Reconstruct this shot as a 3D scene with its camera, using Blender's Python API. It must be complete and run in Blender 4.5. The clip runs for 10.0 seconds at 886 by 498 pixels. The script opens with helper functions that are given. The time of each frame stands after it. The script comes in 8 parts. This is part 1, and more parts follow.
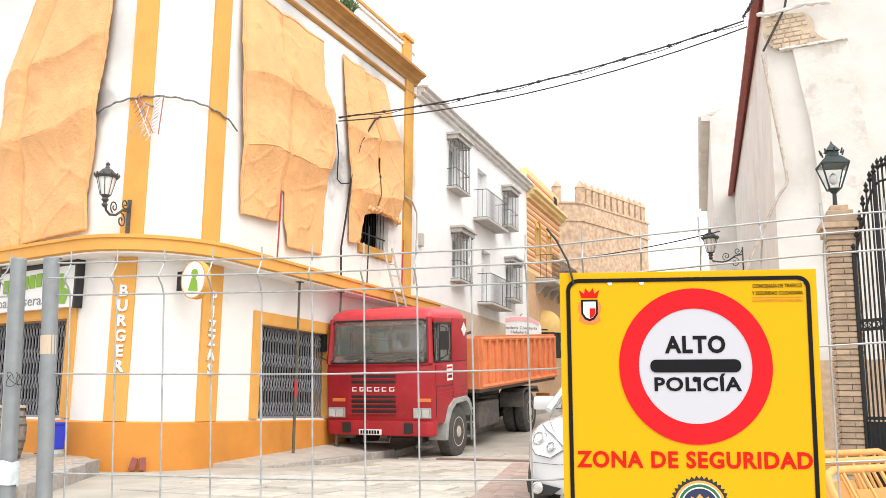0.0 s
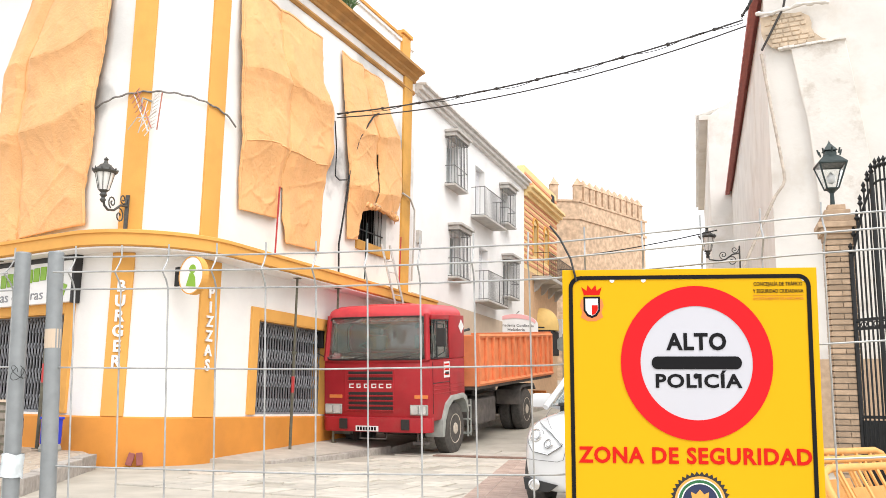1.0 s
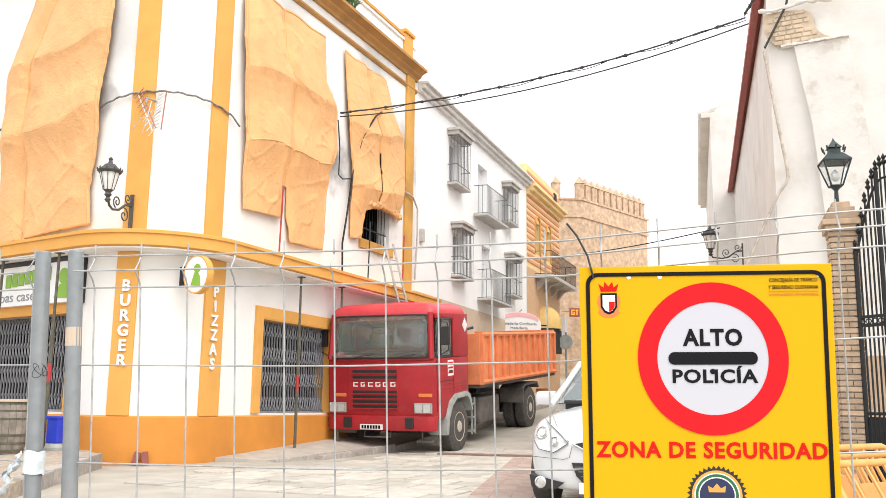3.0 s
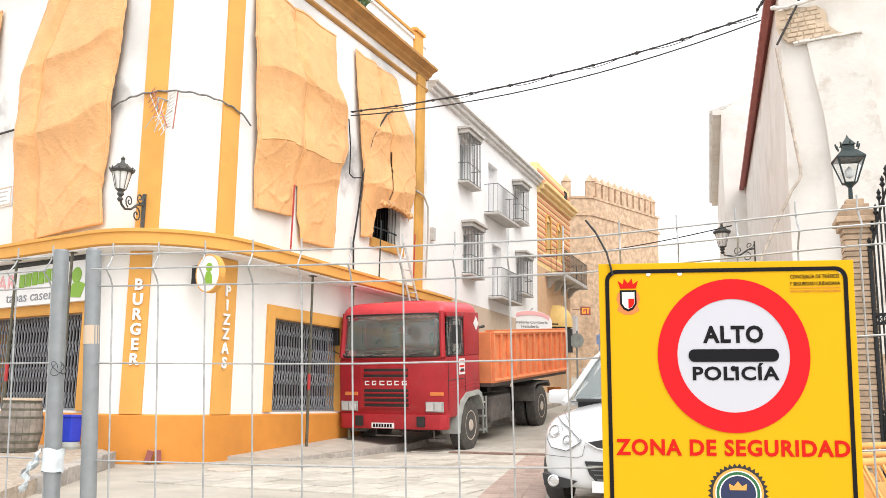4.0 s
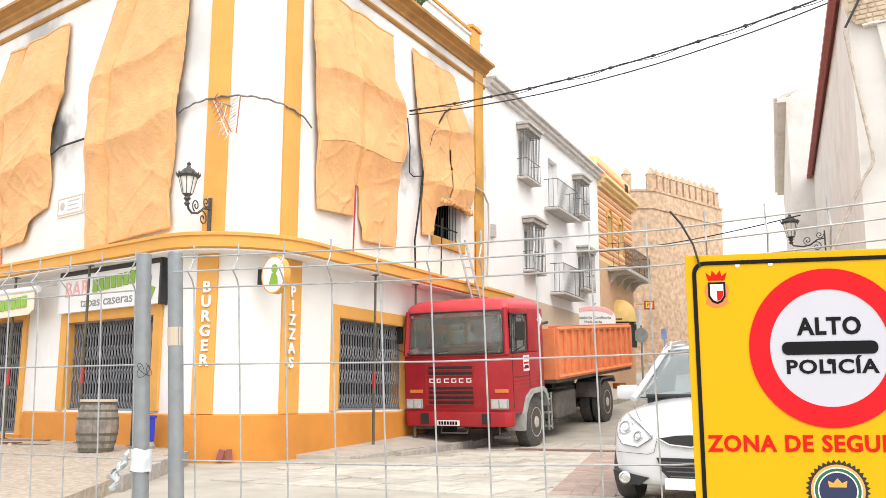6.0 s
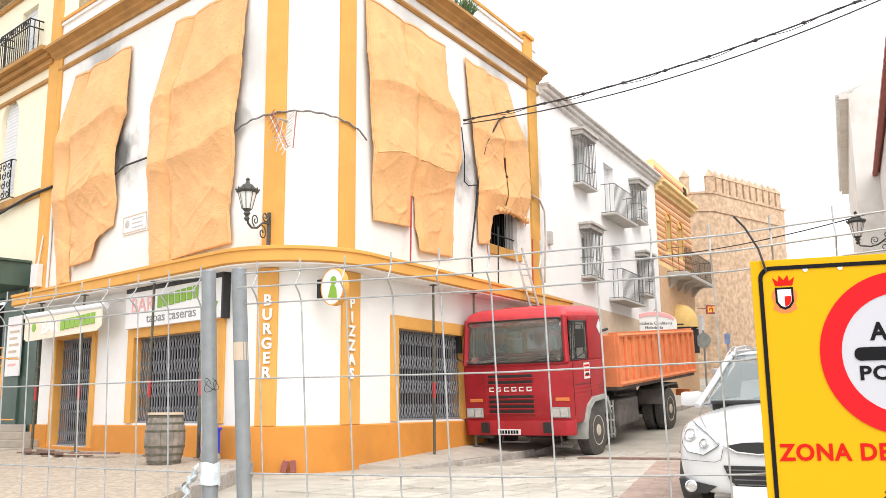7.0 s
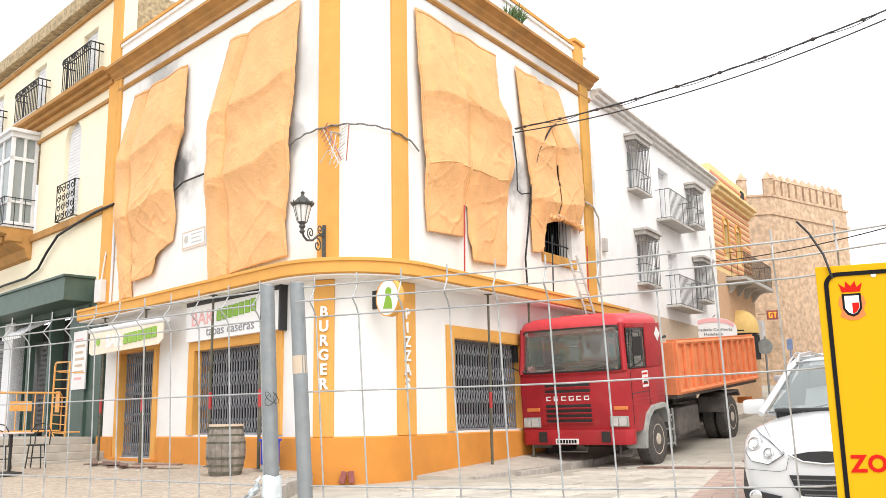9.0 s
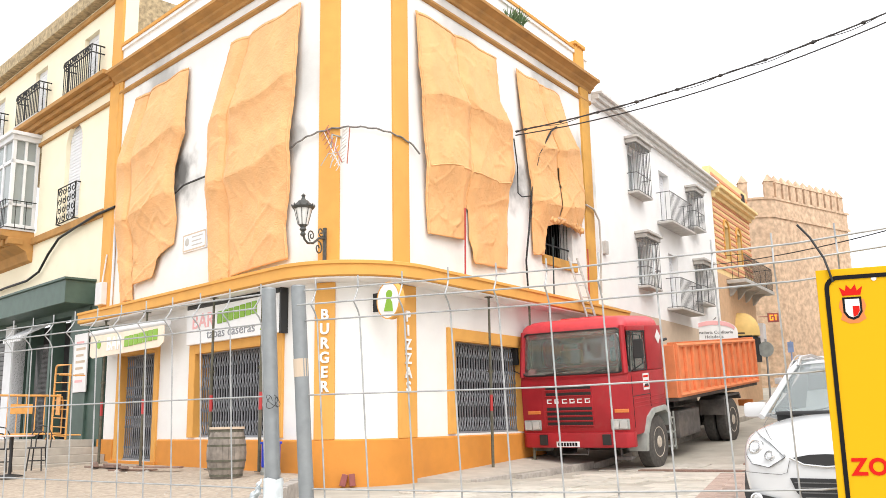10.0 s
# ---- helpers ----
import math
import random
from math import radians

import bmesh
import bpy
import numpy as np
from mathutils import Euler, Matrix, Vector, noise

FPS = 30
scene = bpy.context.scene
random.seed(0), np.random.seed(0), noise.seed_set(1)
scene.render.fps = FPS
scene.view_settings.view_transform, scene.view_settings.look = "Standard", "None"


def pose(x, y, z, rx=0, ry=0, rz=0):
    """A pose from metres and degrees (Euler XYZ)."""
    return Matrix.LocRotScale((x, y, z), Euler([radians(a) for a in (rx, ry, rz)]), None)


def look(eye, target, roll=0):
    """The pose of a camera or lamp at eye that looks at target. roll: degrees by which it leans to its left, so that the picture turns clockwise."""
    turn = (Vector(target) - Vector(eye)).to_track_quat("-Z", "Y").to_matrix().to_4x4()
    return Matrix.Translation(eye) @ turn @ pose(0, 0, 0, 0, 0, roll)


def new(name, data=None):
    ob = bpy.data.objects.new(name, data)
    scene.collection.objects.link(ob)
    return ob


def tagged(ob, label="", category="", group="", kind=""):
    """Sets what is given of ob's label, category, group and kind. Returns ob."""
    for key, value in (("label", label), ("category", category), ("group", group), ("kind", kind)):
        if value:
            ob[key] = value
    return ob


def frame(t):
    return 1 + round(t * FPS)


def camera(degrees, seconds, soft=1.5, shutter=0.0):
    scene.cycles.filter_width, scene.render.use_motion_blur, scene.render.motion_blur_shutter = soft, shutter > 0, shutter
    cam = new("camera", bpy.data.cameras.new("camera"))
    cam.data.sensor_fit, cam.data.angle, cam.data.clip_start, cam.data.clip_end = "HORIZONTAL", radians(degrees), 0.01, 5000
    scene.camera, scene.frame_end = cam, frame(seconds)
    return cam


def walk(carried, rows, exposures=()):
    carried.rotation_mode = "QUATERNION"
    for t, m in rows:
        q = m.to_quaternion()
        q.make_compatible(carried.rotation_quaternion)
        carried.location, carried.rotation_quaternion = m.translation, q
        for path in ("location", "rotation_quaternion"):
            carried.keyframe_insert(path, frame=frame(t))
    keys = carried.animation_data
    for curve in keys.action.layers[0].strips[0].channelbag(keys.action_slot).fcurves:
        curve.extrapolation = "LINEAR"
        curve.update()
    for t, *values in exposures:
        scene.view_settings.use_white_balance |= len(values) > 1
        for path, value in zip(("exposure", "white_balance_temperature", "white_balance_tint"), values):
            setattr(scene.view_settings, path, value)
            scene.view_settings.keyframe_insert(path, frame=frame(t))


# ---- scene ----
cam = camera(52.9, 10.0, soft=0.65)
PATH = [
    (0, (0.9, -2.29, 1.028), (0.128, -0.479, 1.38), 0.6),
    (0.5, (0.898, -2.301, 1.027), (0.128, -0.489, 1.377), 0.9),
    (1, (0.89, -2.312, 1.023), (0.124, -0.497, 1.369), 0.9),
    (1.5, (0.884, -2.324, 1.021), (0.12, -0.507, 1.364), 0.9),
    (2, (0.875, -2.341, 1.018), (0.114, -0.524, 1.363), 0.9),
    (2.5, (0.868, -2.35, 1.017), (0.103, -0.534, 1.361), 0.8),
    (4, (0.836, -2.354, 1.012), (0.046, -0.548, 1.352), 0.7),
    (4.5, (0.824, -2.355, 1.012), (0.01, -0.56, 1.353), 0.7),
    (5, (0.808, -2.358, 1.011), (-0.029, -0.573, 1.35), 0.7),
    (6.5, (0.767, -2.354, 1.015), (-0.196, -0.634, 1.353), -0.3),
    (7, (0.767, -2.362, 1.019), (-0.251, -0.677, 1.372), -0.6),
    (7.5, (0.771, -2.363, 1.023), (-0.275, -0.699, 1.391), -0.9),
    (8, (0.77, -2.363, 1.025), (-0.308, -0.721, 1.405), -1.0),
    (8.5, (0.766, -2.362, 1.027), (-0.335, -0.736, 1.409), -1.1),
    (9, (0.76, -2.363, 1.026), (-0.356, -0.747, 1.401), -1.0),
    (9.5, (0.761, -2.364, 1.025), (-0.358, -0.749, 1.402), -1.0),
    (10, (0.762, -2.368, 1.027), (-0.355, -0.753, 1.408), -1.0),
]
walk(cam, [(t, look(e, g, r)) for t, e, g, r in PATH])

# ---- light ----
world = bpy.data.worlds.new("overcast_sky")
scene.world = world
world.use_nodes = True
wn = world.node_tree.nodes
sky = wn.new("ShaderNodeTexSky")
sky.sky_type = "NISHITA"
sky.sun_disc = False
sky.sun_elevation, sky.sun_rotation = radians(54), radians(125)
sky.air_density, sky.dust_density = 1.0, 6.0
veil = wn.new("ShaderNodeMixRGB")
veil.inputs[0].default_value = 0.82
veil.inputs[2].default_value = (11.0, 11.0, 11.2, 1)
world.node_tree.links.new(sky.outputs[0], veil.inputs[1])
world.node_tree.links.new(veil.outputs[0], wn["Background"].inputs[0])
wn["Background"].inputs[1].default_value = 0.128
sun = new("sun", bpy.data.lights.new("sun", "SUN"))
sun.data.energy, sun.data.angle, sun.data.color = 1.4, radians(45), (1.0, 0.96, 0.9)
sun.matrix_world = look((0, 0, 30), (-17, 12, 2))
scene.view_settings.exposure = 0.42

# ---- tools ----
def box(bm, x0, x1, y0, y1, z0, z1, m=None, bevel=0.0):
    """A box between two corners, its edges bevelled if asked, moved by m."""
    vs = [bm.verts.new((x, y, z)) for x in (x0, x1) for y in (y0, y1) for z in (z0, z1)]
    q = [(0, 1, 3, 2), (4, 6, 7, 5), (0, 4, 5, 1), (2, 3, 7, 6), (0, 2, 6, 4), (1, 5, 7, 3)]
    fs = [bm.faces.new([vs[i] for i in f]) for f in q]
    if bevel:
        es = list({e for f in fs for e in f.edges})
        r = bmesh.ops.bevel(bm, geom=es, offset=bevel, segments=2, affect="EDGES", profile=0.6)
        vs = list({v for f in r["faces"] for v in f.verts} | {v for v in vs if v.is_valid})
    if m is not None:
        for v in vs:
            v.co = m @ v.co
    return vs


def prism(bm, pts, y0, y1, m=None, bevel=0.0):
    """An outline in local x and z, pushed from y0 to y1."""
    a = [bm.verts.new((x, y0, z)) for x, z in pts]
    b = [bm.verts.new((x, y1, z)) for x, z in pts]
    n = len(pts)
    fs = [bm.faces.new(a), bm.faces.new(b[::-1])]
    for i in range(n):
        fs.append(bm.faces.new((a[i], b[i], b[(i + 1) % n], a[(i + 1) % n])))
    vs = a + b
    if bevel:
        es = list({e for f in fs for e in f.edges})
        r = bmesh.ops.bevel(bm, geom=es, offset=bevel, segments=2, affect="EDGES", profile=0.6)
        vs = list({v for f in r["faces"] for v in f.verts} | {v for v in vs if v.is_valid})
    if m is not None:
        for v in vs:
            v.co = m @ v.co
    return vs


def tube(bm, pts, r, sides=8, m=None, closed=False):
    """A round bar along points; r is one radius or one for each point."""
    pts = [Vector(p) for p in pts]
    n = len(pts)
    rs = r if isinstance(r, (list, tuple)) else [r] * n
    rings = []
    side = None
    for i, p in enumerate(pts):
        if closed:
            d = (pts[(i + 1) % n] - pts[i - 1]).normalized()
        else:
            d = (pts[min(i + 1, n - 1)] - pts[max(i - 1, 0)]).normalized()
        if side is None or abs(side.dot(d)) > 0.98:
            side = Vector((0, 0, 1)) if abs(d.z) < 0.9 else Vector((1, 0, 0))
        u = d.cross(side).normalized()
        w = u.cross(d).normalized()
        side = w
        rings.append([bm.verts.new(p + (u * math.cos(k * math.tau / sides) + w * math.sin(k * math.tau / sides)) * rs[i]) for k in range(sides)])
    for i in range(n if closed else n - 1):
        a, b = rings[i], rings[(i + 1) % n]
        for k in range(sides):
            bm.faces.new((a[k], a[(k + 1) % sides], b[(k + 1) % sides], b[k]))
    if not closed:
        bm.faces.new(rings[0][::-1])
        bm.faces.new(rings[-1])
    if m is not None:
        for ring in rings:
            for v in ring:
                v.co = m @ v.co


def turned(bm, profile, m=None, sides=24):
    """A turned body: radius and height pairs round the local z axis."""
    rings = []
    for r, z in profile:
        if r < 1e-5:
            rings.append([bm.verts.new((0, 0, z))])
        else:
            rings.append([bm.verts.new((r * math.cos(k * math.tau / sides), r * math.sin(k * math.tau / sides), z)) for k in range(sides)])
    for a, b in zip(rings, rings[1:]):
        for k in range(sides):
            q = [a[k % len(a)], a[(k + 1) % len(a)], b[(k + 1) % len(b)], b[k % len(b)]]
            q = list(dict.fromkeys(q))
            if len(q) > 2:
                bm.faces.new(q)
    if len(rings[0]) > 1:
        bm.faces.new(rings[0][::-1])
    if len(rings[-1]) > 1:
        bm.faces.new(rings[-1])
    if m is not None:
        for ring in rings:
            for v in ring:
                v.co = m @ v.co


def sweep(bm, path, profile, closed_ends=True):
    """A moulding: a profile of (outward, height) along a plan line of (x, y), outward to the right of its way."""
    n = len(path)
    rows = []
    for i, (x, y) in enumerate(path):
        p = Vector((x, y))
        d0 = (p - Vector(path[i - 1])).normalized() if i else None
        d1 = (Vector(path[i + 1]) - p).normalized() if i < n - 1 else None
        d0, d1 = d0 or d1, d1 or d0
        n0, n1 = Vector((d0.y, -d0.x)), Vector((d1.y, -d1.x))
        nn = (n0 + n1).normalized()
        nn = nn / max(0.3, nn.dot(n0))
        rows.append([bm.verts.new((x + nn.x * o, y + nn.y * o, z)) for o, z in profile])
    k = len(profile)
    for a, b in zip(rows, rows[1:]):
        for j in range(k):
            bm.faces.new((a[j], b[j], b[(j + 1) % k], a[(j + 1) % k]))
    if closed_ends:
        bm.faces.new(rows[0][::-1])
        bm.faces.new(rows[-1])


def finish(name, bm, mat, smooth=None):
    bmesh.ops.recalc_face_normals(bm, faces=bm.faces)
    me = bpy.data.meshes.new(name)
    bm.to_mesh(me)
    bm.free()
    me.materials.append(mat)
    if smooth:
        for p in me.polygons:
            p.use_smooth = True
        me.set_sharp_from_angle(angle=radians(smooth))
    return new(name, me)


def part(name, bm, mat, parent, label="", smooth=None):
    ob = finish(name, bm, mat, smooth)
    ob.parent = parent
    if label:
        ob["label"] = label
    return ob


def thing(name, label, category, m=None, group="", kind=""):
    ob = new(name)
    ob.empty_display_size = 0.1
    if m is not None:
        ob.matrix_basis = m
    return tagged(ob, label, category, group, kind)


def single(name, bm, mat, label, category="", group="", kind="", smooth=None, m=None):
    ob = finish(name, bm, mat, smooth)
    if m is not None:
        ob.matrix_basis = m
    return tagged(ob, label, category, group, kind)


def B():
    return bmesh.new()


# ---- materials ----
def mat(name, colour, rough=0.7, metal=0.0, grain=0.12, scale=6.0, bump=0.15, bump_scale=60.0, stain=0.0, stain_colour=(0.25, 0.2, 0.15), stain_scale=1.2, spread=0.0, coat=0.0, spec=0.5):
    """A painted, plastered, stone, wood or metal surface with variation at two scales."""
    m = bpy.data.materials.new(name)
    m.use_nodes = True
    t = m.node_tree
    N, L = t.nodes.new, t.links.new
    b = t.nodes["Principled BSDF"]
    b.inputs["Roughness"].default_value, b.inputs["Metallic"].default_value = rough, metal
    b.inputs["Coat Weight"].default_value = coat
    b.inputs["Specular IOR Level"].default_value = spec
    co = N("ShaderNodeTexCoord")
    geo = N("ShaderNodeNewGeometry")
    n1 = N("ShaderNodeTexNoise")
    n1.inputs["Scale"].default_value, n1.inputs["Detail"].default_value = scale, 6
    L(geo.outputs["Position"], n1.inputs["Vector"])
    r1 = N("ShaderNodeMapRange")
    r1.inputs["From Min"].default_value, r1.inputs["From Max"].default_value = 0.3, 0.7
    r1.inputs["To Min"].default_value, r1.inputs["To Max"].default_value = 1 - grain, 1 + grain
    L(n1.outputs["Fac"], r1.inputs["Value"])
    mul = N("ShaderNodeVectorMath")
    mul.operation = "SCALE"
    mul.inputs[0].default_value = colour
    L(r1.outputs[0], mul.inputs["Scale"])
    col = mul.outputs[0]
    if spread:
        info = N("ShaderNodeObjectInfo")
        r2 = N("ShaderNodeMapRange")
        r2.inputs["To Min"].default_value, r2.inputs["To Max"].default_value = 1 - spread, 1 + spread
        L(info.outputs["Random"], r2.inputs["Value"])
        m2 = N("ShaderNodeVectorMath")
        m2.operation = "SCALE"
        L(col, m2.inputs[0])
        L(r2.outputs[0], m2.inputs["Scale"])
        col = m2.outputs[0]
    if stain:
        n2 = N("ShaderNodeTexNoise")
        n2.inputs["Scale"].default_value, n2.inputs["Detail"].default_value, n2.inputs["Roughness"].default_value = stain_scale, 8, 0.65
        L(geo.outputs["Position"], n2.inputs["Vector"])
        r3 = N("ShaderNodeMapRange")
        r3.inputs["From Min"].default_value, r3.inputs["From Max"].default_value = 0.52, 0.75
        r3.inputs["To Max"].default_value = stain
        L(n2.outputs["Fac"], r3.inputs["Value"])
        mx = N("ShaderNodeMixRGB")
        mx.inputs[2].default_value = (*stain_colour, 1)
        L(r3.outputs[0], mx.inputs[0])
        L(col, mx.inputs[1])
        col = mx.outputs[0]
    L(col, b.inputs["Base Color"])
    if bump:
        n3 = N("ShaderNodeTexNoise")
        n3.inputs["Scale"].default_value, n3.inputs["Detail"].default_value = bump_scale, 4
        L(geo.outputs["Position"], n3.inputs["Vector"])
        bp = N("ShaderNodeBump")
        bp.inputs["Strength"].default_value, bp.inputs["Distance"].default_value = bump, 0.01
        L(n3.outputs["Fac"], bp.inputs["Height"])
        L(bp.outputs[0], b.inputs["Normal"])
    return m


WHITE = mat("white_plaster", (0.84, 0.84, 0.835), 0.9, grain=0.03, scale=2, stain=0.08, stain_colour=(0.55, 0.5, 0.45), stain_scale=0.8, bump=0.2, bump_scale=25)
OCHRE = mat("ochre_paint", (0.70, 0.36, 0.085), 0.8, grain=0.06, scale=3, stain=0.25, stain_colour=(0.5, 0.22, 0.05), stain_scale=1.5, bump_scale=30)
RUST_OCHRE = mat("dark_ochre_paint", (0.62, 0.25, 0.04), 0.75, grain=0.08, scale=2, stain=0.35, stain_colour=(0.42, 0.17, 0.05), stain_scale=1.2, bump_scale=30)
ROAD = mat("dusty_paving", (0.40, 0.37, 0.315), 0.95, grain=0.15, scale=1.5, stain=0.5, stain_colour=(0.62, 0.58, 0.52), stain_scale=0.9, bump=0.7, bump_scale=22)
RED = mat("red_paint", (0.38, 0.022, 0.030), 0.42, grain=0.12, scale=2.5, stain=0.35, stain_colour=(0.30, 0.07, 0.06), stain_scale=3, bump=0.05, bump_scale=9, spec=0.35)
ORANGE = mat("orange_paint", (0.80, 0.27, 0.115), 0.7, grain=0.12, scale=3, stain=0.4, stain_colour=(0.50, 0.22, 0.13), stain_scale=2.2, bump=0.1, bump_scale=9, spec=0.3)
YELLOW = mat("yellow_sheet", (0.72, 0.41, 0.008), 0.6, grain=0.015, scale=3, bump=0, spec=0.12)
WIRE = mat("bright_galvanised_wire", (0.40, 0.41, 0.41), 0.5, 0.45, grain=0.2, scale=30, bump=0.05)
STEEL = mat("galvanised_steel", (0.27, 0.29, 0.30), 0.55, 0.5, grain=0.07, scale=35, stain=0.25, stain_colour=(0.38, 0.38, 0.37), stain_scale=9, bump=0.05)
SAND = mat("tower_brick", (0.56, 0.40, 0.275), 0.95, grain=0.28, scale=4, stain=0.7, stain_colour=(0.40, 0.26, 0.17), stain_scale=1.6, bump=0.9, bump_scale=6)
CARW = mat("white_car_paint", (0.64, 0.65, 0.66), 0.25, grain=0.01, bump=0, coat=0.6)

# ---- the plan ----
XR = -8.89                          # the facade along the street
YC, SL = 8.87, -0.193               # the facade on the square meets it here, and runs off at this slope
TURN = math.degrees(math.atan(SL))
FR = pose(XR, 0, 0, 0, 0, 90)       # local x along the facade to its right, y inward, z up
FL = pose(XR, YC, 0, 0, 0, TURN)
FW = pose(-8.89, 18.75, 0, 0, 0, 92.6)


def ground_z(x, y):
    if y < 5:
        return -0.06 + 0.09 * (max(y, -8) - 5)
    if y < 15.6:
        return -0.06 + 0.0075 * (y - 5)
    if y < 45:
        return 0.02 + 0.083 * (y - 15.6)
    return 0.02 + 0.083 * 29.4


cx, cy = XR, YC
tl = 1.5
half = radians(90 - TURN) / 2
rad = tl / math.tan(half)
ud = Vector((math.cos(radians(TURN)), math.sin(radians(TURN))))
pL = Vector((cx, cy)) - ud * tl
pR = Vector((cx, cy + tl))
inn = Vector((-ud.y, ud.x))
cen = pL + inn * rad
a0 = math.atan2(pL.y - cen.y, pL.x - cen.x)
a1 = math.atan2(pR.y - cen.y, pR.x - cen.x)
ARC = [(cen.x + rad * math.cos(a0 + (a1 - a0) * i / 16), cen.y + rad * math.sin(a0 + (a1 - a0) * i / 16)) for i in range(17)]
# materials of the place
def soot_plaster():
    """White plaster with smoke stains beside the burnt openings."""
    m = mat("sooty_white_plaster", (0.80, 0.79, 0.77), 0.9, grain=0.03, scale=2, stain=0.14, stain_colour=(0.52, 0.48, 0.43), stain_scale=0.8, bump=0.25, bump_scale=22)
    t = m.node_tree
    N, L = t.nodes.new, t.links.new
    b = t.nodes["Principled BSDF"]
    col = b.inputs["Base Color"].links[0].from_socket
    geo = N("ShaderNodeNewGeometry")
    nz = N("ShaderNodeTexNoise")
    nz.inputs["Scale"].default_value, nz.inputs["Detail"].default_value = 2.2, 7
    L(geo.outputs["Position"], nz.inputs["Vector"])
    total = None
    spots = [(FL @ Vector((-6.05, 0, 6.5)), 0.95, 0.85), (FL @ Vector((-1.78, 0, 6.35)), 0.5, 0.4), (FL @ Vector((-7.2, 0, 8.85)), 1.3, 0.45), (FL @ Vector((-1.5, 0, 7.4)), 1.3, 0.22),
             (FR @ Vector((17.9, 0, 7.2)), 1.4, 0.55), (FR @ Vector((16.2, 0, 9.0)), 1.3, 0.35), (FR @ Vector((14.35, 0, 6.4)), 0.9, 0.7), (FR @ Vector((12.4, 0, 9.1)), 1.3, 0.25), (FR @ Vector((16.5, 0, 5.2)), 1.1, 0.6)]
    for p, r, k in spots:
        d = N("ShaderNodeVectorMath")
        d.operation = "DISTANCE"
        d.inputs[1].default_value = p
        L(geo.outputs["Position"], d.inputs[0])
        wob = N("ShaderNodeMath")
        wob.operation = "MULTIPLY_ADD"
        wob.inputs[1].default_value, wob.inputs[2].default_value = 1.6, -0.8
        L(nz.outputs["Fac"], wob.inputs[0])
        add = N("ShaderNodeMath")
        L(d.outputs["Value"], add.inputs[0])
        L(wob.outputs[0], add.inputs[1])
        mr = N("ShaderNodeMapRange")
        mr.interpolation_type = "SMOOTHSTEP"
        mr.inputs["From Min"].default_value, mr.inputs["From Max"].default_value = 0.0, r
        mr.inputs["To Min"].default_value, mr.inputs["To Max"].default_value = k, 0.0
        L(add.outputs[0], mr.inputs["Value"])
        if total is None:
            total = mr.outputs[0]
        else:
            mx = N("ShaderNodeMath")
            mx.operation = "MAXIMUM"
            L(total, mx.inputs[0])
            L(mr.outputs[0], mx.inputs[1])
            total = mx.outputs[0]
    mix = N("ShaderNodeMixRGB")
    mix.inputs[2].default_value = (0.03, 0.028, 0.026, 1)
    L(total, mix.inputs[0])
    L(col, mix.inputs[1])
    L(mix.outputs[0], b.inputs["Base Color"])
    return m


def glass(name, colour=(0.9, 0.95, 0.95), rough=0.03, dark=0.0, ior=1.3):
    m = bpy.data.materials.new(name)
    m.use_nodes = True
    b = m.node_tree.nodes["Principled BSDF"]
    b.inputs["Base Color"].default_value = (*colour, 1)
    b.inputs["Roughness"].default_value = rough
    b.inputs["Transmission Weight"].default_value = 1.0 - dark
    b.inputs["IOR"].default_value = ior
    return m


SOOT = soot_plaster()
CORNICE = mat("weathered_ochre_cornice", (0.44, 0.23, 0.07), 0.85, grain=0.12, scale=2.5, stain=0.5, stain_colour=(0.2, 0.12, 0.06), stain_scale=1.6)
DIRTY_OCHRE = mat("sooty_ochre_paint", (0.60, 0.32, 0.07), 0.85, grain=0.12, scale=2, stain=0.6, stain_colour=(0.12, 0.08, 0.05), stain_scale=0.7)
CREAM = mat("cream_plaster", (0.88, 0.80, 0.61), 0.9, grain=0.04, scale=2, stain=0.18, stain_colour=(0.6, 0.5, 0.34), stain_scale=1.0, bump=0.2, bump_scale=25)
PINKISH = mat("salmon_moulding", (0.62, 0.40, 0.24), 0.85, grain=0.08, stain=0.3, stain_colour=(0.4, 0.27, 0.17))
STONE_CAP = mat("lichened_roof_edge", (0.42, 0.33, 0.2), 0.95, grain=0.4, scale=9, stain=0.6, stain_colour=(0.16, 0.13, 0.1), stain_scale=4, bump=0.6, bump_scale=15)
STRIPE_Y = mat("yellow_plaster", (0.84, 0.62, 0.30), 0.9, grain=0.06, scale=3, bump_scale=25)
STRIPE_O = mat("terracotta_stripe", (0.66, 0.30, 0.17), 0.9, grain=0.08, scale=3, bump_scale=25)
BEIGE = mat("beige_plinth_paint", (0.58, 0.47, 0.36), 0.9, grain=0.06, scale=3, bump_scale=25)
OLDWHITE = mat("old_limewash", (0.72, 0.70, 0.665), 0.95, grain=0.07, scale=1.2, stain=0.6, stain_colour=(0.50, 0.43, 0.35), stain_scale=0.8, bump=0.5, bump_scale=6)
FLAKED = mat("flaking_limewash", (0.70, 0.675, 0.635), 0.95, grain=0.06, scale=3, stain=0.9, stain_colour=(0.40, 0.34, 0.27), stain_scale=1.9, bump=0.7, bump_scale=12)
PEELED = mat("bare_masonry", (0.58, 0.47, 0.35), 0.95, grain=0.2, scale=5, stain=0.5, stain_colour=(0.72, 0.66, 0.58), stain_scale=3, bump=0.6, bump_scale=10)
IRON = mat("black_iron", (0.018, 0.019, 0.02), 0.5, 0.4, grain=0.2, scale=20, bump=0.1)
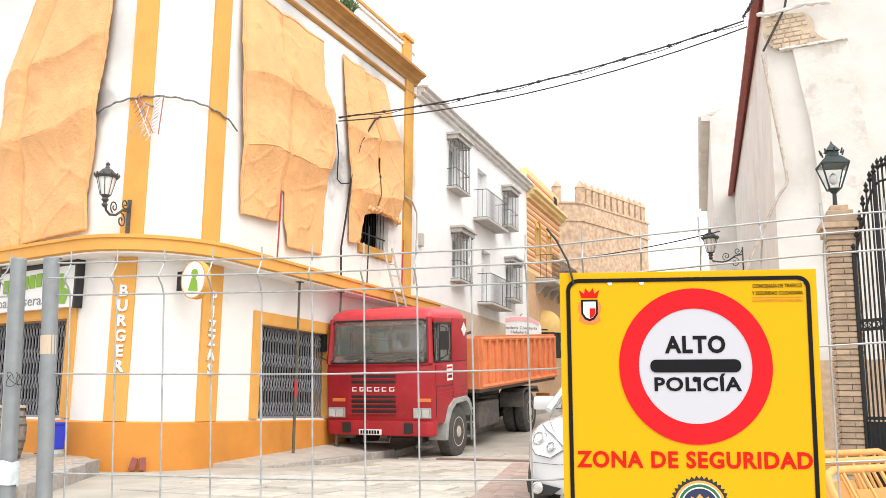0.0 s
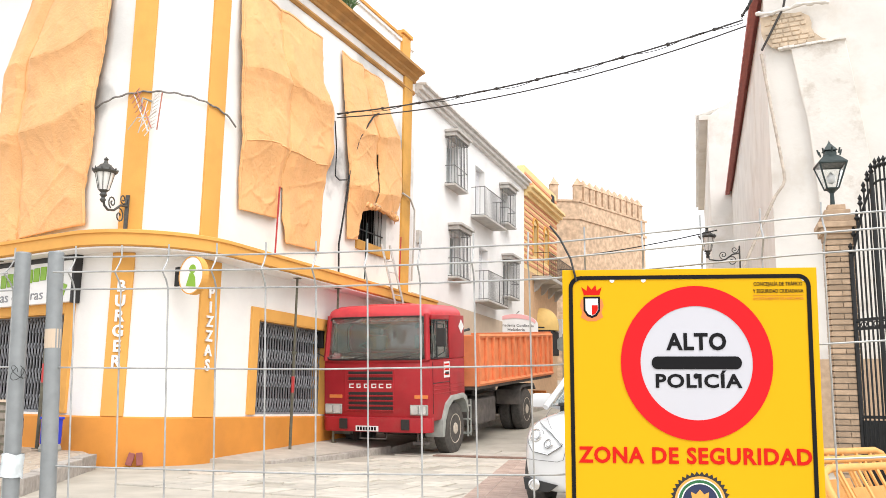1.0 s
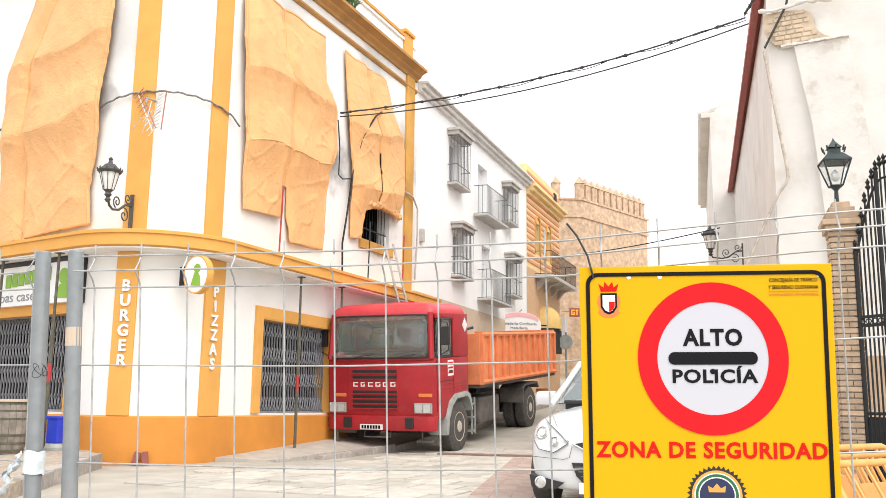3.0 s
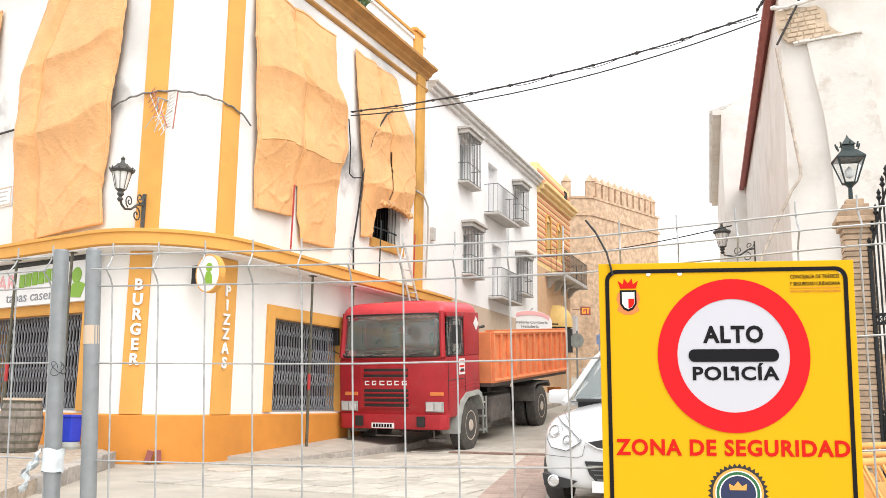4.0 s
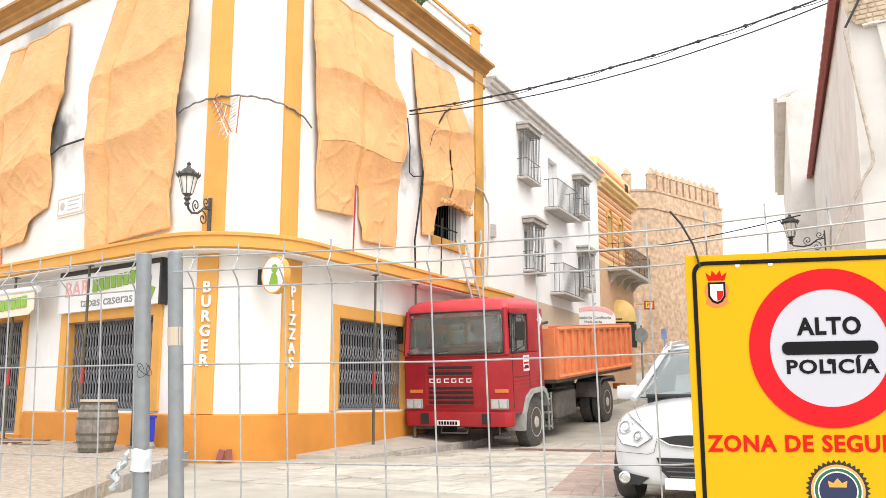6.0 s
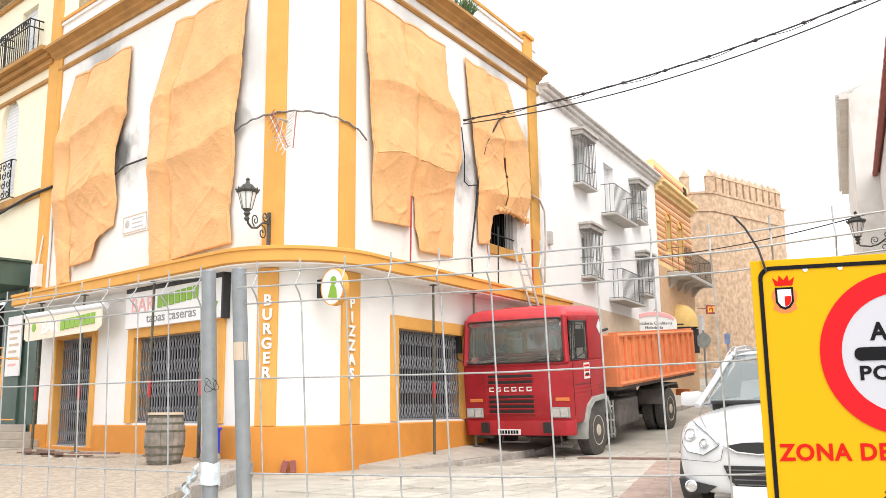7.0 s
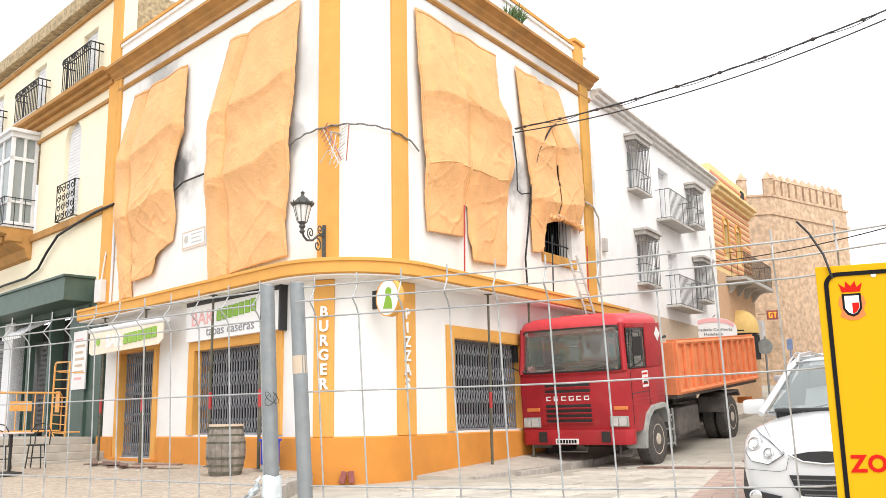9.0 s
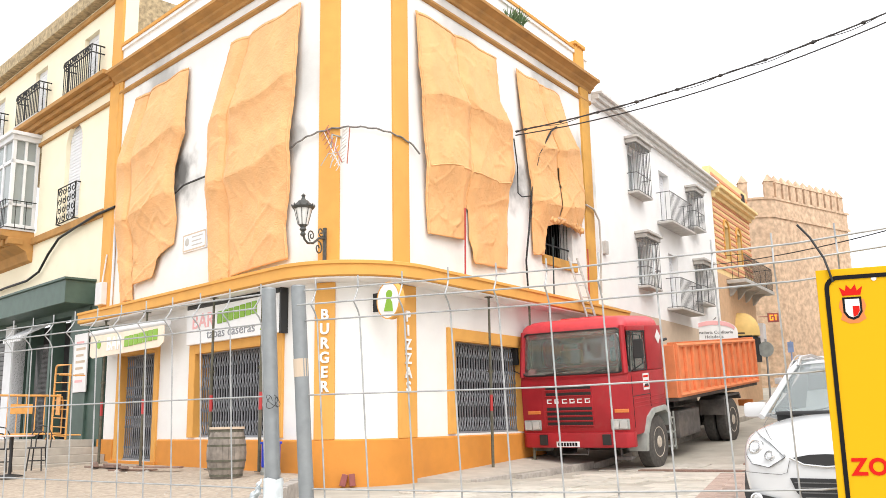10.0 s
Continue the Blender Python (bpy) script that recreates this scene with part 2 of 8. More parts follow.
GREYIRON = mat("grey_window_grille", (0.13, 0.13, 0.13), 0.5, 0.3, grain=0.15, scale=20, bump=0.05)
GREYPAINT = mat("grey_painted_gate", (0.27, 0.28, 0.30), 0.5, 0.4, grain=0.12, scale=12, bump=0.05)
# Near-black: the shade of unlit rooms and openings put into the colour.
UNLIT = mat("unlit_interior_black", (0.02, 0.02, 0.022), 0.9, grain=0.2, bump=0)
CHAR = mat("charred_opening", (0.012, 0.011, 0.010), 0.95, grain=0.4, scale=8, bump=0.3)
BRICK = mat("tan_brick", (0.44, 0.32, 0.22), 0.95, grain=0.15, scale=10, spread=0.18, stain=0.25, stain_colour=(0.3, 0.22, 0.16), bump=0.4, bump_scale=30)
MORTAR = mat("pale_mortar", (0.40, 0.34, 0.27), 0.95, grain=0.1, scale=10, bump=0.4, bump_scale=40)
SHUTTER = mat("white_shutter", (0.72, 0.73, 0.75), 0.6, grain=0.04, scale=5, bump=0.05)
GREEN = mat("dark_green_paint", (0.06, 0.105, 0.085), 0.5, grain=0.15, scale=4, bump=0.05)
REDWOOD = mat("red_oxide_timber", (0.34, 0.10, 0.085), 0.7, grain=0.12, scale=6)
SLATE = mat("grey_moulding", (0.50, 0.48, 0.45), 0.85, grain=0.12, scale=5, stain=0.4, stain_colour=(0.32, 0.29, 0.26))
BOARD = mat("white_board", (0.80, 0.80, 0.80), 0.45, grain=0.02, bump=0)
LETTER_W = mat("white_letter", (0.82, 0.82, 0.82), 0.5, grain=0.01, bump=0)
LETTER_G = mat("green_letter", (0.22, 0.42, 0.03), 0.5, grain=0.02, bump=0)
LETTER_P = mat("pink_letter", (0.80, 0.42, 0.42), 0.5, grain=0.02, bump=0)
LETTER_K = mat("black_letter", (0.012, 0.012, 0.014), 0.6, grain=0.02, bump=0, spec=0.1)
LETTER_R = mat("red_letter", (0.62, 0.016, 0.010), 0.6, grain=0.02, bump=0, spec=0.1)
PANE = glass("window_glass", (0.5, 0.55, 0.55), 0.03, 0.55)
CLEAR = glass("clear_glass", (0.93, 0.95, 0.95), 0.05)


def lettering(words, size, bold=0.0, depth=0.004):
    """A bmesh of words in the built-in font, lying in local x and z, facing -y, starting at the origin."""
    cu = bpy.data.curves.new("words", "FONT")
    cu.body, cu.size, cu.offset, cu.extrude = words, size, bold * size, depth
    cu.align_x, cu.align_y, cu.resolution_u = "CENTER", "CENTER", 3
    cu.space_character = 1.0 + 3.2 * bold
    ob = bpy.data.objects.new("words", cu)
    scene.collection.objects.link(ob)
    me = bpy.data.meshes.new_from_object(ob.evaluated_get(bpy.context.evaluated_depsgraph_get()))
    bpy.data.objects.remove(ob)
    bm = B()
    bm.from_mesh(me)
    bpy.data.meshes.remove(me)
    bmesh.ops.transform(bm, matrix=pose(0, 0, 0, 90), verts=bm.verts)
    return bm


def letters(words, size, m, material, parent, name="lettering", bold=0.02, depth=0.004, width=None):
    """Words set on a surface at m; width stretches them to a true length."""
    bm = lettering(words, size, bold, depth)
    if width:
        w = max(v.co.x for v in bm.verts) - min(v.co.x for v in bm.verts)
        bmesh.ops.scale(bm, vec=(width / w, 1, 1), verts=bm.verts)
    bmesh.ops.transform(bm, matrix=m, verts=bm.verts)
    return part(name, bm, material, parent)


def along(s0, s1):
    """The stretch of the bar's plan line between two lengths, counted from where its corner begins to round."""
    total = rad * (a1 - a0)
    def at(s):
        if s <= 0:
            return pL + ud * s
        if s >= total:
            return pR + Vector((0, s - total))
        a = a0 + s / rad
        return cen + Vector((math.cos(a), math.sin(a))) * rad
    n = max(2, int((s1 - s0) / 0.07))
    return [tuple(at(s0 + (s1 - s0) * i / n)) for i in range(n + 1)]


def holed_wall(bm, x0, x1, z0, z1, holes, thick, m):
    """A straight wall with rectangular openings that go through it."""
    xs = sorted({x0, x1, *[h[0] for h in holes], *[h[1] for h in holes]})
    zs = sorted({z0, z1, *[h[2] for h in holes], *[h[3] for h in holes]})
    def solid(i, j):
        if i < 0 or j < 0 or i >= len(xs) - 1 or j >= len(zs) - 1:
            return False
        cx0, cz0 = (xs[i] + xs[i + 1]) / 2, (zs[j] + zs[j + 1]) / 2
        return not any(h[0] < cx0 < h[1] and h[2] < cz0 < h[3] for h in holes)
    made = {}
    def v(i, k, j):
        if (i, k, j) not in made:
            made[i, k, j] = bm.verts.new(m @ Vector((xs[i], thick * k, zs[j])))
        return made[i, k, j]
    for i in range(len(xs) - 1):
        for j in range(len(zs) - 1):
            if not solid(i, j):
                continue
            bm.faces.new((v(i, 0, j), v(i + 1, 0, j), v(i + 1, 0, j + 1), v(i, 0, j + 1)))
            bm.faces.new((v(i, 1, j), v(i, 1, j + 1), v(i + 1, 1, j + 1), v(i + 1, 1, j)))
            for di, dj, a, b in ((-1, 0, (i, j), (i, j + 1)), (1, 0, (i + 1, j), (i + 1, j + 1)), (0, -1, (i, j), (i + 1, j)), (0, 1, (i, j + 1), (i + 1, j + 1))):
                if not solid(i + di, j + dj):
                    bm.faces.new((v(a[0], 0, a[1]), v(b[0], 0, b[1]), v(b[0], 1, b[1]), v(a[0], 1, a[1])))


def rail_cage(parent, m, w, d, z0, z1, bar=0.009, step=0.115, material=None, name="grille", base=True, belly=0.0, hoops=()):
    """A projecting iron cage: bars on the front and both sides, rails top and bottom, a plate under it."""
    material = material or GREYIRON
    frame_bm = B()
    loop = [(0, 0), (0, -d), (w, -d), (w, 0)]
    for z in (z0 + 0.03, z1 - 0.02, *hoops):
        tube(frame_bm, [Vector((x, y, z)) for x, y in loop], bar * 1.4, 6, m)
    part(name + "_frame", frame_bm, material, parent)
    shared = None
    spots = [(0, -d * k) for k in (0.33, 0.66)] + [(w * i / max(1, round(w / step)), -d) for i in range(max(1, round(w / step)) + 1)] + [(w, -d * k) for k in (0.33, 0.66)]
    for x, y in spots:
        if shared is None:
            bm = B()
            if belly:
                tube(bm, [(0, -belly * math.sin(math.pi * min(1, k / 5 * 1.4)), z0 + (z1 - z0) * k / 5) for k in range(6)], bar, 5)
            else:
                tube(bm, [(0, 0, z0), (0, 0, z1)], bar, 5)
            ob = part("bar", bm, material, parent)
            shared = ob.data
        else:
            ob = new("bar", shared)
            ob.parent = parent
        ob.matrix_local = m @ pose(x, y, 0)
    if base:
        bm = B()
        box(bm, -0.03, w + 0.03, -d - 0.03, 0.02, z0 - 0.06, z0, m, 0.01)
        part(name + "_base", bm, SLATE, parent)


def window_unit(name, label, m, w, z0, z1, hole_depth=0.18, shutter=False, parent=None):
    """A window set in its opening: frame, mullion and two panes, or a closed shutter."""
    win = thing(name, label, "window", kind="structure")
    bm = B()
    f = 0.05
    for a in ((0, w, z0, z0 + f), (0, w, z1 - f, z1), (0, f, z0 + f, z1 - f), (w - f, w, z0 + f, z1 - f), (w / 2 - f / 2, w / 2 + f / 2, z0 + f, z1 - f)):
        box(bm, a[0], a[1], hole_depth, hole_depth + 0.05, a[2], a[3], m)
    part("window_frame", bm, SHUTTER, win)
    if shutter:
        n = int((z1 - z0 - 2 * f) / 0.09)
        bm = B()
        for i in range(n):
            z = z0 + f + (z1 - z0 - 2 * f) * i / n
            box(bm, f, w - f, hole_depth - 0.012, hole_depth + 0.02, z, z + 0.08, m)
        part("shutter", bm, SHUTTER, win)
    else:
        for x0, x1 in ((f, w / 2 - f / 2), (w / 2 + f / 2, w - f)):
            bm = B()
            box(bm, x0, x1, hole_depth + 0.02, hole_depth + 0.028, z0 + f, z1 - f, m)
            part("pane", bm, PANE, win)
    return win


# ---- ground and pavements ----
bm = B()
xs = [-600, -200, -80] + [-50 + i for i in range(81)] + [80, 200, 600]
ys = [-400, -100, -30] + [-12 + i * 0.8 for i in range(90)] + [120, 300, 900]
grid = [[bm.verts.new((x, y, ground_z(x, y) + (0.012 * noise.noise((x * 0.4, y * 0.4, 0)) if abs(x) < 60 and abs(y) < 60 else 0))) for x in xs] for y in ys]
for r0, r1 in zip(grid, grid[1:]):
    for i in range(len(xs) - 1):
        bm.faces.new((r0[i], r0[i + 1], r1[i + 1], r1[i]))
single("ground", bm, ROAD, "dusty pale stone paving rising along the street", "ground", kind="structure", smooth=60)


def slab(name, outline, thick, label, material, lift=0.0):
    """A raised pavement: an outline of (x, y, top height), with sides down into the ground."""
    bm = B()
    top = [bm.verts.new((x, y, z + lift)) for x, y, z in outline]
    low = [bm.verts.new((x, y, z + lift - thick)) for x, y, z in outline]
    bm.faces.new(top)
    n = len(top)
    for i in range(n):
        bm.faces.new((low[i], low[(i + 1) % n], top[(i + 1) % n], top[i]))
    return single(name, bm, material, label, "pavement", kind="structure")


def fl(u, o, z):
    return FL @ Vector((u, -o, z))


PAVE = mat("worn_pavement", (0.42, 0.385, 0.335), 0.95, grain=0.12, scale=4, stain=0.4, stain_colour=(0.6, 0.56, 0.5), stain_scale=1.5, bump=0.4, bump_scale=14)
SANDY = mat("sand_covered_pavement", (0.40, 0.335, 0.265), 0.97, grain=0.28, scale=14, stain=0.75, stain_colour=(0.25, 0.205, 0.16), stain_scale=3.5, bump=1.0, bump_scale=30)
KERB = mat("granite_kerb", (0.36, 0.33, 0.30), 0.9, grain=0.2, scale=12, spread=0.12, bump=0.3, bump_scale=40)
slab("pavement_square", [tuple(fl(-1.6, -0.1, 0.20)), tuple(fl(-0.66, 0.37, 0.19)), tuple(fl(2.0, 3.2, 0.11)), tuple(fl(4.0, 5.4, 0.02)), tuple(fl(-12, 9.0, 0.04)), tuple(fl(-30, 9.0, 0.06)), tuple(fl(-30, -0.1, 0.25)), tuple(fl(-9, -0.1, 0.25))], 0.6, "sandy pavement on the square with a raised edge", SANDY)
slab("pavement_street", [(XR + 0.02, 10.6, 0.06), (-8.0, 10.9, 0.03), (-7.62, 13.4, 0.12), (-7.62, 15.4, 0.15), (-7.62, 31, 1.46), (-9.6, 31, 1.46), (XR + 0.02, 15.4, 0.30), (XR + 0.02, 13.4, 0.20)], 0.5, "dusty street pavement rising beside the bar", PAVE)

# ---- the bar ----
bar = thing("corner_building", "white two-storey corner bar with ochre bands, smoke-stained after a fire", "building")
WIN_L, DOOR_L, WIN_R, BURNT = (-5.08, -2.14, 0.80, 2.50), (-8.52, -6.82, 0.30, 2.66), (11.86, 14.45, 0.80, 2.58), (15.75, 17.2, 4.80, 7.6)
bm = B()
holed_wall(bm, -9.35, -tl, -0.6, 9.9, [WIN_L, DOOR_L], 0.35, FL)
part("wall", bm, SOOT, bar)
bm = B()
holed_wall(bm, YC + tl, 18.75, -0.6, 9.9, [WIN_R, BURNT], 0.35, FR)
part("wall", bm, SOOT, bar)
bm = B()
sweep(bm, ARC, [(0, -0.6), (0, 9.9), (-0.35, 9.9), (-0.35, -0.6)])
part("rounded_corner", bm, SOOT, bar, smooth=50)
bm = B()
sweep(bm, [tuple(fl(-9.35, 0, 0).xy)] + ARC + [(XR, 18.55)], [(-0.25, 9.9), (0.0, 9.9), (0.0, 10.5), (0.05, 10.5), (0.05, 10.58), (-0.25, 10.58)])
part("parapet", bm, WHITE, bar)
bm = B()
sweep(bm, [tuple(fl(-9.35, 0, 0).xy)] + ARC + [(XR, 17.68)], [(-0.3, 10.584), (0.08, 10.584), (0.09, 10.65), (-0.3, 10.65)])
part("coping", bm, OCHRE, bar)
bm = B()
box(bm, 17.75, 18.25, -0.07, 0.3, 9.95, 10.72, FR, 0.02)
box(bm, 17.7, 18.3, -0.12, 0.3, 10.72, 10.82, FR, 0.02)
part("parapet_pier", bm, OCHRE, bar)
bm = B()
sweep(bm, [tuple(fl(-9.6, 0, 0).xy)] + ARC + [(XR, 18.62)], [(-0.05, 9.62), (0.06, 9.62), (0.08, 9.68), (0.16, 9.74), (0.18, 9.79), (0.3, 9.85), (0.34, 9.86), (0.34, 9.93), (0.3, 9.95), (0, 10.0), (-0.05, 10.0)])
part("cornice", bm, CORNICE, bar, "weathered brown-ochre cornice")
bm = B()
sweep(bm, [tuple(fl(-9.35, 0, 0).xy)] + ARC + [(XR, 18.6)], [(-0.02, 9.28), (0.03, 9.28), (0.07, 9.33), (0.05, 9.39), (-0.02, 9.39)])
part("string_course", bm, CORNICE, bar)
# street base, in two stretches either side of the door
base_line = [tuple(fl(DOOR_L[1] + 0.25, 0, 0).xy)] + ARC + [(XR, 18.75)]
bm = B()
sweep(bm, base_line, [(-0.02, -0.6), (0.045, -0.6), (0.045, 0.74), (0.02, 0.765), (-0.02, 0.765)])
part("base_band", bm, RUST_OCHRE, bar, smooth=40)
bm = B()
box(bm, -9.6, DOOR_L[0] - 0.25, -0.045, 0.02, -0.6, 0.76, FL, 0.01)
part("base_band", bm, RUST_OCHRE, bar)
total_arc = rad * (a1 - a0)
for s0, s1, z0, z1 in ((0.43, 0.80, 0.766, 3.46), (0.48, 0.87, 3.76, 9.62), (1.95, 2.44, 0.766, 3.46), (1.86, 2.27, 3.76, 9.62)):
    bm = B()
    sweep(bm, along(s0, s1), [(-0.02, z0), (0.045, z0), (0.045, z1), (-0.02, z1)])
    part("pilaster", bm, OCHRE, bar, smooth=40)
bm = B()
box(bm, 17.97, 18.45, -0.06, 0.02, 3.76, 9.62, FR, 0.01)
part("pilaster", bm, DIRTY_OCHRE, bar, "soot-darkened ochre pilaster")
bm = B()
box(bm, -9.58, -9.2, -0.05, 0.02, 3.72, 9.62, FL, 0.01)
part("pilaster", bm, OCHRE, bar)
# the ledge over the ground floor
ledge_line = [tuple(fl(-10.0, 0, 0).xy)] + ARC + [(XR, 19.35)]
bm = B()
sweep(bm, ledge_line, [(-0.05, 3.50), (0.46, 3.50), (0.5, 3.52), (0.5, 3.70), (0.53, 3.71), (0.53, 3.76), (0.49, 3.775), (-0.05, 3.80)])
part("ledge", bm, OCHRE, bar, "ochre-painted concrete ledge", smooth=30)
bm = B()
sweep(bm, ledge_line, [(-0.04, 3.47), (0.44, 3.47), (0.44, 3.496), (-0.04, 3.496)])
part("ledge_soffit", bm, WHITE, bar)
# Black linings paint in the rooms' shade; the burnt one is charred too.
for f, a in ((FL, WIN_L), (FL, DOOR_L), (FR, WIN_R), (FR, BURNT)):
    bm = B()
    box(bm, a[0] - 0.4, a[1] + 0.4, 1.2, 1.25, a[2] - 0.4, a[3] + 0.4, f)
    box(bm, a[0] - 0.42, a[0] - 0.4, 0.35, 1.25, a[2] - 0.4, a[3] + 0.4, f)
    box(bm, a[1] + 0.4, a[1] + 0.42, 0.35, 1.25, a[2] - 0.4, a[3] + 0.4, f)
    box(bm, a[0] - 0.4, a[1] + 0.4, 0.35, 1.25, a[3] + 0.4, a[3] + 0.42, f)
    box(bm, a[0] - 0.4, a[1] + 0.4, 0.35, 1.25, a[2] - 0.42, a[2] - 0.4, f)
    part("unlit_backing", bm, CHAR if a is BURNT else UNLIT, bar)


def surround(f, a, w=0.22, sill=True):
    bm = B()
    box(bm, a[0] - w, a[0], -0.05, 0.02, a[2] if sill else a[2] - 0.1, a[3] + w, f, 0.008)
    box(bm, a[1], a[1] + w, -0.05, 0.02, a[2] if sill else a[2] - 0.1, a[3] + w, f, 0.008)
    box(bm, a[0], a[1], -0.05, 0.02, a[3], a[3] + w, f, 0.008)
    part("surround", bm, OCHRE, bar)
    bm = B()
    for x0, x1, z0, z1 in ((a[0], a[0] + 0.02, a[2], a[3]), (a[1] - 0.02, a[1], a[2], a[3]), (a[0] + 0.02, a[1] - 0.02, a[3] - 0.02, a[3])):
        box(bm, x0, x1, -0.045, 0.3, z0, z1, f)
    part("reveal", bm, OCHRE, bar)


surround(FL, WIN_L)
surround(FL, DOOR_L, 0.16, False)
surround(FR, WIN_R)
bm = B()
box(bm, BURNT[0] - 0.14, BURNT[1] + 0.14, -0.06, 0.02, BURNT[2] - 0.22, BURNT[2], FR, 0.01)
part("sill", bm, DIRTY_OCHRE, bar)


def folding_gate(f, a, label):
    """A closed concertina security gate: uprights, lattice and rails."""
    gate = thing("folding_gate", label, "security gate", group="folding gates of the bar")
    w = a[1] - a[0] - 0.06
    n = round(w / 0.095)
    shared = None
    for i in range(n + 1):
        x = a[0] + 0.03 + w * i / n
        if shared is None:
            bm = B()
            box(bm, -0.012, 0.012, 0, 0.02, a[2] + 0.03, a[3] - 0.03)
            ob = part("upright", bm, GREYPAINT, gate)
            shared = ob.data
        else:
            ob = new("upright", shared)
            ob.parent = gate
        ob.matrix_local = f @ pose(x, 0.13, 0)
    for k in range(4):
        bm = B()
        zc = a[2] + 0.18 + (a[3] - a[2] - 0.36) * k / 3
        for i in range(n):
            x0, x1 = a[0] + 0.03 + w * i / n, a[0] + 0.03 + w * (i + 1) / n
            for t in (-1, 1):
                tube(bm, [(x0, 0.118, zc - 0.13 * t), (x1, 0.118, zc + 0.13 * t)], 0.006, 4, f)
        part("lattice", bm, GREYPAINT, gate)
    for z in (a[2] + 0.015, a[3] - 0.025):
        bm = B()
        box(bm, a[0] + 0.02, a[1] - 0.02, 0.10, 0.16, z - 0.015, z + 0.025, f)
        part("rail", bm, GREYPAINT, gate)


folding_gate(FL, WIN_L, "closed grey folding security gate across the bar window")
folding_gate(FL, DOOR_L, "closed grey folding security gate across the bar door")
folding_gate(FR, WIN_R, "closed grey folding security gate across the street-side window")
bm = B()
box(bm, DOOR_L[0] - 0.3, DOOR_L[1] + 0.3, -0.12, 0.3, -0.3, DOOR_L[2] - 0.004, FL, 0.01)
part("doorstep", bm, RUST_OCHRE, bar)

# lettering on the pilasters
def upright_words(words, s, z_top, step):
    p = along(s - 0.02, s + 0.02)
    d = (Vector(p[-1]) - Vector(p[0])).normalized()
    c = Vector(along(s, s + 0.001)[0]) + Vector((d.y, -d.x)) * 0.064
    rz = math.degrees(math.atan2(d.y, d.x))
    for i, ch in enumerate(words):
        letters(ch, 0.262, pose(c.x, c.y, z_top - step * i, 0, 0, rz), LETTER_W, bar, "letter", 0.03, 0.012)


upright_words("BURGER", 0.63, 2.885, 0.248)
upright_words("PIZZAS", 2.165, 2.885, 0.25)

# burnt window: a bent grille behind the torn sheet
grille = thing("burnt_window_grille", "blackened iron window grille with a broken board", "window grille")
for i in range(9):
    bm = B()
    tube(bm, [(BURNT[0] + 0.1 + i * 0.155, 0.1, BURNT[2]), (BURNT[0] + 0.1 + i * 0.155, 0.1 - 0.03 * math.sin(i), 6.2), (BURNT[0] + 0.1 + i * 0.155, 0.1, BURNT[3])], 0.009, 5, FR)
    part("bar", bm, IRON, grille)
for z in (5.1, 5.8, 6.8):
    bm = B()
    box(bm, BURNT[0], BURNT[1], 0.09, 0.11, z, z + 0.03, FR)
    part("rail", bm, IRON, grille)
bm = B()
box(bm, BURNT[0] + 0.5, BURNT[1] + 0.35, -0.2, 0.05, 5.28, 5.33, FR @ pose(0, 0, 0, 0, -1.5), 0.004)
part("broken_board", bm, PINKISH, grille)


# ---- tarpaulins ----
def creased_cloth():
    """Woven orange sheet: folded-in crease lines at hand size and a coarse weave."""
    m = mat("creased_orange_sheet", (0.79, 0.435, 0.185), 0.62, grain=0.09, scale=2.2, stain=0.25, stain_colour=(0.66, 0.34, 0.13), stain_scale=1.3, bump=0)
    t = m.node_tree
    N, L = t.nodes.new, t.links.new
    geo = N("ShaderNodeNewGeometry")
    b = t.nodes["Principled BSDF"]
    last = None
    for kind, sc, dist in (("noise", 1.7, 0.015), ("ridge", 3.0, 0.022), ("ridge", 9.0, 0.03), ("ridge", 24.0, 0.012), ("noise", 160.0, 0.002)):
        n = N("ShaderNodeTexNoise")
        n.inputs["Scale"].default_value, n.inputs["Detail"].default_value = sc, 3
        n.inputs["Distortion"].default_value = 0.6
        L(geo.outputs["Position"], n.inputs["Vector"])
        h = n.outputs["Fac"]
        if kind == "ridge":
            d = N("ShaderNodeMath")
            d.operation = "SUBTRACT"
            d.inputs[1].default_value = 0.5
            L(h, d.inputs[0])
            q = N("ShaderNodeMath")
            q.operation = "ABSOLUTE"
            L(d.outputs[0], q.inputs[0])
            h = q.outputs[0]
        bp = N("ShaderNodeBump")
        bp.inputs["Strength"].default_value, bp.inputs["Distance"].default_value = 0.8, dist
        L(h, bp.inputs["Height"])
        if last:
            L(last.outputs[0], bp.inputs["Normal"])
        last = bp
    L(last.outputs[0], b.inputs["Normal"])
    return m


CLOTH = creased_cloth()


def interp(table, z):
    for (za, ua), (zb, ub) in zip(table, table[1:]):
        if za >= z >= zb:
            return ua + (ub - ua) * (za - z) / (za - zb)
    return table[0][1] if z > table[0][0] else table[-1][1]


def interp_share(table, k):
    for (ka, za), (kb, zb) in zip(table, table[1:]):
        if ka <= k <= kb:
            return za + (zb - za) * (k - ka) / (kb - ka)
    return table[-1][1]


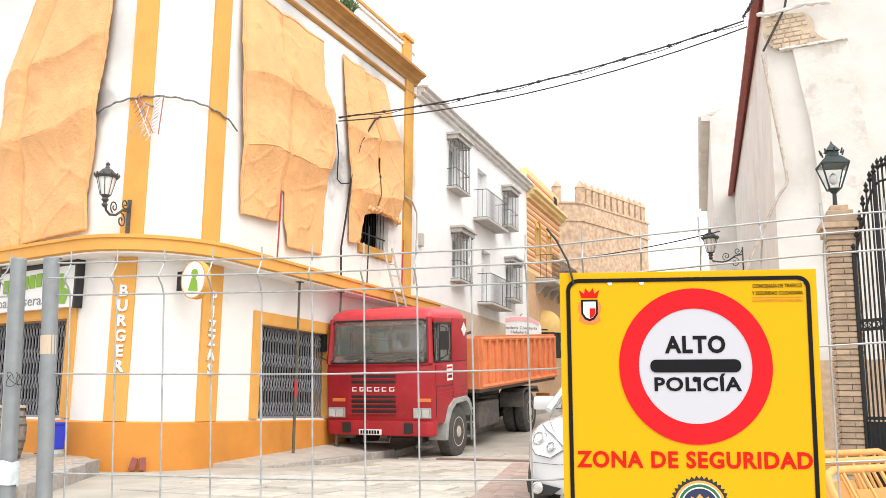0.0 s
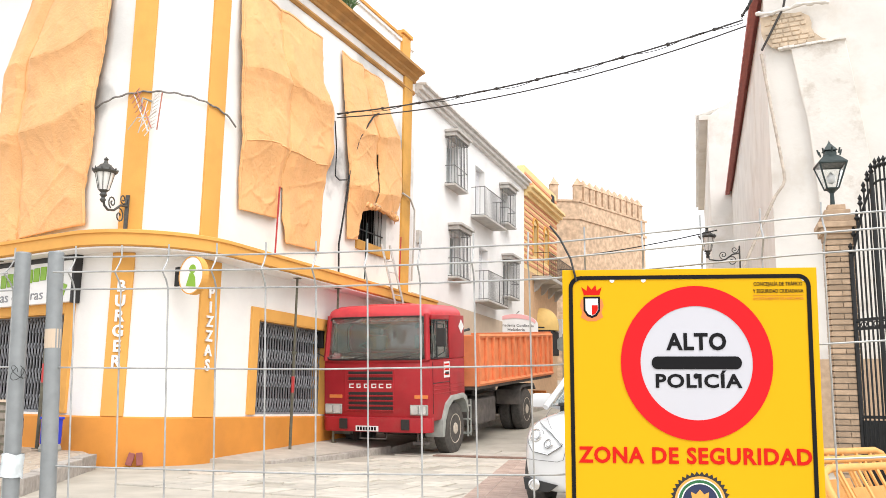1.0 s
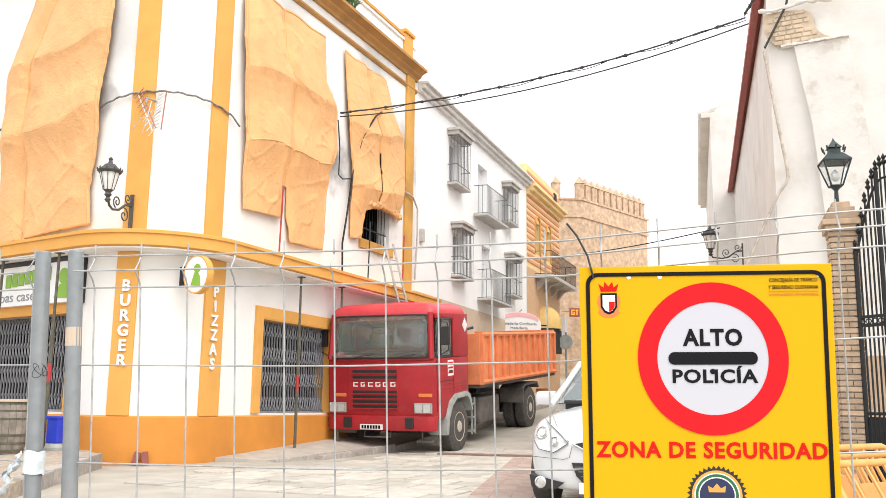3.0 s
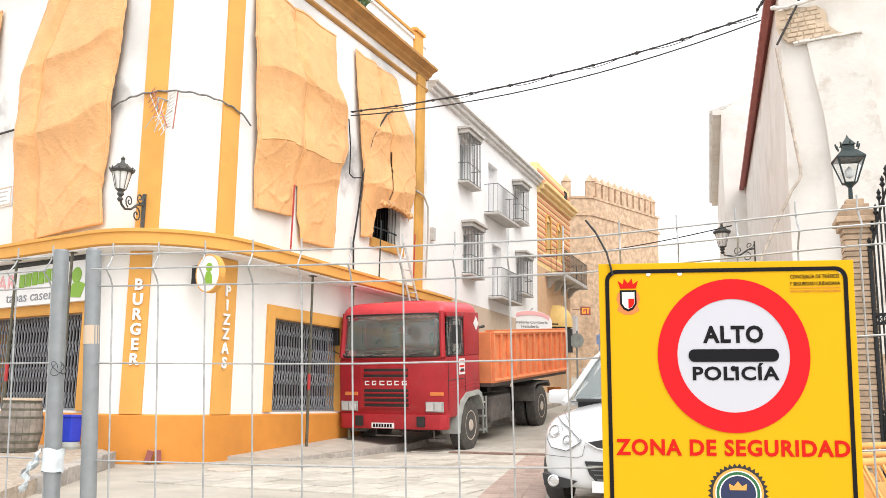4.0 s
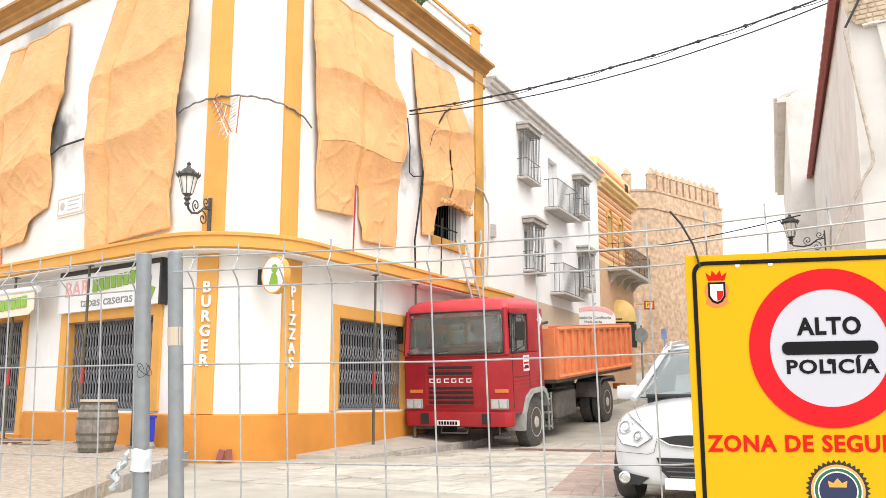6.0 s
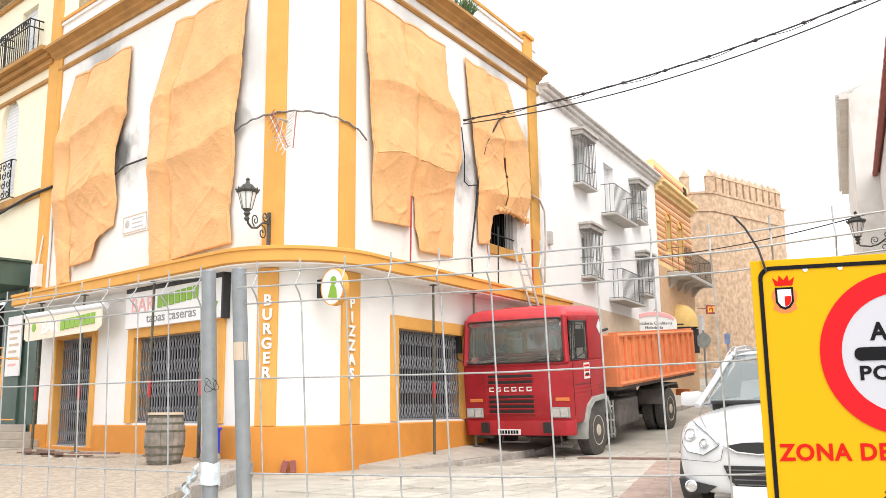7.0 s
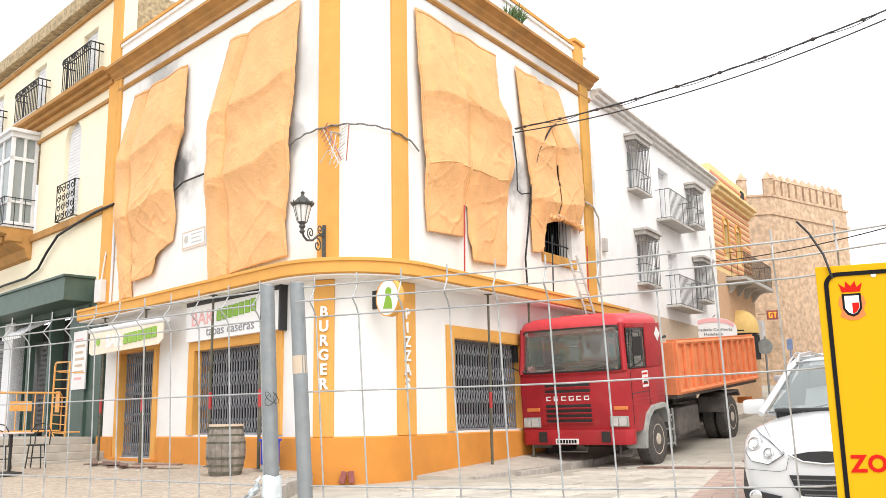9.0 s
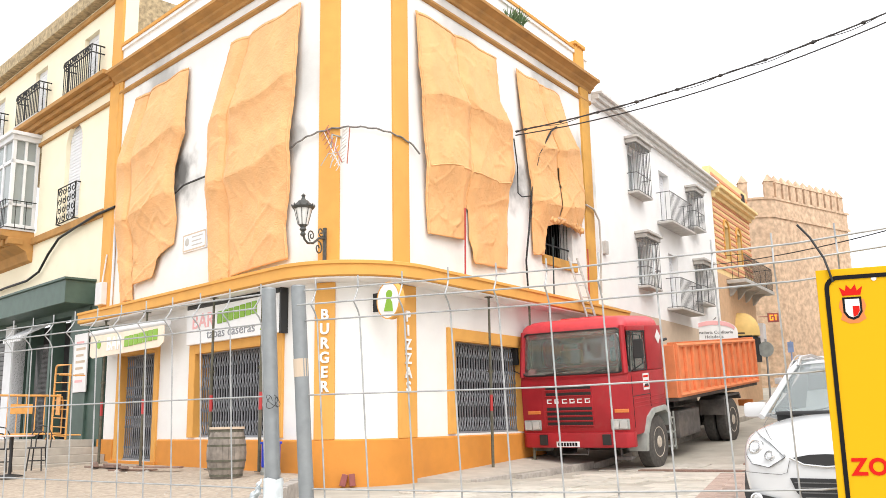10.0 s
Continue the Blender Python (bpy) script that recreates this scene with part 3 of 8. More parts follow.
def tarpaulin(f, left_edge, right_edge, bottom, label, seed, split=None, top_drop=0.0):
    """A sheet hung over a window: its side edges as (height, place) rows, its bottom as (share, height) rows; creased and billowing."""
    bm = B()
    nu, nz = 64, 130
    top = left_edge[0][0]
    rows = []
    for j in range(nz + 1):
        row = []
        for i in range(nu + 1):
            k = i / nu
            zb = None
            for (ka, za), (kb, zb_) in zip(bottom, bottom[1:]):
                if ka <= k <= kb:
                    zb = za + (zb_ - za) * (k - ka) / (kb - ka)
            zt = top - top_drop * k + 0.02 * math.sin(k * 14 + seed)
            z = zt + (zb - zt) * j / nz
            z += (0.3 * (k - 0.5) + 0.07 * math.sin(k * 7 + seed)) * math.sin(math.pi * j / nz) ** 0.7
            a, b = interp(left_edge, z), interp(right_edge, z)
            u = a + (b - a) * k + 0.02 * noise.noise((z * 2.5, k * 3, seed)) + 0.022 * noise.noise((z * 7, k * 2, seed + 31)) * abs(2 * k - 1) ** 4
            o = 0.08 + 0.06 * noise.noise((u * 0.55, z * 0.45, seed)) + 0.012 * noise.noise((u * 1.9 + z * 0.7, z * 0.9, seed + 3)) + 0.010 * abs(noise.noise((u * 4 + z, z * 3 - u, seed + 5)))
            # sharp creases: slanted folds, seams and the pull of the ties
            c1 = abs(noise.noise((u * 1.1 + z * 0.9, z * 0.35 - u * 0.5, seed + 9)))
            c2 = abs(noise.noise((u * 0.8 - z * 1.2, u * 0.6, seed + 17)))
            o += (0.03 * max(0, 0.03 - c1) / 0.03 + 0.03 * max(0, 0.03 - c2) / 0.03) * (0.4 + 0.6 * j / nz)
            seam = k - (split[0] if split and split[0] > 0.4 else 0.27) - 0.012 * math.sin(z * 2 + seed)
            o -= 0.085 * max(0, 1 - abs(seam) / 0.07)
            # pleats that fan out from the pinched seam
            fan = max(0, 1 - abs(seam) / 0.3) * max(0, math.sin(z * 1.35 + seed * 0.7)) ** 2
            o += 0.035 * fan * abs(math.sin((z * 5.5 + seam * 9 * math.sin(z * 1.1 + seed)) + seed))
            # the cloth bellies out to each cross seam and falls back in below it
            for drop in (1.55, 2.95):
                dz = drop - (zt - zb) * j / nz
                o += (0.19 - 0.05 * abs(2 * k - 1)) * (max(0, 1 - dz / 1.25) if dz > 0 else max(0, 1 + dz / 0.8) ** 1.6)
            o *= 0.35 + 0.65 * min(1, 9 * min(k, 1 - k) + 0.2) * min(1, 0.4 + j / 12)
            if split and z < split[1]:
                gap = split[2] * (split[1] - z) * max(0, 1 - abs(k - split[0]) / 0.12)
                u += (gap if k > split[0] else -gap) * 0.5
            row.append(bm.verts.new(f @ Vector((u, -o - 0.02, z))))
        rows.append(row)
    cut = int(split[0] * nu) if split else -1
    for j in range(nz):
        for i in range(nu):
            if i == cut and rows[j][i].co.z < split[1]:
                continue
            bm.faces.new((rows[j][i], rows[j][i + 1], rows[j + 1][i + 1], rows[j + 1][i]))
    points = [[v.co.copy() for v in row] for row in rows]
    sheet = thing("tarpaulin", label, "tarpaulin", group="tarpaulins over the windows")
    ob = part("sheet", bm, CLOTH, sheet, smooth=70)
    sol = ob.modifiers.new("thickness", "SOLIDIFY")
    sol.thickness = 0.008
    out_ = f.to_3x3() @ Vector((0, -1, 0))

    def strip(name, line, across, width, lift, step_label=""):
        sb = B()
        prev = None
        for q, w in zip(line, across):
            w = w.normalized() * width / 2
            now = [sb.verts.new(q - w + out_ * lift * 0.3), sb.verts.new(q + out_ * lift), sb.verts.new(q + w + out_ * lift * 0.3)]
            if prev:
                sb.faces.new((prev[0], prev[1], now[1], now[0]))
                sb.faces.new((prev[1], prev[2], now[2], now[1]))
            prev = now
        so_ = part(name, sb, CLOTH, sheet, step_label, smooth=70)
        sd = so_.modifiers.new("thickness", "SOLIDIFY")
        sd.thickness = 0.006
    # stitched seams from top to bottom and turned hems down both sides
    ci = int(0.27 * nu) if not split or split[0] < 0.4 else int(split[0] * nu)
    end = next((j for j in range(nz) if split and points[j][ci].z < split[1]), nz)
    strip("seam", [points[j][ci] for j in range(end)], [points[j][ci + 1] - points[j][ci - 1] for j in range(end)], 0.035, 0.022)
    for drop in (1.55, 2.95):
        row_ = [points[min(nz - 1, round(drop / (top - interp_share(bottom, i / nu)) * nz))][i] for i in range(2, nu - 1)]
        strip("cross_seam", row_, [Vector((0, 0, -1))] * len(row_), 0.03, 0.01)
    for i in (1, nu - 1):
        strip("hem", [points[j][i] for j in range(nz + 1)], [points[j][i + 1] - points[j][i - 1] for j in range(nz + 1)], 0.05, 0.02)
    strip("hem", [points[1][i] for i in range(nu + 1)], [points[2][i] - points[0][i] for i in range(nu + 1)], 0.05, 0.02)
    return sheet


tarpaulin(FL, [(8.92, -8.40), (7.55, -9.05), (6.9, -9.15), (5.3, -8.95), (3.9, -8.65)], [(8.92, -5.77), (7.4, -5.72), (7.1, -5.95), (6.68, -6.15), (5.5, -6.05), (4.2, -6.3)], [(0, 3.88), (0.27, 3.92), (0.3, 4.25), (0.7, 4.30), (0.78, 4.75), (1, 4.95)], "creased orange tarpaulin hung over a first-floor window above the door", 2.0, split=(0.28, 4.9, 0.06))
tarpaulin(FL, [(8.9, -3.98), (8.3, -4.25), (7.1, -4.75), (5.1, -4.70), (3.9, -4.58)], [(8.9, -1.48), (7.6, -1.52), (6.6, -1.66), (5.4, -1.72), (4.6, -1.85), (3.85, -1.75)], [(0, 3.86), (0.5, 3.92), (1, 3.98)], "wide creased orange tarpaulin hung over a window beside the lamp", 7.0)
tarpaulin(FR, [(8.95, 10.72), (7.8, 10.72), (6.1, 10.9), (4.5, 11.0)], [(8.95, 13.68), (7.9, 13.72), (7.4, 14.25), (6.5, 14.3), (6.0, 14.05), (4.3, 13.95)], [(0, 4.52), (0.42, 4.58), (0.48, 4.7), (0.52, 4.15), (1, 4.22)], "wide orange tarpaulin with a torn slit over the street-side window", 12.0, split=(0.47, 5.3, 0.12))
tarpaulin(FR, [(9.0, 14.6), (7.6, 14.75), (6.4, 15.0), (4.7, 15.1)], [(9.0, 16.72), (8.2, 17.1), (7.4, 17.75), (6.6, 17.8), (5.6, 17.5)], [(0, 4.70), (0.18, 4.75), (0.26, 5.45), (0.55, 5.68), (0.8, 5.62), (1, 5.5)], "torn orange tarpaulin gathered above a burnt-out window", 21.0, split=(0.5, 7.0, 0.03))
bm = B()
tube(bm, [(15.8 + 1.75 * k / 40, -0.13 - 0.03 * math.sin(k * 1.9), 5.62 + 0.10 * math.sin(k / 40 * 3.1) + 0.035 * math.sin(k * 1.3)) for k in range(41)], [0.05 + 0.03 * abs(math.sin(k * 0.9)) for k in range(41)], 9, FR)
single("tarpaulin_roll", bm, CLOTH, "knotted roll of orange tarpaulin gathered over the burnt window", "tarpaulin", smooth=60)

# ---- the white house up the street ----
house = thing("white_house", "white three-storey town house with grey cornice and iron window cages", "house")
W_A, W_D, W_C, W_F = (2.55, 3.5, 7.55, 8.85), (2.95, 3.85, 4.85, 6.1), (8.2, 9.0, 7.5, 8.6), (8.55, 9.5, 4.95, 6.1)
W_B, W_E = (5.3, 6.3, 7.0, 8.78), (5.75, 6.7, 4.35, 6.15)
bm = B()
holed_wall(bm, 0.0, 11.4, 3.95, 9.5, [W_A, W_B, W_C, W_D, W_E, W_F], 0.35, FW)
part("wall", bm, WHITE, house)
bm = B()
box(bm, 0.0, 11.4, 0, 0.35, -0.5, 3.95, FW)
part("ground_floor_wall", bm, BEIGE, house, "beige painted ground floor")
bm = B()
for z0, z1, o in ((9.40, 9.5, 0.12), (9.5, 9.62, 0.22), (9.62, 9.7, 0.32)):
    box(bm, -0.02, 11.42, -o, 0.1, z0, z1, FW, 0.015)
part("cornice", bm, mat("pale_grey_cornice", (0.66, 0.64, 0.61), 0.85, grain=0.1, scale=5, stain=0.35, stain_colour=(0.42, 0.39, 0.36)), house, "grey moulded cornice")
bm = B()
box(bm, 0, 11.4, 0.3, 0.6, 9.5, 10.35, FW)
part("parapet", bm, WHITE, house)
bm = B()
box(bm, 0.02, 11.38, 0.6, 8, 9.0, 9.2, FW)
box(bm, 0.02, 11.38, 7.7, 8, -0.5, 9.0, FW)
box(bm, 11.1, 11.38, 0.36, 7.7, -0.5, 9.0, FW)
part("roof", bm, STONE_CAP, house)
for i, a in enumerate((W_A, W_B, W_C, W_D, W_E, W_F)):
    caged = i in (0, 2, 3, 5)
    m = FW @ pose(a[0], 0, 0)
    window_unit("window_1", "shuttered window of the white house", m, a[1] - a[0], a[2], a[3], 0.2, shutter=not caged)
    # A near-black sheet behind each window paints the shade of the room.
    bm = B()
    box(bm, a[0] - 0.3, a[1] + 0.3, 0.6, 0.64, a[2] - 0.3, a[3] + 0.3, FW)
    part("unlit_backing", bm, UNLIT, house)
    if caged:
        cage = thing("window_cage", "projecting iron window cage with a moulded plaster hood", "window grille", group="window cages of the white house")
        rail_cage(cage, FW @ pose(a[0] - 0.12, 0, 0), a[1] - a[0] + 0.24, 0.3, a[2] - 0.1, a[3] + 0.04, hoops=(a[2] + 0.45,), step=0.13)
        bm = B()
        box(bm, a[0] - 0.22, a[1] + 0.22, -0.42, 0.0, a[3] + 0.17, a[3] + 0.25, FW, 0.015)
        box(bm, a[0] - 0.16, a[1] + 0.16, -0.35, 0.0, a[3] + 0.05, a[3] + 0.17, FW, 0.02)
        part("hood", bm, SLATE, cage)
    else:
        bal = thing("balcony", "small iron balcony with straight railings", "balcony", group="balconies of the white house")
        bm = B()
        box(bm, a[0] - 0.45, a[1] + 0.95, -0.5, 0.0, a[2] - 0.07, a[2], FW, 0.015)
        part("balcony_floor", bm, SLATE, bal)
        rail_cage(bal, FW @ pose(a[0] - 0.4, 0, 0), a[1] - a[0] + 1.3, 0.45, a[2], a[2] + 0.95, step=0.12, base=False)
shop = thing("shop_sign", "white arched bakery sign with a pink top band", "shop sign")
SM = FW @ pose(8.75, -0.42, 3.9, 0, 0, -62) @ Matrix.Scale(0.93, 4)
prof = [(-0.85, -0.35), (0.85, -0.35)] + [(0.85 * math.cos(k * math.pi / 14), -0.05 + 0.42 * math.sin(k * math.pi / 14)) for k in range(15)]
bm = B()
prism(bm, prof, -0.03, 0.03, SM)
part("board", bm, BOARD, shop)
bm = B()
arc_o = [(0.78 * math.cos(k * math.pi / 14), 0.02 + 0.33 * math.sin(k * math.pi / 14)) for k in range(1, 14)]
arc_i = [(0.74 * math.cos(k * math.pi / 14), -0.06 + 0.25 * math.sin(k * math.pi / 14)) for k in range(13, 0, -1)]
prism(bm, arc_o + arc_i, -0.045, -0.03, SM)
part("top_band", bm, LETTER_P, shop)
letters("Panadería Confitería", 0.15, SM @ pose(0, -0.034, -0.08), GREYIRON, shop, width=1.35, bold=0.01)
letters("Heladería", 0.15, SM @ pose(0, -0.034, -0.24), GREYIRON, shop, width=0.66, bold=0.01)
bm = B()
box(bm, 0.8, 1.1, -0.02, 0.02, -0.15, -0.1, SM)
tube(bm, [(0.0, 0.0, 0.35), (0.2, 0.35, 0.5)], 0.015, 6, SM)
part("bracket", bm, IRON, shop)

# ---- the striped yellow house ----
yh = thing("striped_house", "narrow ochre house with terracotta stripes and an iron balcony", "house")
Y0_, Y1_ = 11.45, 17.0
ARCH = [(12.75, 13.45, 7.0, 8.3), (14.6, 15.3, 7.0, 8.3)]
bm = B()
holed_wall(bm, Y0_, Y1_, 6.3, 10.4, ARCH, 0.3, FW)
part("wall", bm, STRIPE_Y, yh)
bm = B()
box(bm, Y0_, Y1_, 0, 0.3, -0.5, 6.3, FW)
part("ground_floor_wall", bm, PINKISH, yh)
for i in range(16):
    z = 6.5 + i * 0.235
    if z > 10.2 or 9.15 < z < 9.6:
        continue
    cuts = [(Y0_, Y1_)] if z > 8.45 or z < 6.95 else [(Y0_, 12.7), (13.5, 14.55), (15.35, Y1_)]
    for c0, c1 in cuts:
        bm = B()
        box(bm, c0 + 0.01, c1 - 0.01, -0.03, 0.01, z, z + 0.11, FW, 0.006)
        part("stripe", bm, STRIPE_O, yh)
bm = B()
for z0, z1, o in ((9.15, 9.3, 0.12), (9.3, 9.45, 0.28), (9.45, 9.55, 0.4)):
    box(bm, Y0_ - 0.05, Y1_ + 0.1, -o, 0.05, z0, z1, FW, 0.02)
part("cornice", bm, STRIPE_Y, yh)
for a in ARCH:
    # The arch is filled near-black, its inner shade put into the colour.
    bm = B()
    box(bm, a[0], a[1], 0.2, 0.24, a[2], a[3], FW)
    part("window", bm, UNLIT, yh)
    bm = B()
    box(bm, a[0] - 0.08, a[0], -0.05, 0.02, a[2], a[3], FW, 0.01)
    box(bm, a[1], a[1] + 0.08, -0.05, 0.02, a[2], a[3], FW, 0.01)
    mid = (a[0] + a[1]) / 2
    tube(bm, [(mid + 0.39 * math.cos(k * math.pi / 10), -0.02, a[3] - 0.05 + 0.3 * math.sin(k * math.pi / 10)) for k in range(11)], 0.05, 6, FW)
    part("arch_trim", bm, OCHRE, yh)
# A near-black slab painted as the shade of the attic opening.
bm = B()
box(bm, 16.0, 16.5, -0.035, 0.02, 9.7, 10.25, FW)
part("attic_opening", bm, UNLIT, yh)
bm = B()
box(bm, Y0_, Y1_, 0.31, 7, 10.0, 10.2, FW)
box(bm, Y1_ - 0.3, Y1_, 0.31, 7, -0.5, 10.0, FW)
part("roof", bm, STONE_CAP, yh)
bal = thing("balcony", "long black iron balcony on carved brackets", "balcony")
bm = B()
box(bm, 12.6, 17.3, -0.75, 0.0, 6.0, 6.14, FW, 0.02)
part("balcony_floor", bm, SLATE, bal)
for x in (13.0, 14.2, 15.4, 16.6):
    bm = B()
    prism(bm, [(-0.65, 0.0), (0.0, 0.0), (0.0, -0.45), (-0.12, -0.38), (-0.3, -0.15)], -0.06, 0.06, FW @ pose(x, 0, 6.0, 0, 0, 90))
    part("bracket", bm, SLATE, bal)
rail_cage(bal, FW @ pose(12.65, 0, 0), 4.6, 0.7, 6.14, 7.1, step=0.12, base=False, material=IRON)
aw = thing("dome_awning", "small yellow dome awning over a shop doorway", "awning")
bm = B()
rows = []
for j in range(9):
    a = j / 8 * math.pi / 2
    rows.append([bm.verts.new(FW @ Vector((14.0 + 0.62 * math.cos(t) * (0.15 + 0.85 * math.sin(a)), -0.75 * math.sin(t) * (0.15 + 0.85 * math.sin(a)), 5.0 - 0.75 * (1 - math.cos(a))))) for t in [math.pi * k / 14 for k in range(15)]])
rows.append([bm.verts.new(v.co + Vector((0, 0, -0.18))) for v in rows[-1]])
for r0, r1 in zip(rows, rows[1:]):
    for k in range(14):
        bm.faces.new((r0[k], r0[k + 1], r1[k + 1], r1[k]))
part("canopy", bm, mat("yellow_awning", (0.72, 0.50, 0.18), 0.7, grain=0.06), aw, smooth=50)
# A solid near-black box carries the shade inside the doorway as colour.
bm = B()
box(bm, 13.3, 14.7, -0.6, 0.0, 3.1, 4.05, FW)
part("doorway", bm, UNLIT, aw)
led = thing("lit_sign", "small projecting shop sign with an orange glowing mark", "shop sign")
LM = FW @ pose(16.6, -0.75, 5.0, 0, 0, -70) @ Matrix.Scale(0.72, 4)
bm = B()
box(bm, -0.3, 0.3, -0.06, 0.06, -0.26, 0.26, LM, 0.01)
box(bm, -0.8, -0.3, -0.015, 0.015, 0.05, 0.09, LM)
part("case", bm, REDWOOD, led)
glow = bpy.data.materials.new("orange_glow")
glow.use_nodes = True
glow.node_tree.nodes["Principled BSDF"].inputs["Base Color"].default_value = (0.9, 0.25, 0.02, 1)
glow.node_tree.nodes["Principled BSDF"].inputs["Emission Color"].default_value = (1.0, 0.25, 0.02, 1)
glow.node_tree.nodes["Principled BSDF"].inputs["Emission Strength"].default_value = 1.2
bm = B()
for a in ((-0.2, 0.0, 0.1, 0.16), (-0.2, -0.14, -0.16, 0.1), (-0.14, 0.0, -0.16, -0.1), (-0.06, 0.0, -0.1, 0.02), (0.06, 0.22, 0.1, 0.16), (0.11, 0.17, -0.16, 0.1)):
    box(bm, a[0], a[1], -0.072, -0.06, a[2], a[3], LM)
part("mark", bm, glow, led)

# ---- the cream house on the square ----
ch = thing("cream_house", "cream plastered three-storey house with ochre corner strip and mouldings", "house")
ARCHW = (-12.75, -11.65, 6.6, 9.27)
UP = [(-11.9, -10.95, 10.15, 11.65), (-15.55, -14.6, 10.2, 11.75), (-19.2, -18.2, 10.2, 11.75)]
BAYH = (-19.0, -14.6, 6.6, 9.3)
bm = B()
holed_wall(bm, -30.0, -9.36, 4.4, 12.3, [ARCHW, *UP, BAYH], 0.35, FL)
part("wall", bm, CREAM, ch)
bm = B()
holed_wall(bm, -30.0, -9.62, -0.3, 4.4, [(-15.6, -11.2, 0.75, 3.9), (-22.0, -16.3, 0.75, 3.7)], 0.35, FL)
part("ground_floor_wall", bm, GREEN, ch, "dark green shopfront")
bm = B()
box(bm, -9.9, -9.37, -0.06, 0.0, 3.85, 12.3, FL, 0.01)
part("corner_strip", bm, OCHRE, ch)
bm = B()
for z0, z1, o in ((9.6, 9.75, 0.12), (9.75, 9.88, 0.24), (9.88, 10.0, 0.4)):
    box(bm, -30, -9.64, -o, 0.05, z0, z1, FL, 0.015)
part("cornice", bm, CORNICE, ch)
bm = B()
box(bm, -30, -9.92, -0.06, 0.05, 9.2, 9.3, FL, 0.015)
box(bm, -30, -9.92, -0.09, 0.05, 6.25, 6.45, FL, 0.02)
part("string_course", bm, CORNICE, ch)
bm = B()
box(bm, -30, -9.92, -0.08, 0.05, 12.05, 12.18, FL, 0.015)
part("string_course", bm, CORNICE, ch)
bm = B()
box(bm, -30, -9.3, -0.28, 0.3, 12.3, 12.42, FL, 0.02)
box(bm, -30, -9.3, -0.2, 0.3, 12.42, 12.85, FL, 0.05)
part("parapet", bm, STONE_CAP, ch, "lichen-stained parapet")
bm = B()
box(bm, -30, -9.4, 0.36, 8, 12.0, 12.25, FL)
box(bm, -9.75, -9.4, 0.36, 8, -0.5, 12.0, FL)
part("roof", bm, STONE_CAP, ch)
for a in (ARCHW, *UP):
    window_unit("window_2", "white shuttered window of the cream house", FL @ pose(a[0], 0, 0), a[1] - a[0], a[2], a[3], 0.12, shutter=True)
mid, hw = (ARCHW[0] + ARCHW[1]) / 2, (ARCHW[1] - ARCHW[0]) / 2
for sx in (-1, 1):
    bm = B()
    prism(bm, [(mid + sx * hw, ARCHW[3] + 0.01)] + [(mid + sx * hw * math.cos(k * math.pi / 20), ARCHW[3] - 0.56 + 0.55 * math.sin(k * math.pi / 20)) for k in range(11)] + [(mid, ARCHW[3] + 0.01)], -0.004, 0.11, FL)
    part("arch_spandrel", bm, CREAM, ch)
for a in UP:
    bal = thing("balcony", "ornate black iron balcony under a shuttered window", "balcony", group="upper balconies of the cream house")
    rail_cage(bal, FL @ pose(a[0] - 0.42, 0, 0), a[1] - a[0] + 0.84, 0.35, a[2] - 0.15, a[2] + 0.85, bar=0.014, step=0.13, material=IRON, belly=0.0, hoops=(a[2] + 0.62,), base=False)
    bm = B()
    for k in range(9):
        cxs = a[0] - 0.4 + (a[1] - a[0] + 0.8) * k / 8
        tube(bm, [(cxs + 0.07 * math.cos(q * math.tau / 8), -0.36, a[2] + 0.74 + 0.07 * math.sin(q * math.tau / 8)) for q in range(8)], 0.012, 5, FL, closed=True)
    part("scrollwork", bm, IRON, bal)
    bm = B()
    box(bm, a[0] - 0.46, a[1] + 0.46, -0.39, 0.0, a[2] - 0.2, a[2] - 0.15, FL)
    part("balcony_floor", bm, SLATE, bal)
guard = thing("window_guard", "black wrought-iron scrolled guard across an arched window", "window grille")
bm = B()
g0, g1, z0, z1 = ARCHW[0] - 0.05, ARCHW[1] + 0.05, 6.5, 7.5
tube(bm, [(g0, -0.12, z0), (g1, -0.12, z0), (g1, -0.12, z1), (g0, -0.12, z1)], 0.02, 6, FL, closed=True)
for x, z in ((g0, z0), (g1, z0), (g0, z1), (g1, z1)):
    tube(bm, [(x, -0.12, z), (x, 0.0, z)], 0.015, 5, FL)
part("guard_frame", bm, IRON, guard)
bm = B()
for i in range(4):
    for k in range(4):
        cxs, cz = g0 + (g1 - g0) * (i + 0.5) / 4, z0 + (z1 - z0) * (k + 0.5) / 4
        tube(bm, [(cxs + (0.03 + 0.011 * q) * math.cos(q * 0.8 * (1 if (i + k) % 2 else -1)), -0.12, cz + (0.03 + 0.011 * q) * math.sin(q * 0.8)) for q in range(10)], 0.013, 5, FL)
part("scrollwork", bm, IRON, guard)
bay = thing("bay_window", "white glazed bay window over a carved ochre corbel", "bay window")
b0, b1, bd = -19.0, -14.75, 0.75
for x0, x1, y0, y1 in ((b0, b0 + 0.1, -bd, -bd + 0.1), (b1 - 0.1, b1, -bd, -bd + 0.1), (b1 - 0.1, b1, -0.1, 0.0), (b1 - 0.09, b1 - 0.01, -bd / 2 - 0.04, -bd / 2 + 0.04), *[(b0 + 0.7 * k - 0.05, b0 + 0.7 * k + 0.05, -bd, -bd + 0.08) for k in range(1, 6)]):
    bm = B()
    box(bm, x0, x1, y0, y1, 6.75, 9.35, FL, 0.008)
    part("post", bm, SHUTTER, bay)
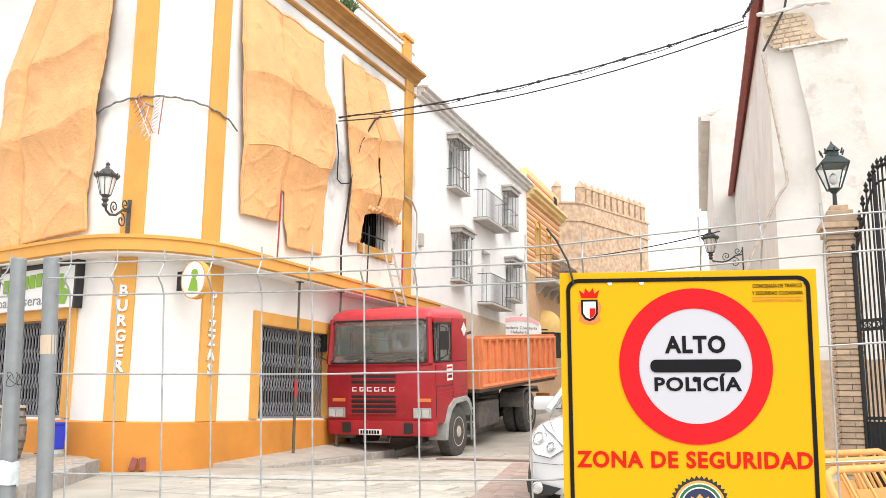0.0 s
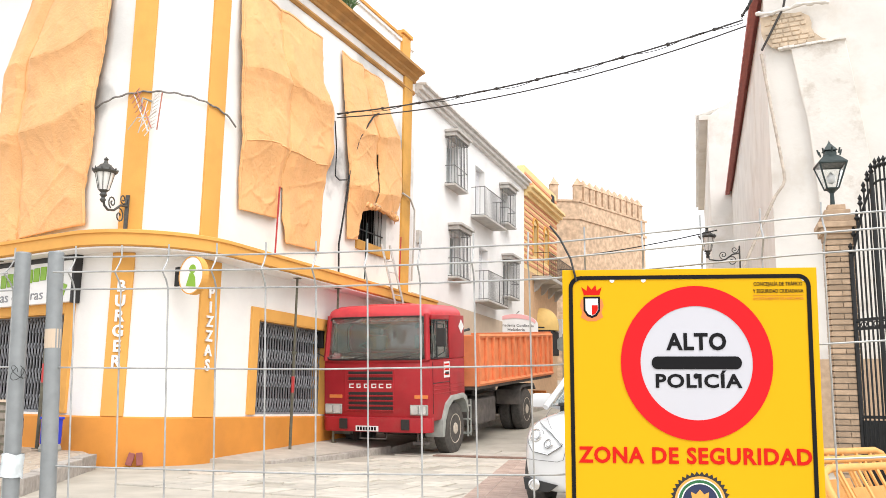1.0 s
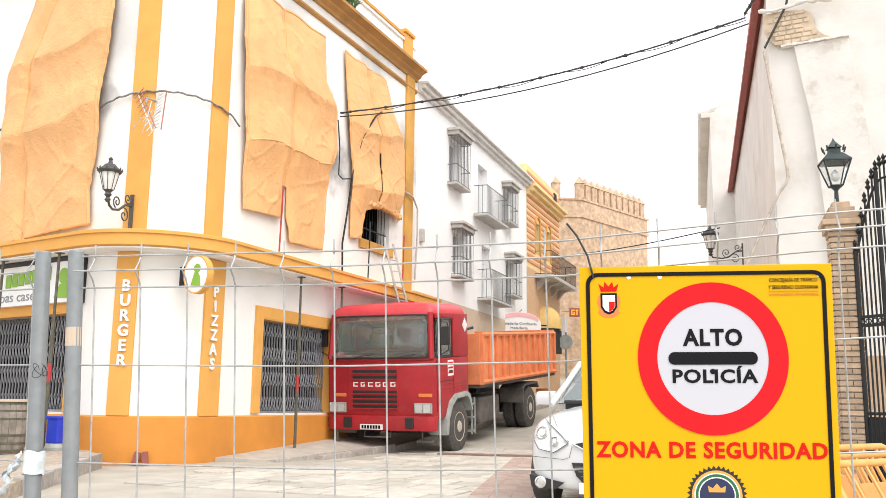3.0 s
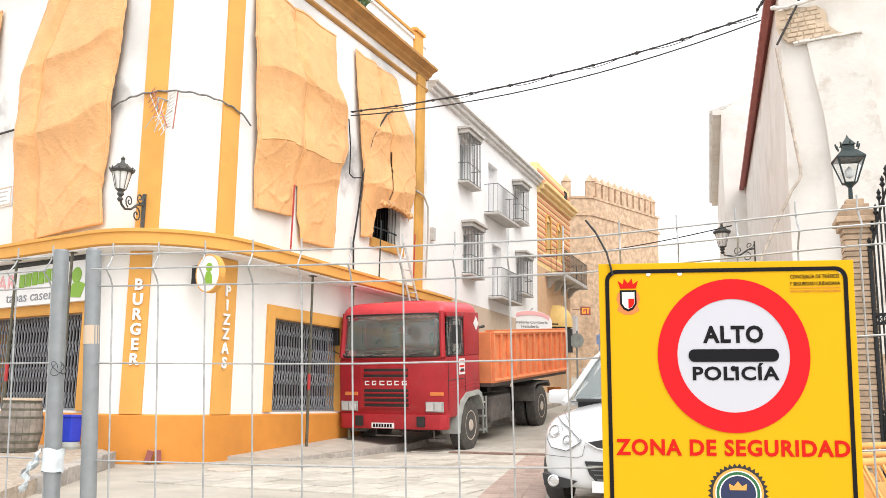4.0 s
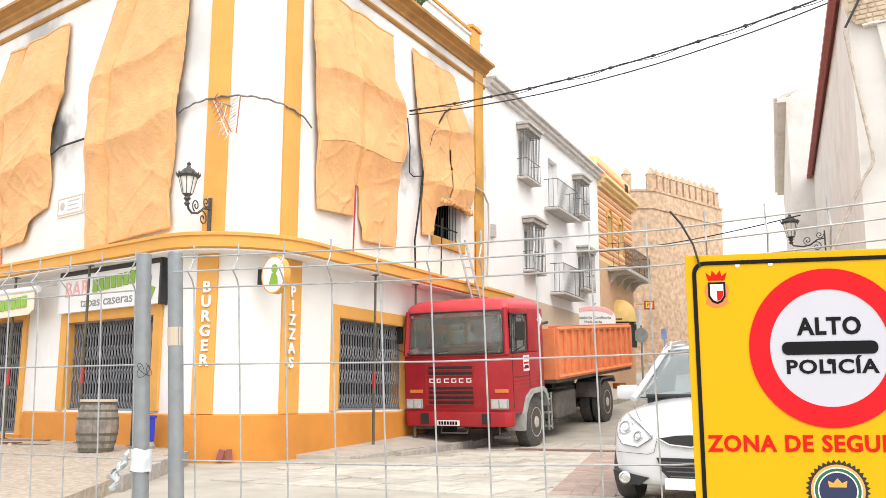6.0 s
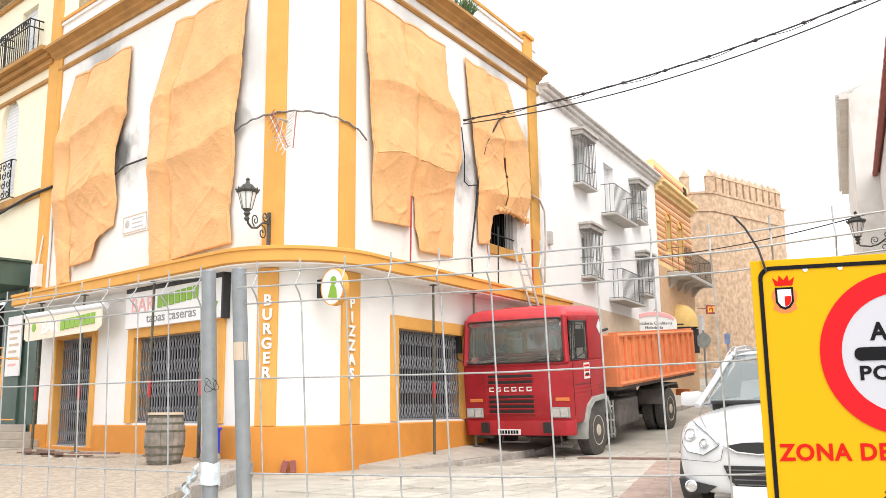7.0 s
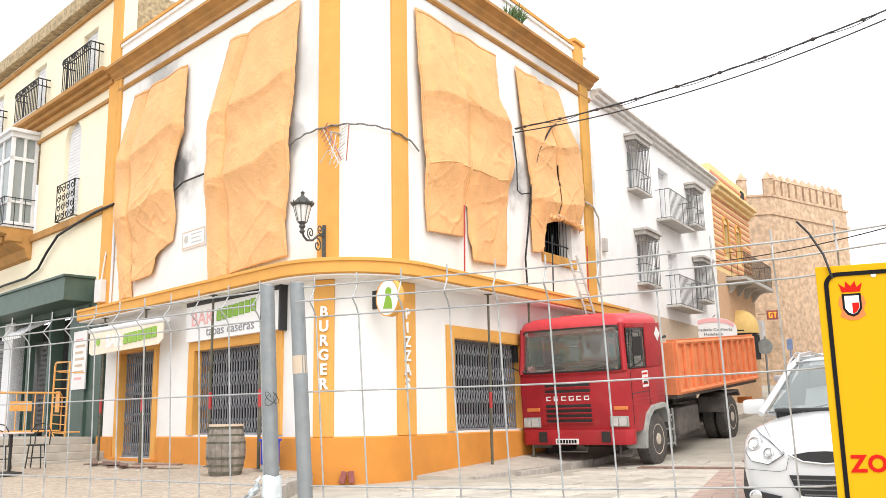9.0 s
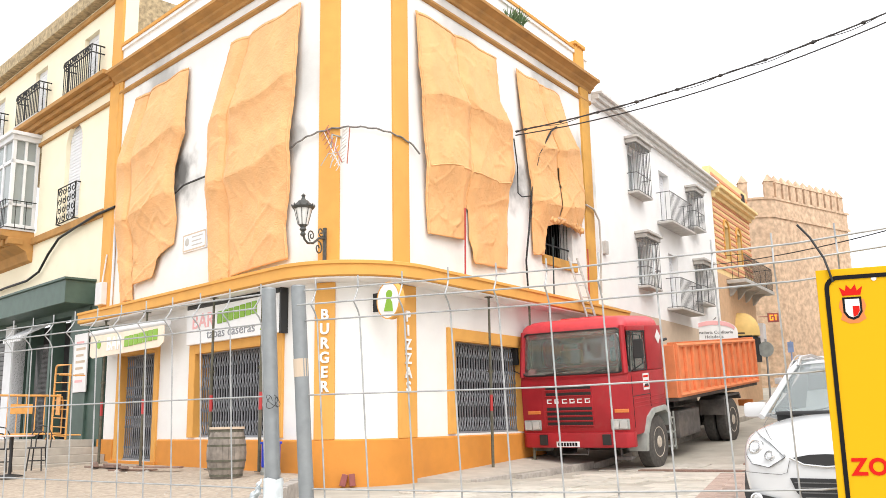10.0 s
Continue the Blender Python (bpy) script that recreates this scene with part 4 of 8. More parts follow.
for z0, z1, o in ((6.62, 6.8, 0.03), (7.35, 7.42, 0.01), (8.62, 8.72, 0.01), (9.3, 9.45, 0.04), (9.45, 9.55, 0.12)):
    bm = B()
    box(bm, b0 - o, b1 + o, -bd - o, 0, z0, z1, FL, 0.01) if z1 - z0 > 0.09 and z0 != 8.62 else (box(bm, b0, b1, -bd, -bd + 0.06, z0, z1, FL), box(bm, b1 - 0.06, b1, -bd, 0, z0, z1, FL))
    part("rail", bm, SHUTTER, bay)
bm = B()
box(bm, b0 + 0.05, b1 - 0.05, -bd + 0.04, -bd + 0.05, 6.8, 9.3, FL)
box(bm, b1 - 0.06, b1 - 0.05, -bd + 0.06, 0, 6.8, 9.3, FL)
part("pane", bm, PANE, bay)
bm = B()
box(bm, b0 + 0.1, b1 - 0.15, -bd + 0.15, -bd + 0.17, 6.8, 9.3, FL)
box(bm, b1 - 0.18, b1 - 0.16, -bd + 0.18, -0.05, 6.8, 9.3, FL)
part("curtain", bm, SHUTTER, bay)
rail_cage(bay, FL @ pose(b0 - 0.05, 0, 0), b1 - b0 + 0.1, bd + 0.12, 6.66, 7.5, bar=0.01, step=0.13, material=IRON, base=False)
bm = B()
sweep(bm, [(FL @ Vector((x, 0, 0))).xy[:] for x in (b0, b1)], [(0, 5.75), (0.12, 5.8), (0.2, 6.05), (0.5, 6.2), (0.62, 6.4), (bd + 0.15, 6.45), (bd + 0.18, 6.62), (0, 6.62)])
part("corbel", bm, CORNICE, bay, "carved brown corbel")
for k in range(10):
    bm = B()
    box(bm, b0 + 0.2 + 0.43 * k, b0 + 0.42 + 0.43 * k, -0.72, -0.3, 6.22, 6.4, FL, 0.02)
    part("modillion", bm, CORNICE, bay)
can = thing("shop_canopy", "dark green boxed shop canopy", "canopy")
bm = B()
box(bm, -16.3, -10.25, -0.75, 0.0, 4.05, 4.62, FL, 0.01)
part("canopy_box", bm, GREEN, can)
bm = B()
box(bm, -16.35, -10.2, -0.8, 0.0, 4.62, 4.68, FL, 0.01)
part("canopy_cap", bm, GREEN, can)
ysign = thing("yellow_sign", "yellow fascia sign at the end of the canopy", "shop sign")
bm = B()
box(bm, -18.5, -16.4, -0.7, -0.6, 3.95, 4.5, FL, 0.01)
part("panel", bm, YELLOW, ysign)
bm = B()
box(bm, -18.4, -16.5, -0.6, 0.0, 4.1, 4.4, FL)
part("bracket", bm, GREEN, ysign)
# Sheet behind the shopfront, coloured near-black for the shade inside.
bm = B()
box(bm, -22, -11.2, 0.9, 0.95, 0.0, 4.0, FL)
single("wall_shop_back", bm, UNLIT, "near-black sheet painted as the unlit shop interior", kind="structure")
shopf = thing("shopfront", "green timber shopfront with white post and mesh shutters", "shopfront")
for x0, x1, mt in ((-16.3, -15.6, SHUTTER), (-14.4, -14.25, GREEN), (-12.9, -12.75, GREEN), (-11.5, -10.4, GREEN)):
    bm = B()
    box(bm, x0, x1, -0.06, 0.3, 0.7, 4.0, FL, 0.01)
    part("post", bm, mt, shopf)
bm = B()
for i in range(22):
    for s in (-1, 1):
        x = -14.2 + 1.3 * i / 21
        tube(bm, [(x, 0.1, 0.9), (max(-14.2, min(-12.95, x + s * 0.55)), 0.1, 3.3)], 0.006, 4, FL)
part("mesh_shutter", bm, GREYIRON, shopf)
for i in range(20):
    bm = B()
    box(bm, -20.0, -16.35, 0.05, 0.09, 0.8 + i * 0.14, 0.92 + i * 0.14, FL)
    part("slat", bm, GREYIRON, shopf)
bm = B()
for i in range(9):
    prism(bm, [(0, 0), (-0.75, -0.4), (-0.75, -0.52), (-0.7, -0.52), (-0.7, -0.42), (0, -0.06)], 0, 0.075, FL @ pose(-14.3 + i * 0.15, 0, 3.85, 0, 0, 90) @ pose(0, 0, 0))
part("striped_blind", bm, SHUTTER, shopf)
menu = thing("menu_board", "tall pale menu poster on the shop wall", "poster")
bm = B()
box(bm, -11.1, -10.3, -0.1, -0.065, 1.9, 3.35, FL, 0.004)
part("board", bm, BOARD, menu)
for i in range(7):
    bm = B()
    box(bm, -10.95, -10.5 + 0.1 * (i % 2), -0.104, -0.1, 3.1 - i * 0.16, 3.16 - i * 0.16, FL)
    part("text_bar", bm, LETTER_P if i in (0, 6) else BEIGE, menu)
steps = thing("stone_steps", "four worn stone steps up to the green shop door", "steps")
for i in range(4):
    bm = B()
    box(bm, -12.0, -8.75 - 0.34 * i, -3.4, -0.05, 0.1 + 0.165 * i, 0.1 + 0.165 * (i + 1) - 0.002, FL, 0.012)
    part("step", bm, PAVE, steps)
bm = B()
box(bm, -30.0, -12.01, -3.4, -0.05, 0.0, 0.758, FL, 0.01)
single("terrace", bm, PAVE, "raised stone terrace in front of the shops", "terrace", kind="structure")

# ---- the tower ----
tw = thing("tower", "tawny brick fortress tower with pointed merlons", "tower")
corner, far_l, far_r = Vector((-11.2, 46.0)), Vector((-15.6, 44.0)), Vector((-8.75, 53.0))
def tower_ring(z0, z1, o):
    d1, d2 = (far_l - corner).normalized(), (far_r - corner).normalized()
    q = [corner - (d1 + d2) * o, far_r + (d2 - d1) * o, far_r + (far_l - corner) + (d1 + d2) * o, far_l + (d1 - d2) * o]
    bm = B()
    a = [bm.verts.new((*p, z0)) for p in q]
    b = [bm.verts.new((*p, z1)) for p in q]
    bm.faces.new(a[::-1])
    bm.faces.new(b)
    for i in range(4):
        bm.faces.new((a[i], a[(i + 1) % 4], b[(i + 1) % 4], b[i]))
    return bm
part("shaft", tower_ring(0, 11.5, 0.0), SAND, tw)
part("string_course", tower_ring(11.5, 11.65, 0.1), SAND, tw)
part("parapet", tower_ring(11.65, 12.5, 0.02), SAND, tw)
part("string_course", tower_ring(12.5, 12.62, 0.1), SAND, tw)
shared = None
def merlon(p, d):
    global shared
    if shared is None:
        bm = B()
        box(bm, -0.24, 0.24, -0.22, 0.22, 0, 0.86)
        vs = [bm.verts.new(c) for c in ((-0.28, -0.26, 0.861), (0.28, -0.26, 0.861), (0.28, 0.26, 0.861), (-0.28, 0.26, 0.861), (0, 0, 1.36))]
        for k in range(4):
            bm.faces.new((vs[k], vs[(k + 1) % 4], vs[4]))
        bm.faces.new(vs[:4][::-1])
        ob = part("merlon", bm, SAND, tw)
        shared = ob.data
    else:
        ob = new("merlon", shared)
        ob.parent = tw
    ob.matrix_local = pose(p.x, p.y, 12.62, 0, 0, math.degrees(math.atan2(d.y, d.x)))
d1, d2 = far_l - corner, far_r - corner
for k in range(3):
    merlon(corner + d1 * (0.05 + 0.28 * k) + d2 * 0.04, d1)
for k in range(1, 11):
    merlon(corner + d2 * (0.04 + 0.92 * k / 10) + d1 * 0.06, d2)
# Slab on the shaft, near-black to paint the shade within the slit.
bm = B()
box(bm, -0.3, 0.3, -0.05, 0.03, 5.2, 7.4, pose(*(corner + d2 * 0.62).to_tuple(), 0, 0, 0, math.degrees(math.atan2(d2.y, d2.x))))
part("slit_window", bm, UNLIT, tw)

# ---- the church ----
cc = thing("church", "old limewashed church with peeling plaster and a red eaves board", "church")
P1, P2 = Vector((0.05, 14.5)), Vector((-1.95, 30.8))
bm = B()
def upright_wall(bm, pts, z0s, z1s, thick):
    """A wall along plan points with its own foot and top heights; thick to the right of its way."""
    n = len(pts)
    d = (Vector(pts[-1]) - Vector(pts[0])).normalized()
    nn = Vector((d.y, -d.x)) * thick
    a = [[bm.verts.new((p[0] + q.x, p[1] + q.y, z)) for p, z in zip(pts, zs)] for q in (Vector((0, 0)), nn) for zs in (z0s, z1s)]
    for i in range(n - 1):
        bm.faces.new((a[0][i], a[0][i + 1], a[1][i + 1], a[1][i]))
        bm.faces.new((a[2][i], a[3][i], a[3][i + 1], a[2][i + 1]))
        bm.faces.new((a[1][i], a[1][i + 1], a[3][i + 1], a[3][i]))
        bm.faces.new((a[0][i], a[2][i], a[2][i + 1], a[0][i + 1]))
    for i in (0, n - 1):
        bm.faces.new((a[0][i], a[1][i], a[3][i], a[2][i]))
dr = (P2 - P1).normalized()
out = Vector((-dr.y, dr.x))
upright_wall(bm, [tuple(P1 - out * 0.22), tuple(P2 - out * 0.22)], [-1, -1], [8.75, 8.75], 0.6)
part("side_wall", bm, OLDWHITE, cc)
bm = B()
upright_wall(bm, [(9.0, 14.5 - 0.9), (0.85, 14.5 - 0.06), (0.27, 14.5)], [-1, -1, -1], [11, 11, 10.4], 0.6)
part("front_wall", bm, OLDWHITE, cc)
bm = B()
upright_wall(bm, [tuple(P1), tuple(P2)], [8.70, 8.70], [8.82, 8.82], 0.14)
part("eaves_board", bm, REDWOOD, cc, "red oxide eaves board")
bm = B()
upright_wall(bm, [tuple(P1 - out * 0.02), tuple(P2 - out * 0.02)], [8.824, 8.824], [8.86, 8.86], 1.0)
part("roof_edge", bm, REDWOOD, cc)
Q1, Q2 = Vector((-2.45, 30.6)), Vector((-4.4, 46.3))
bm = B()
upright_wall(bm, [tuple(Q1), tuple(Q2)], [-1, -1], [11.7, 11.7], 0.6)
part("far_wall", bm, OLDWHITE, cc)
bm = B()
upright_wall(bm, [(3.0, 30.9), (-2.44, 30.6)], [-1, -1], [15.2, 11.72], 0.5)
part("gable", bm, OLDWHITE, cc)
bm = B()
upright_wall(bm, [tuple(Q1 + out * 0.3), tuple(Q2 + out * 0.3)], [11.6, 11.6], [11.78, 11.78], 0.6)
for i in range(46):
    p = Q1 + (Q2 - Q1) * (i + 0.5) / 46
    tube(bm, [(p.x + out.x * 0.42, p.y + out.y * 0.42, 11.8), (p.x - out.x * 0.6, p.y - out.y * 0.6, 12.1)], 0.1, 6)
part("eaves_tiling", bm, OLDWHITE, cc, smooth=40)
FM = pose(0, 14.45, 0, 0, 0, -6)
bm = B()
prism(bm, [(0.72, 7.56), (1.63, 7.57), (1.74, 6.68), (1.86, 5.68), (2.05, 3.6), (2.2, -1), (1.25, -1), (1.12, 3.6), (1.02, 5.2), (0.95, 6.12), (0.83, 6.83)], -0.04, 0.1, FM, 0.012)
part("pilaster", bm, FLAKED, cc, "flat pilaster with flaking limewash")
bm = B()
for k in range(12):
    x = 0.5 + 1.15 * k / 12
    box(bm, x, x + 0.094, -0.075 - 0.008 * (k % 3), 0.05, 7.565 + 0.006 * math.sin(k * 2.1), 7.605 + 0.008 * math.sin(k * 1.3), FM, 0.006)
part("plaster_lip", bm, OLDWHITE, cc)
rngc = random.Random(11)
PATCH = [(0.21, 8.27), (0.55, 8.29), (0.93, 8.23), (1.06, 8.14), (1.09, 8.02), (1.08, 7.92), (1.13, 7.8), (1.25, 7.68), (1.38, 7.62), (0.9, 7.61), (0.5, 7.6), (0.36, 7.69), (0.25, 7.83), (0.22, 7.93)]
bm = B()
prism(bm, PATCH, -0.006, 0.05, FM)
patch = part("bare_patch", bm, PEELED, cc, "bare rubble masonry where the plaster has fallen")
for r_ in range(7):
    x = 0.24 + 0.05 * (r_ % 2)
    while x < 1.3:
        w, z = rngc.uniform(0.1, 0.2), 7.63 + 0.09 * r_
        inside = 0.25 + 0.5 * max(0, 7.8 - z) < x and x + w < (1.06 if z > 7.8 else 1.06 + 1.4 * (7.8 - z)) and z < 8.2
        if inside:
            bm = B()
            box(bm, x, x + w - 0.02, -0.022 - rngc.uniform(0, 0.012), 0.0, z, z + 0.07, FM, 0.012)
            part("stone", bm, PEELED, patch)
        x += w
bm = B()
tube(bm, [(0.15 + 0.06 * k, -0.07 - 0.02 * math.sin(k * 1.1), 8.33 - 0.03 * math.sin(k * 0.35) + 0.008 * math.sin(k * 2.3)) for k in range(22)], [0.035 + 0.012 * math.sin(k * 1.7) for k in range(22)], 7, FM)
part("plaster_lip", bm, OLDWHITE, cc, smooth=50)
bm = B()
box(bm, 0.0, 6.0, -0.07, 0.0, -1, 1.9, FM, 0.01)
part("brick_plinth", bm, BRICK, cc)
bm = B()
box(bm, 1.3, 9.0, 15.4, 29.5, -1, 8.6)
part("nave", bm, OLDWHITE, cc)

# the gate pillar with its lantern, and the gate
pil = thing("gate_pillar", "tan brick gate pillar with a stepped cap", "pillar")
PM = pose(1.17, 9.2, 0, 0, 0, 6)
bm = B()
box(bm, -0.135, 0.135, -0.135, 0.135, -0.3, 3.1, PM)
part("core", bm, MORTAR, pil)
shared_brick = {}
def course(z, o, n):
    for side in range(4):
        for k in range(n):
            w = (2 * o) / n
            key = (round(w, 3))
            if key not in shared_brick:
                bm = B()
                box(bm, 0.004, w - 0.004, -0.012, 0.1, 0, 0.052)
                ob = part("brick", bm, BRICK, pil)
                shared_brick[key] = ob.data
            else:
                ob = new("brick", shared_brick[key])
                ob.parent = pil
            ob.matrix_local = PM @ pose(0, 0, 0, 0, 0, 90 * side) @ pose(-o + w * k, -o, z)
for i in range(45):
    course(0.0 + i * 0.0675, 0.147, 2 if i % 2 else 1)
for z0, z1, o in ((3.04, 3.1, 0.165), (3.1, 3.17, 0.20), (3.17, 3.24, 0.235), (3.24, 3.32, 0.19), (3.32, 3.40, 0.145), (3.40, 3.47, 0.10)):
    bm = B()
    box(bm, -o, o, -o, o, z0, z1, PM, 0.012)
    part("cap_course", bm, BRICK, pil)


def lantern(name, label, m, glassmat, parent_material, scale=1.0, group=""):
    """A four-sided street lantern standing on its local origin: foot, cage, panes, hood and finial."""
    la = thing(name, label, "street lamp", m, group)
    s = scale
    bm = B()
    turned(bm, [(0.05 * s, 0), (0.03 * s, 0.03 * s), (0.025 * s, 0.18 * s), (0.06 * s, 0.22 * s), (0.07 * s, 0.24 * s)], sides=12)
    part("stem", bm, parent_material, la)
    for k in range(4):
        a0_, a1_ = math.radians(45 + 90 * k), math.radians(135 + 90 * k)
        lo, hi = 0.10 * s, 0.235 * s
        p = [(lo * math.cos(a0_), lo * math.sin(a0_), 0.24 * s), (lo * math.cos(a1_), lo * math.sin(a1_), 0.24 * s), (hi * math.cos(a1_), hi * math.sin(a1_), 0.56 * s), (hi * math.cos(a0_), hi * math.sin(a0_), 0.56 * s)]
        bm = B()
        tube(bm, [p[0], p[3]], 0.012 * s, 6)
        tube(bm, [p[3], p[2]], 0.014 * s, 6)
        tube(bm, [p[0], p[1]], 0.01 * s, 6)
        part("cage_bar", bm, parent_material, la)
        bm = B()
        n_ = Vector(p[1]) - Vector(p[0])
        n_ = n_.cross(Vector(p[3]) - Vector(p[0])).normalized() * 0.003
        vs = [bm.verts.new(Vector(q) + sg * n_) for sg in (-1, 1) for q in p]
        bm.faces.new(vs[:4])
        bm.faces.new(vs[4:][::-1])
        for i in range(4):
            bm.faces.new((vs[i], vs[4 + i], vs[4 + (i + 1) % 4], vs[(i + 1) % 4]))
        part("pane", bm, glassmat, la).visible_shadow = False
    bm = B()
    turned(bm, [(0.25 * s, 0.555 * s), (0.25 * s, 0.575 * s), (0.13 * s, 0.67 * s), (0.10 * s, 0.68 * s), (0.09 * s, 0.74 * s), (0.12 * s, 0.75 * s), (0.025 * s, 0.85 * s), (0.0, 0.90 * s)], pose(0, 0, 0, 0, 0, 45), 4)
    part("hood", bm, parent_material, la)
    bm = B()
    turned(bm, [(0.0, 0.3 * s), (0.05 * s, 0.33 * s), (0.06 * s, 0.4 * s), (0.0, 0.47 * s)], sides=10)
    part("bulb", bm, BOARD, la, smooth=60)
    bm = B()
    for k in range(8):
        a = k * math.tau / 8
        tube(bm, [(0.13 * s * math.cos(a), 0.13 * s * math.sin(a), 0.7 * s), (0.15 * s * math.cos(a), 0.15 * s * math.sin(a), 0.77 * s)], 0.012 * s, 5)
    part("crown", bm, parent_material, la)
    return la


OPAL = mat("frosted_pane", (0.80, 0.80, 0.78), 0.35, grain=0.05, scale=9, bump=0)
LAMPGREEN = mat("dark_green_iron", (0.03, 0.045, 0.045), 0.45, 0.4, grain=0.2, scale=20, bump=0.05)
lantern("pillar_lantern", "dark four-sided lantern on the brick gate pillar", pose(1.14, 9.2, 3.46, 0, 0, 12), CLEAR, LAMPGREEN, 0.93)
gate = thing("iron_gate", "tall black wrought-iron gate with spear finials", "gate")
GM = pose(1.30, 9.05, 0, 0, 0, -38)
for i in range(24):
    x = i * 0.055
    zt = 2.85 + 0.95 * math.sin(min(1.0, x / 0.42) * math.pi / 2)
    bm = B()
    r = 0.026 if i in (0, 6) else 0.011
    tube(bm, [(x, 0, -0.06), (x, 0, zt)], r, 6, GM)
    turned(bm, [(0.014, 0), (0.034, 0.03), (0.014, 0.06), (0.026, 0.09), (0.0, 0.14)], GM @ pose(x, 0, zt), 8)
    part("upright", bm, IRON, gate)
for z in (0.15, 0.95, 1.95, 2.05):
    bm = B()
    box(bm, -0.05, 1.2, -0.012, 0.012, z, z + 0.035, GM)
    part("rail", bm, IRON, gate)
bm = B()
box(bm, 0.0, 1.2, -0.006, 0.006, 0.2, 0.93, GM)
part("kick_plate", bm, IRON, gate)
bm = B()
for i in range(14):
    tube(bm, [(0.03 + i * 0.08 + 0.035 * math.cos(q * math.tau / 8), 0, 2.015 + 0.03 * math.sin(q * math.tau / 8)) for q in range(8)], 0.007, 5, GM, closed=True)
tube(bm, [(x * 0.05, 0, 2.75 + 0.9 * math.sin(min(1.0, x * 0.05 / 0.42) * math.pi / 2)) for x in range(0, 24)], 0.014, 6, GM)
part("scrollwork", bm, IRON, gate)

# ---- the truck ----
RUBBER = mat("dusty_rubber", (0.075, 0.07, 0.065), 0.9, grain=0.25, scale=15, stain=0.6, stain_colour=(0.16, 0.14, 0.12), stain_scale=4)
GREYPL = mat("grey_mudguard", (0.33, 0.35, 0.33), 0.7, grain=0.15, scale=6, stain=0.4, stain_colour=(0.4, 0.36, 0.3))
CHASSIS = mat("dusty_chassis", (0.10, 0.09, 0.085), 0.85, grain=0.25, scale=6, stain=0.5, stain_colour=(0.28, 0.24, 0.2))
BLACKPL = mat("black_plastic", (0.02, 0.02, 0.021), 0.5, grain=0.1, bump=0.02)
LENS = glass("lamp_glass", (0.92, 0.93, 0.92), 0.12, 0.35)
AMBER = mat("amber_lens", (0.7, 0.22, 0.06), 0.3, grain=0.05, bump=0)
CHROME = mat("bright_metal", (0.7, 0.7, 0.7), 0.25, 0.9, grain=0.05, bump=0)
# A paler red than the cab's, for its roof, hatch and markers.
REDTOP = mat("pale_red_paint", (0.60, 0.055, 0.07), 0.42, grain=0.1, stain=0.25, stain_colour=(0.55, 0.12, 0.11), bump=0.02)
WINDSCREEN = glass("windscreen_glass", (0.78, 0.86, 0.81), 0.02, 0.07, 1.52)

RIMDUST = mat("dusty_rim", (0.52, 0.46, 0.39), 0.85, grain=0.2, scale=14, stain=0.4, stain_colour=(0.2, 0.16, 0.13))
TRM = pose(-7.57, 15.75, 0.0, 4.7, 0, 0)    # local y runs to the truck's rear, origin under the front axle
truck = thing("dump_truck", "red dump truck with an orange tipping body, parked beside the bar", "truck", TRM)
HW = 1.22
# cab shell: side outline with the windscreen and side windows cut as separate frames
bm = B()
prism(bm, [(-1.36, 0.80), (-0.74, 0.80), (-0.70, 0.92), (-0.52, 1.12), (-0.25, 1.23), (0.3, 1.24), (0.58, 1.22), (0.58, 2.04), (-1.33, 2.04), (-1.36, 1.9)], -HW, HW, pose(0, 0, 0, 0, 0, 90), 0.04)
part("cab_lower", bm, RED, truck, smooth=40)


def plan_ring(x1, y0, y1, r, z, crown=0.0):
    """A rounded rectangle in plan at one height, its front bowed forward a little."""
    out_ = []
    for cx_, cy_, a in ((x1 - r, y1 - r, 0), (-x1 + r, y1 - r, 90), (-x1 + r, y0 + r, 180), (x1 - r, y0 + r, 270)):
        for k in range(7):
            x, y = cx_ + r * math.cos(radians(a + 15 * k)), cy_ + r * math.sin(radians(a + 15 * k))
            out_.append(Vector((x, y, z)))
    n = len(out_)
    front_ = [out_[-8].lerp(out_[-7], t) - Vector((0, crown * 4 * t * (1 - t), 0)) for t in (0.2, 0.4, 0.6, 0.8)]
    return out_[: n - 7] + front_ + out_[n - 7:]


bm = B()
rings = [[bm.verts.new(v) for v in plan_ring(HW - o, -1.275 + f, 0.58 - o * 0.5, max(0.06, 0.17 - 0.1 * o), z, 0.06)] for o, f, z in ((0.02, 0.0, 2.93), (0.02, 0.0, 2.99), (0.045, 0.03, 3.06), (0.10, 0.09, 3.12), (0.19, 0.2, 3.165), (0.34, 0.4, 3.19), (0.6, 0.7, 3.20))]
for a, b in zip(rings, rings[1:]):
    for k in range(len(a)):
        bm.faces.new((a[k], a[(k + 1) % len(a)], b[(k + 1) % len(a)], b[k]))
bm.faces.new(rings[0][::-1])
bm.faces.new(rings[-1])
part("cab_roof", bm, REDTOP, truck, smooth=50)
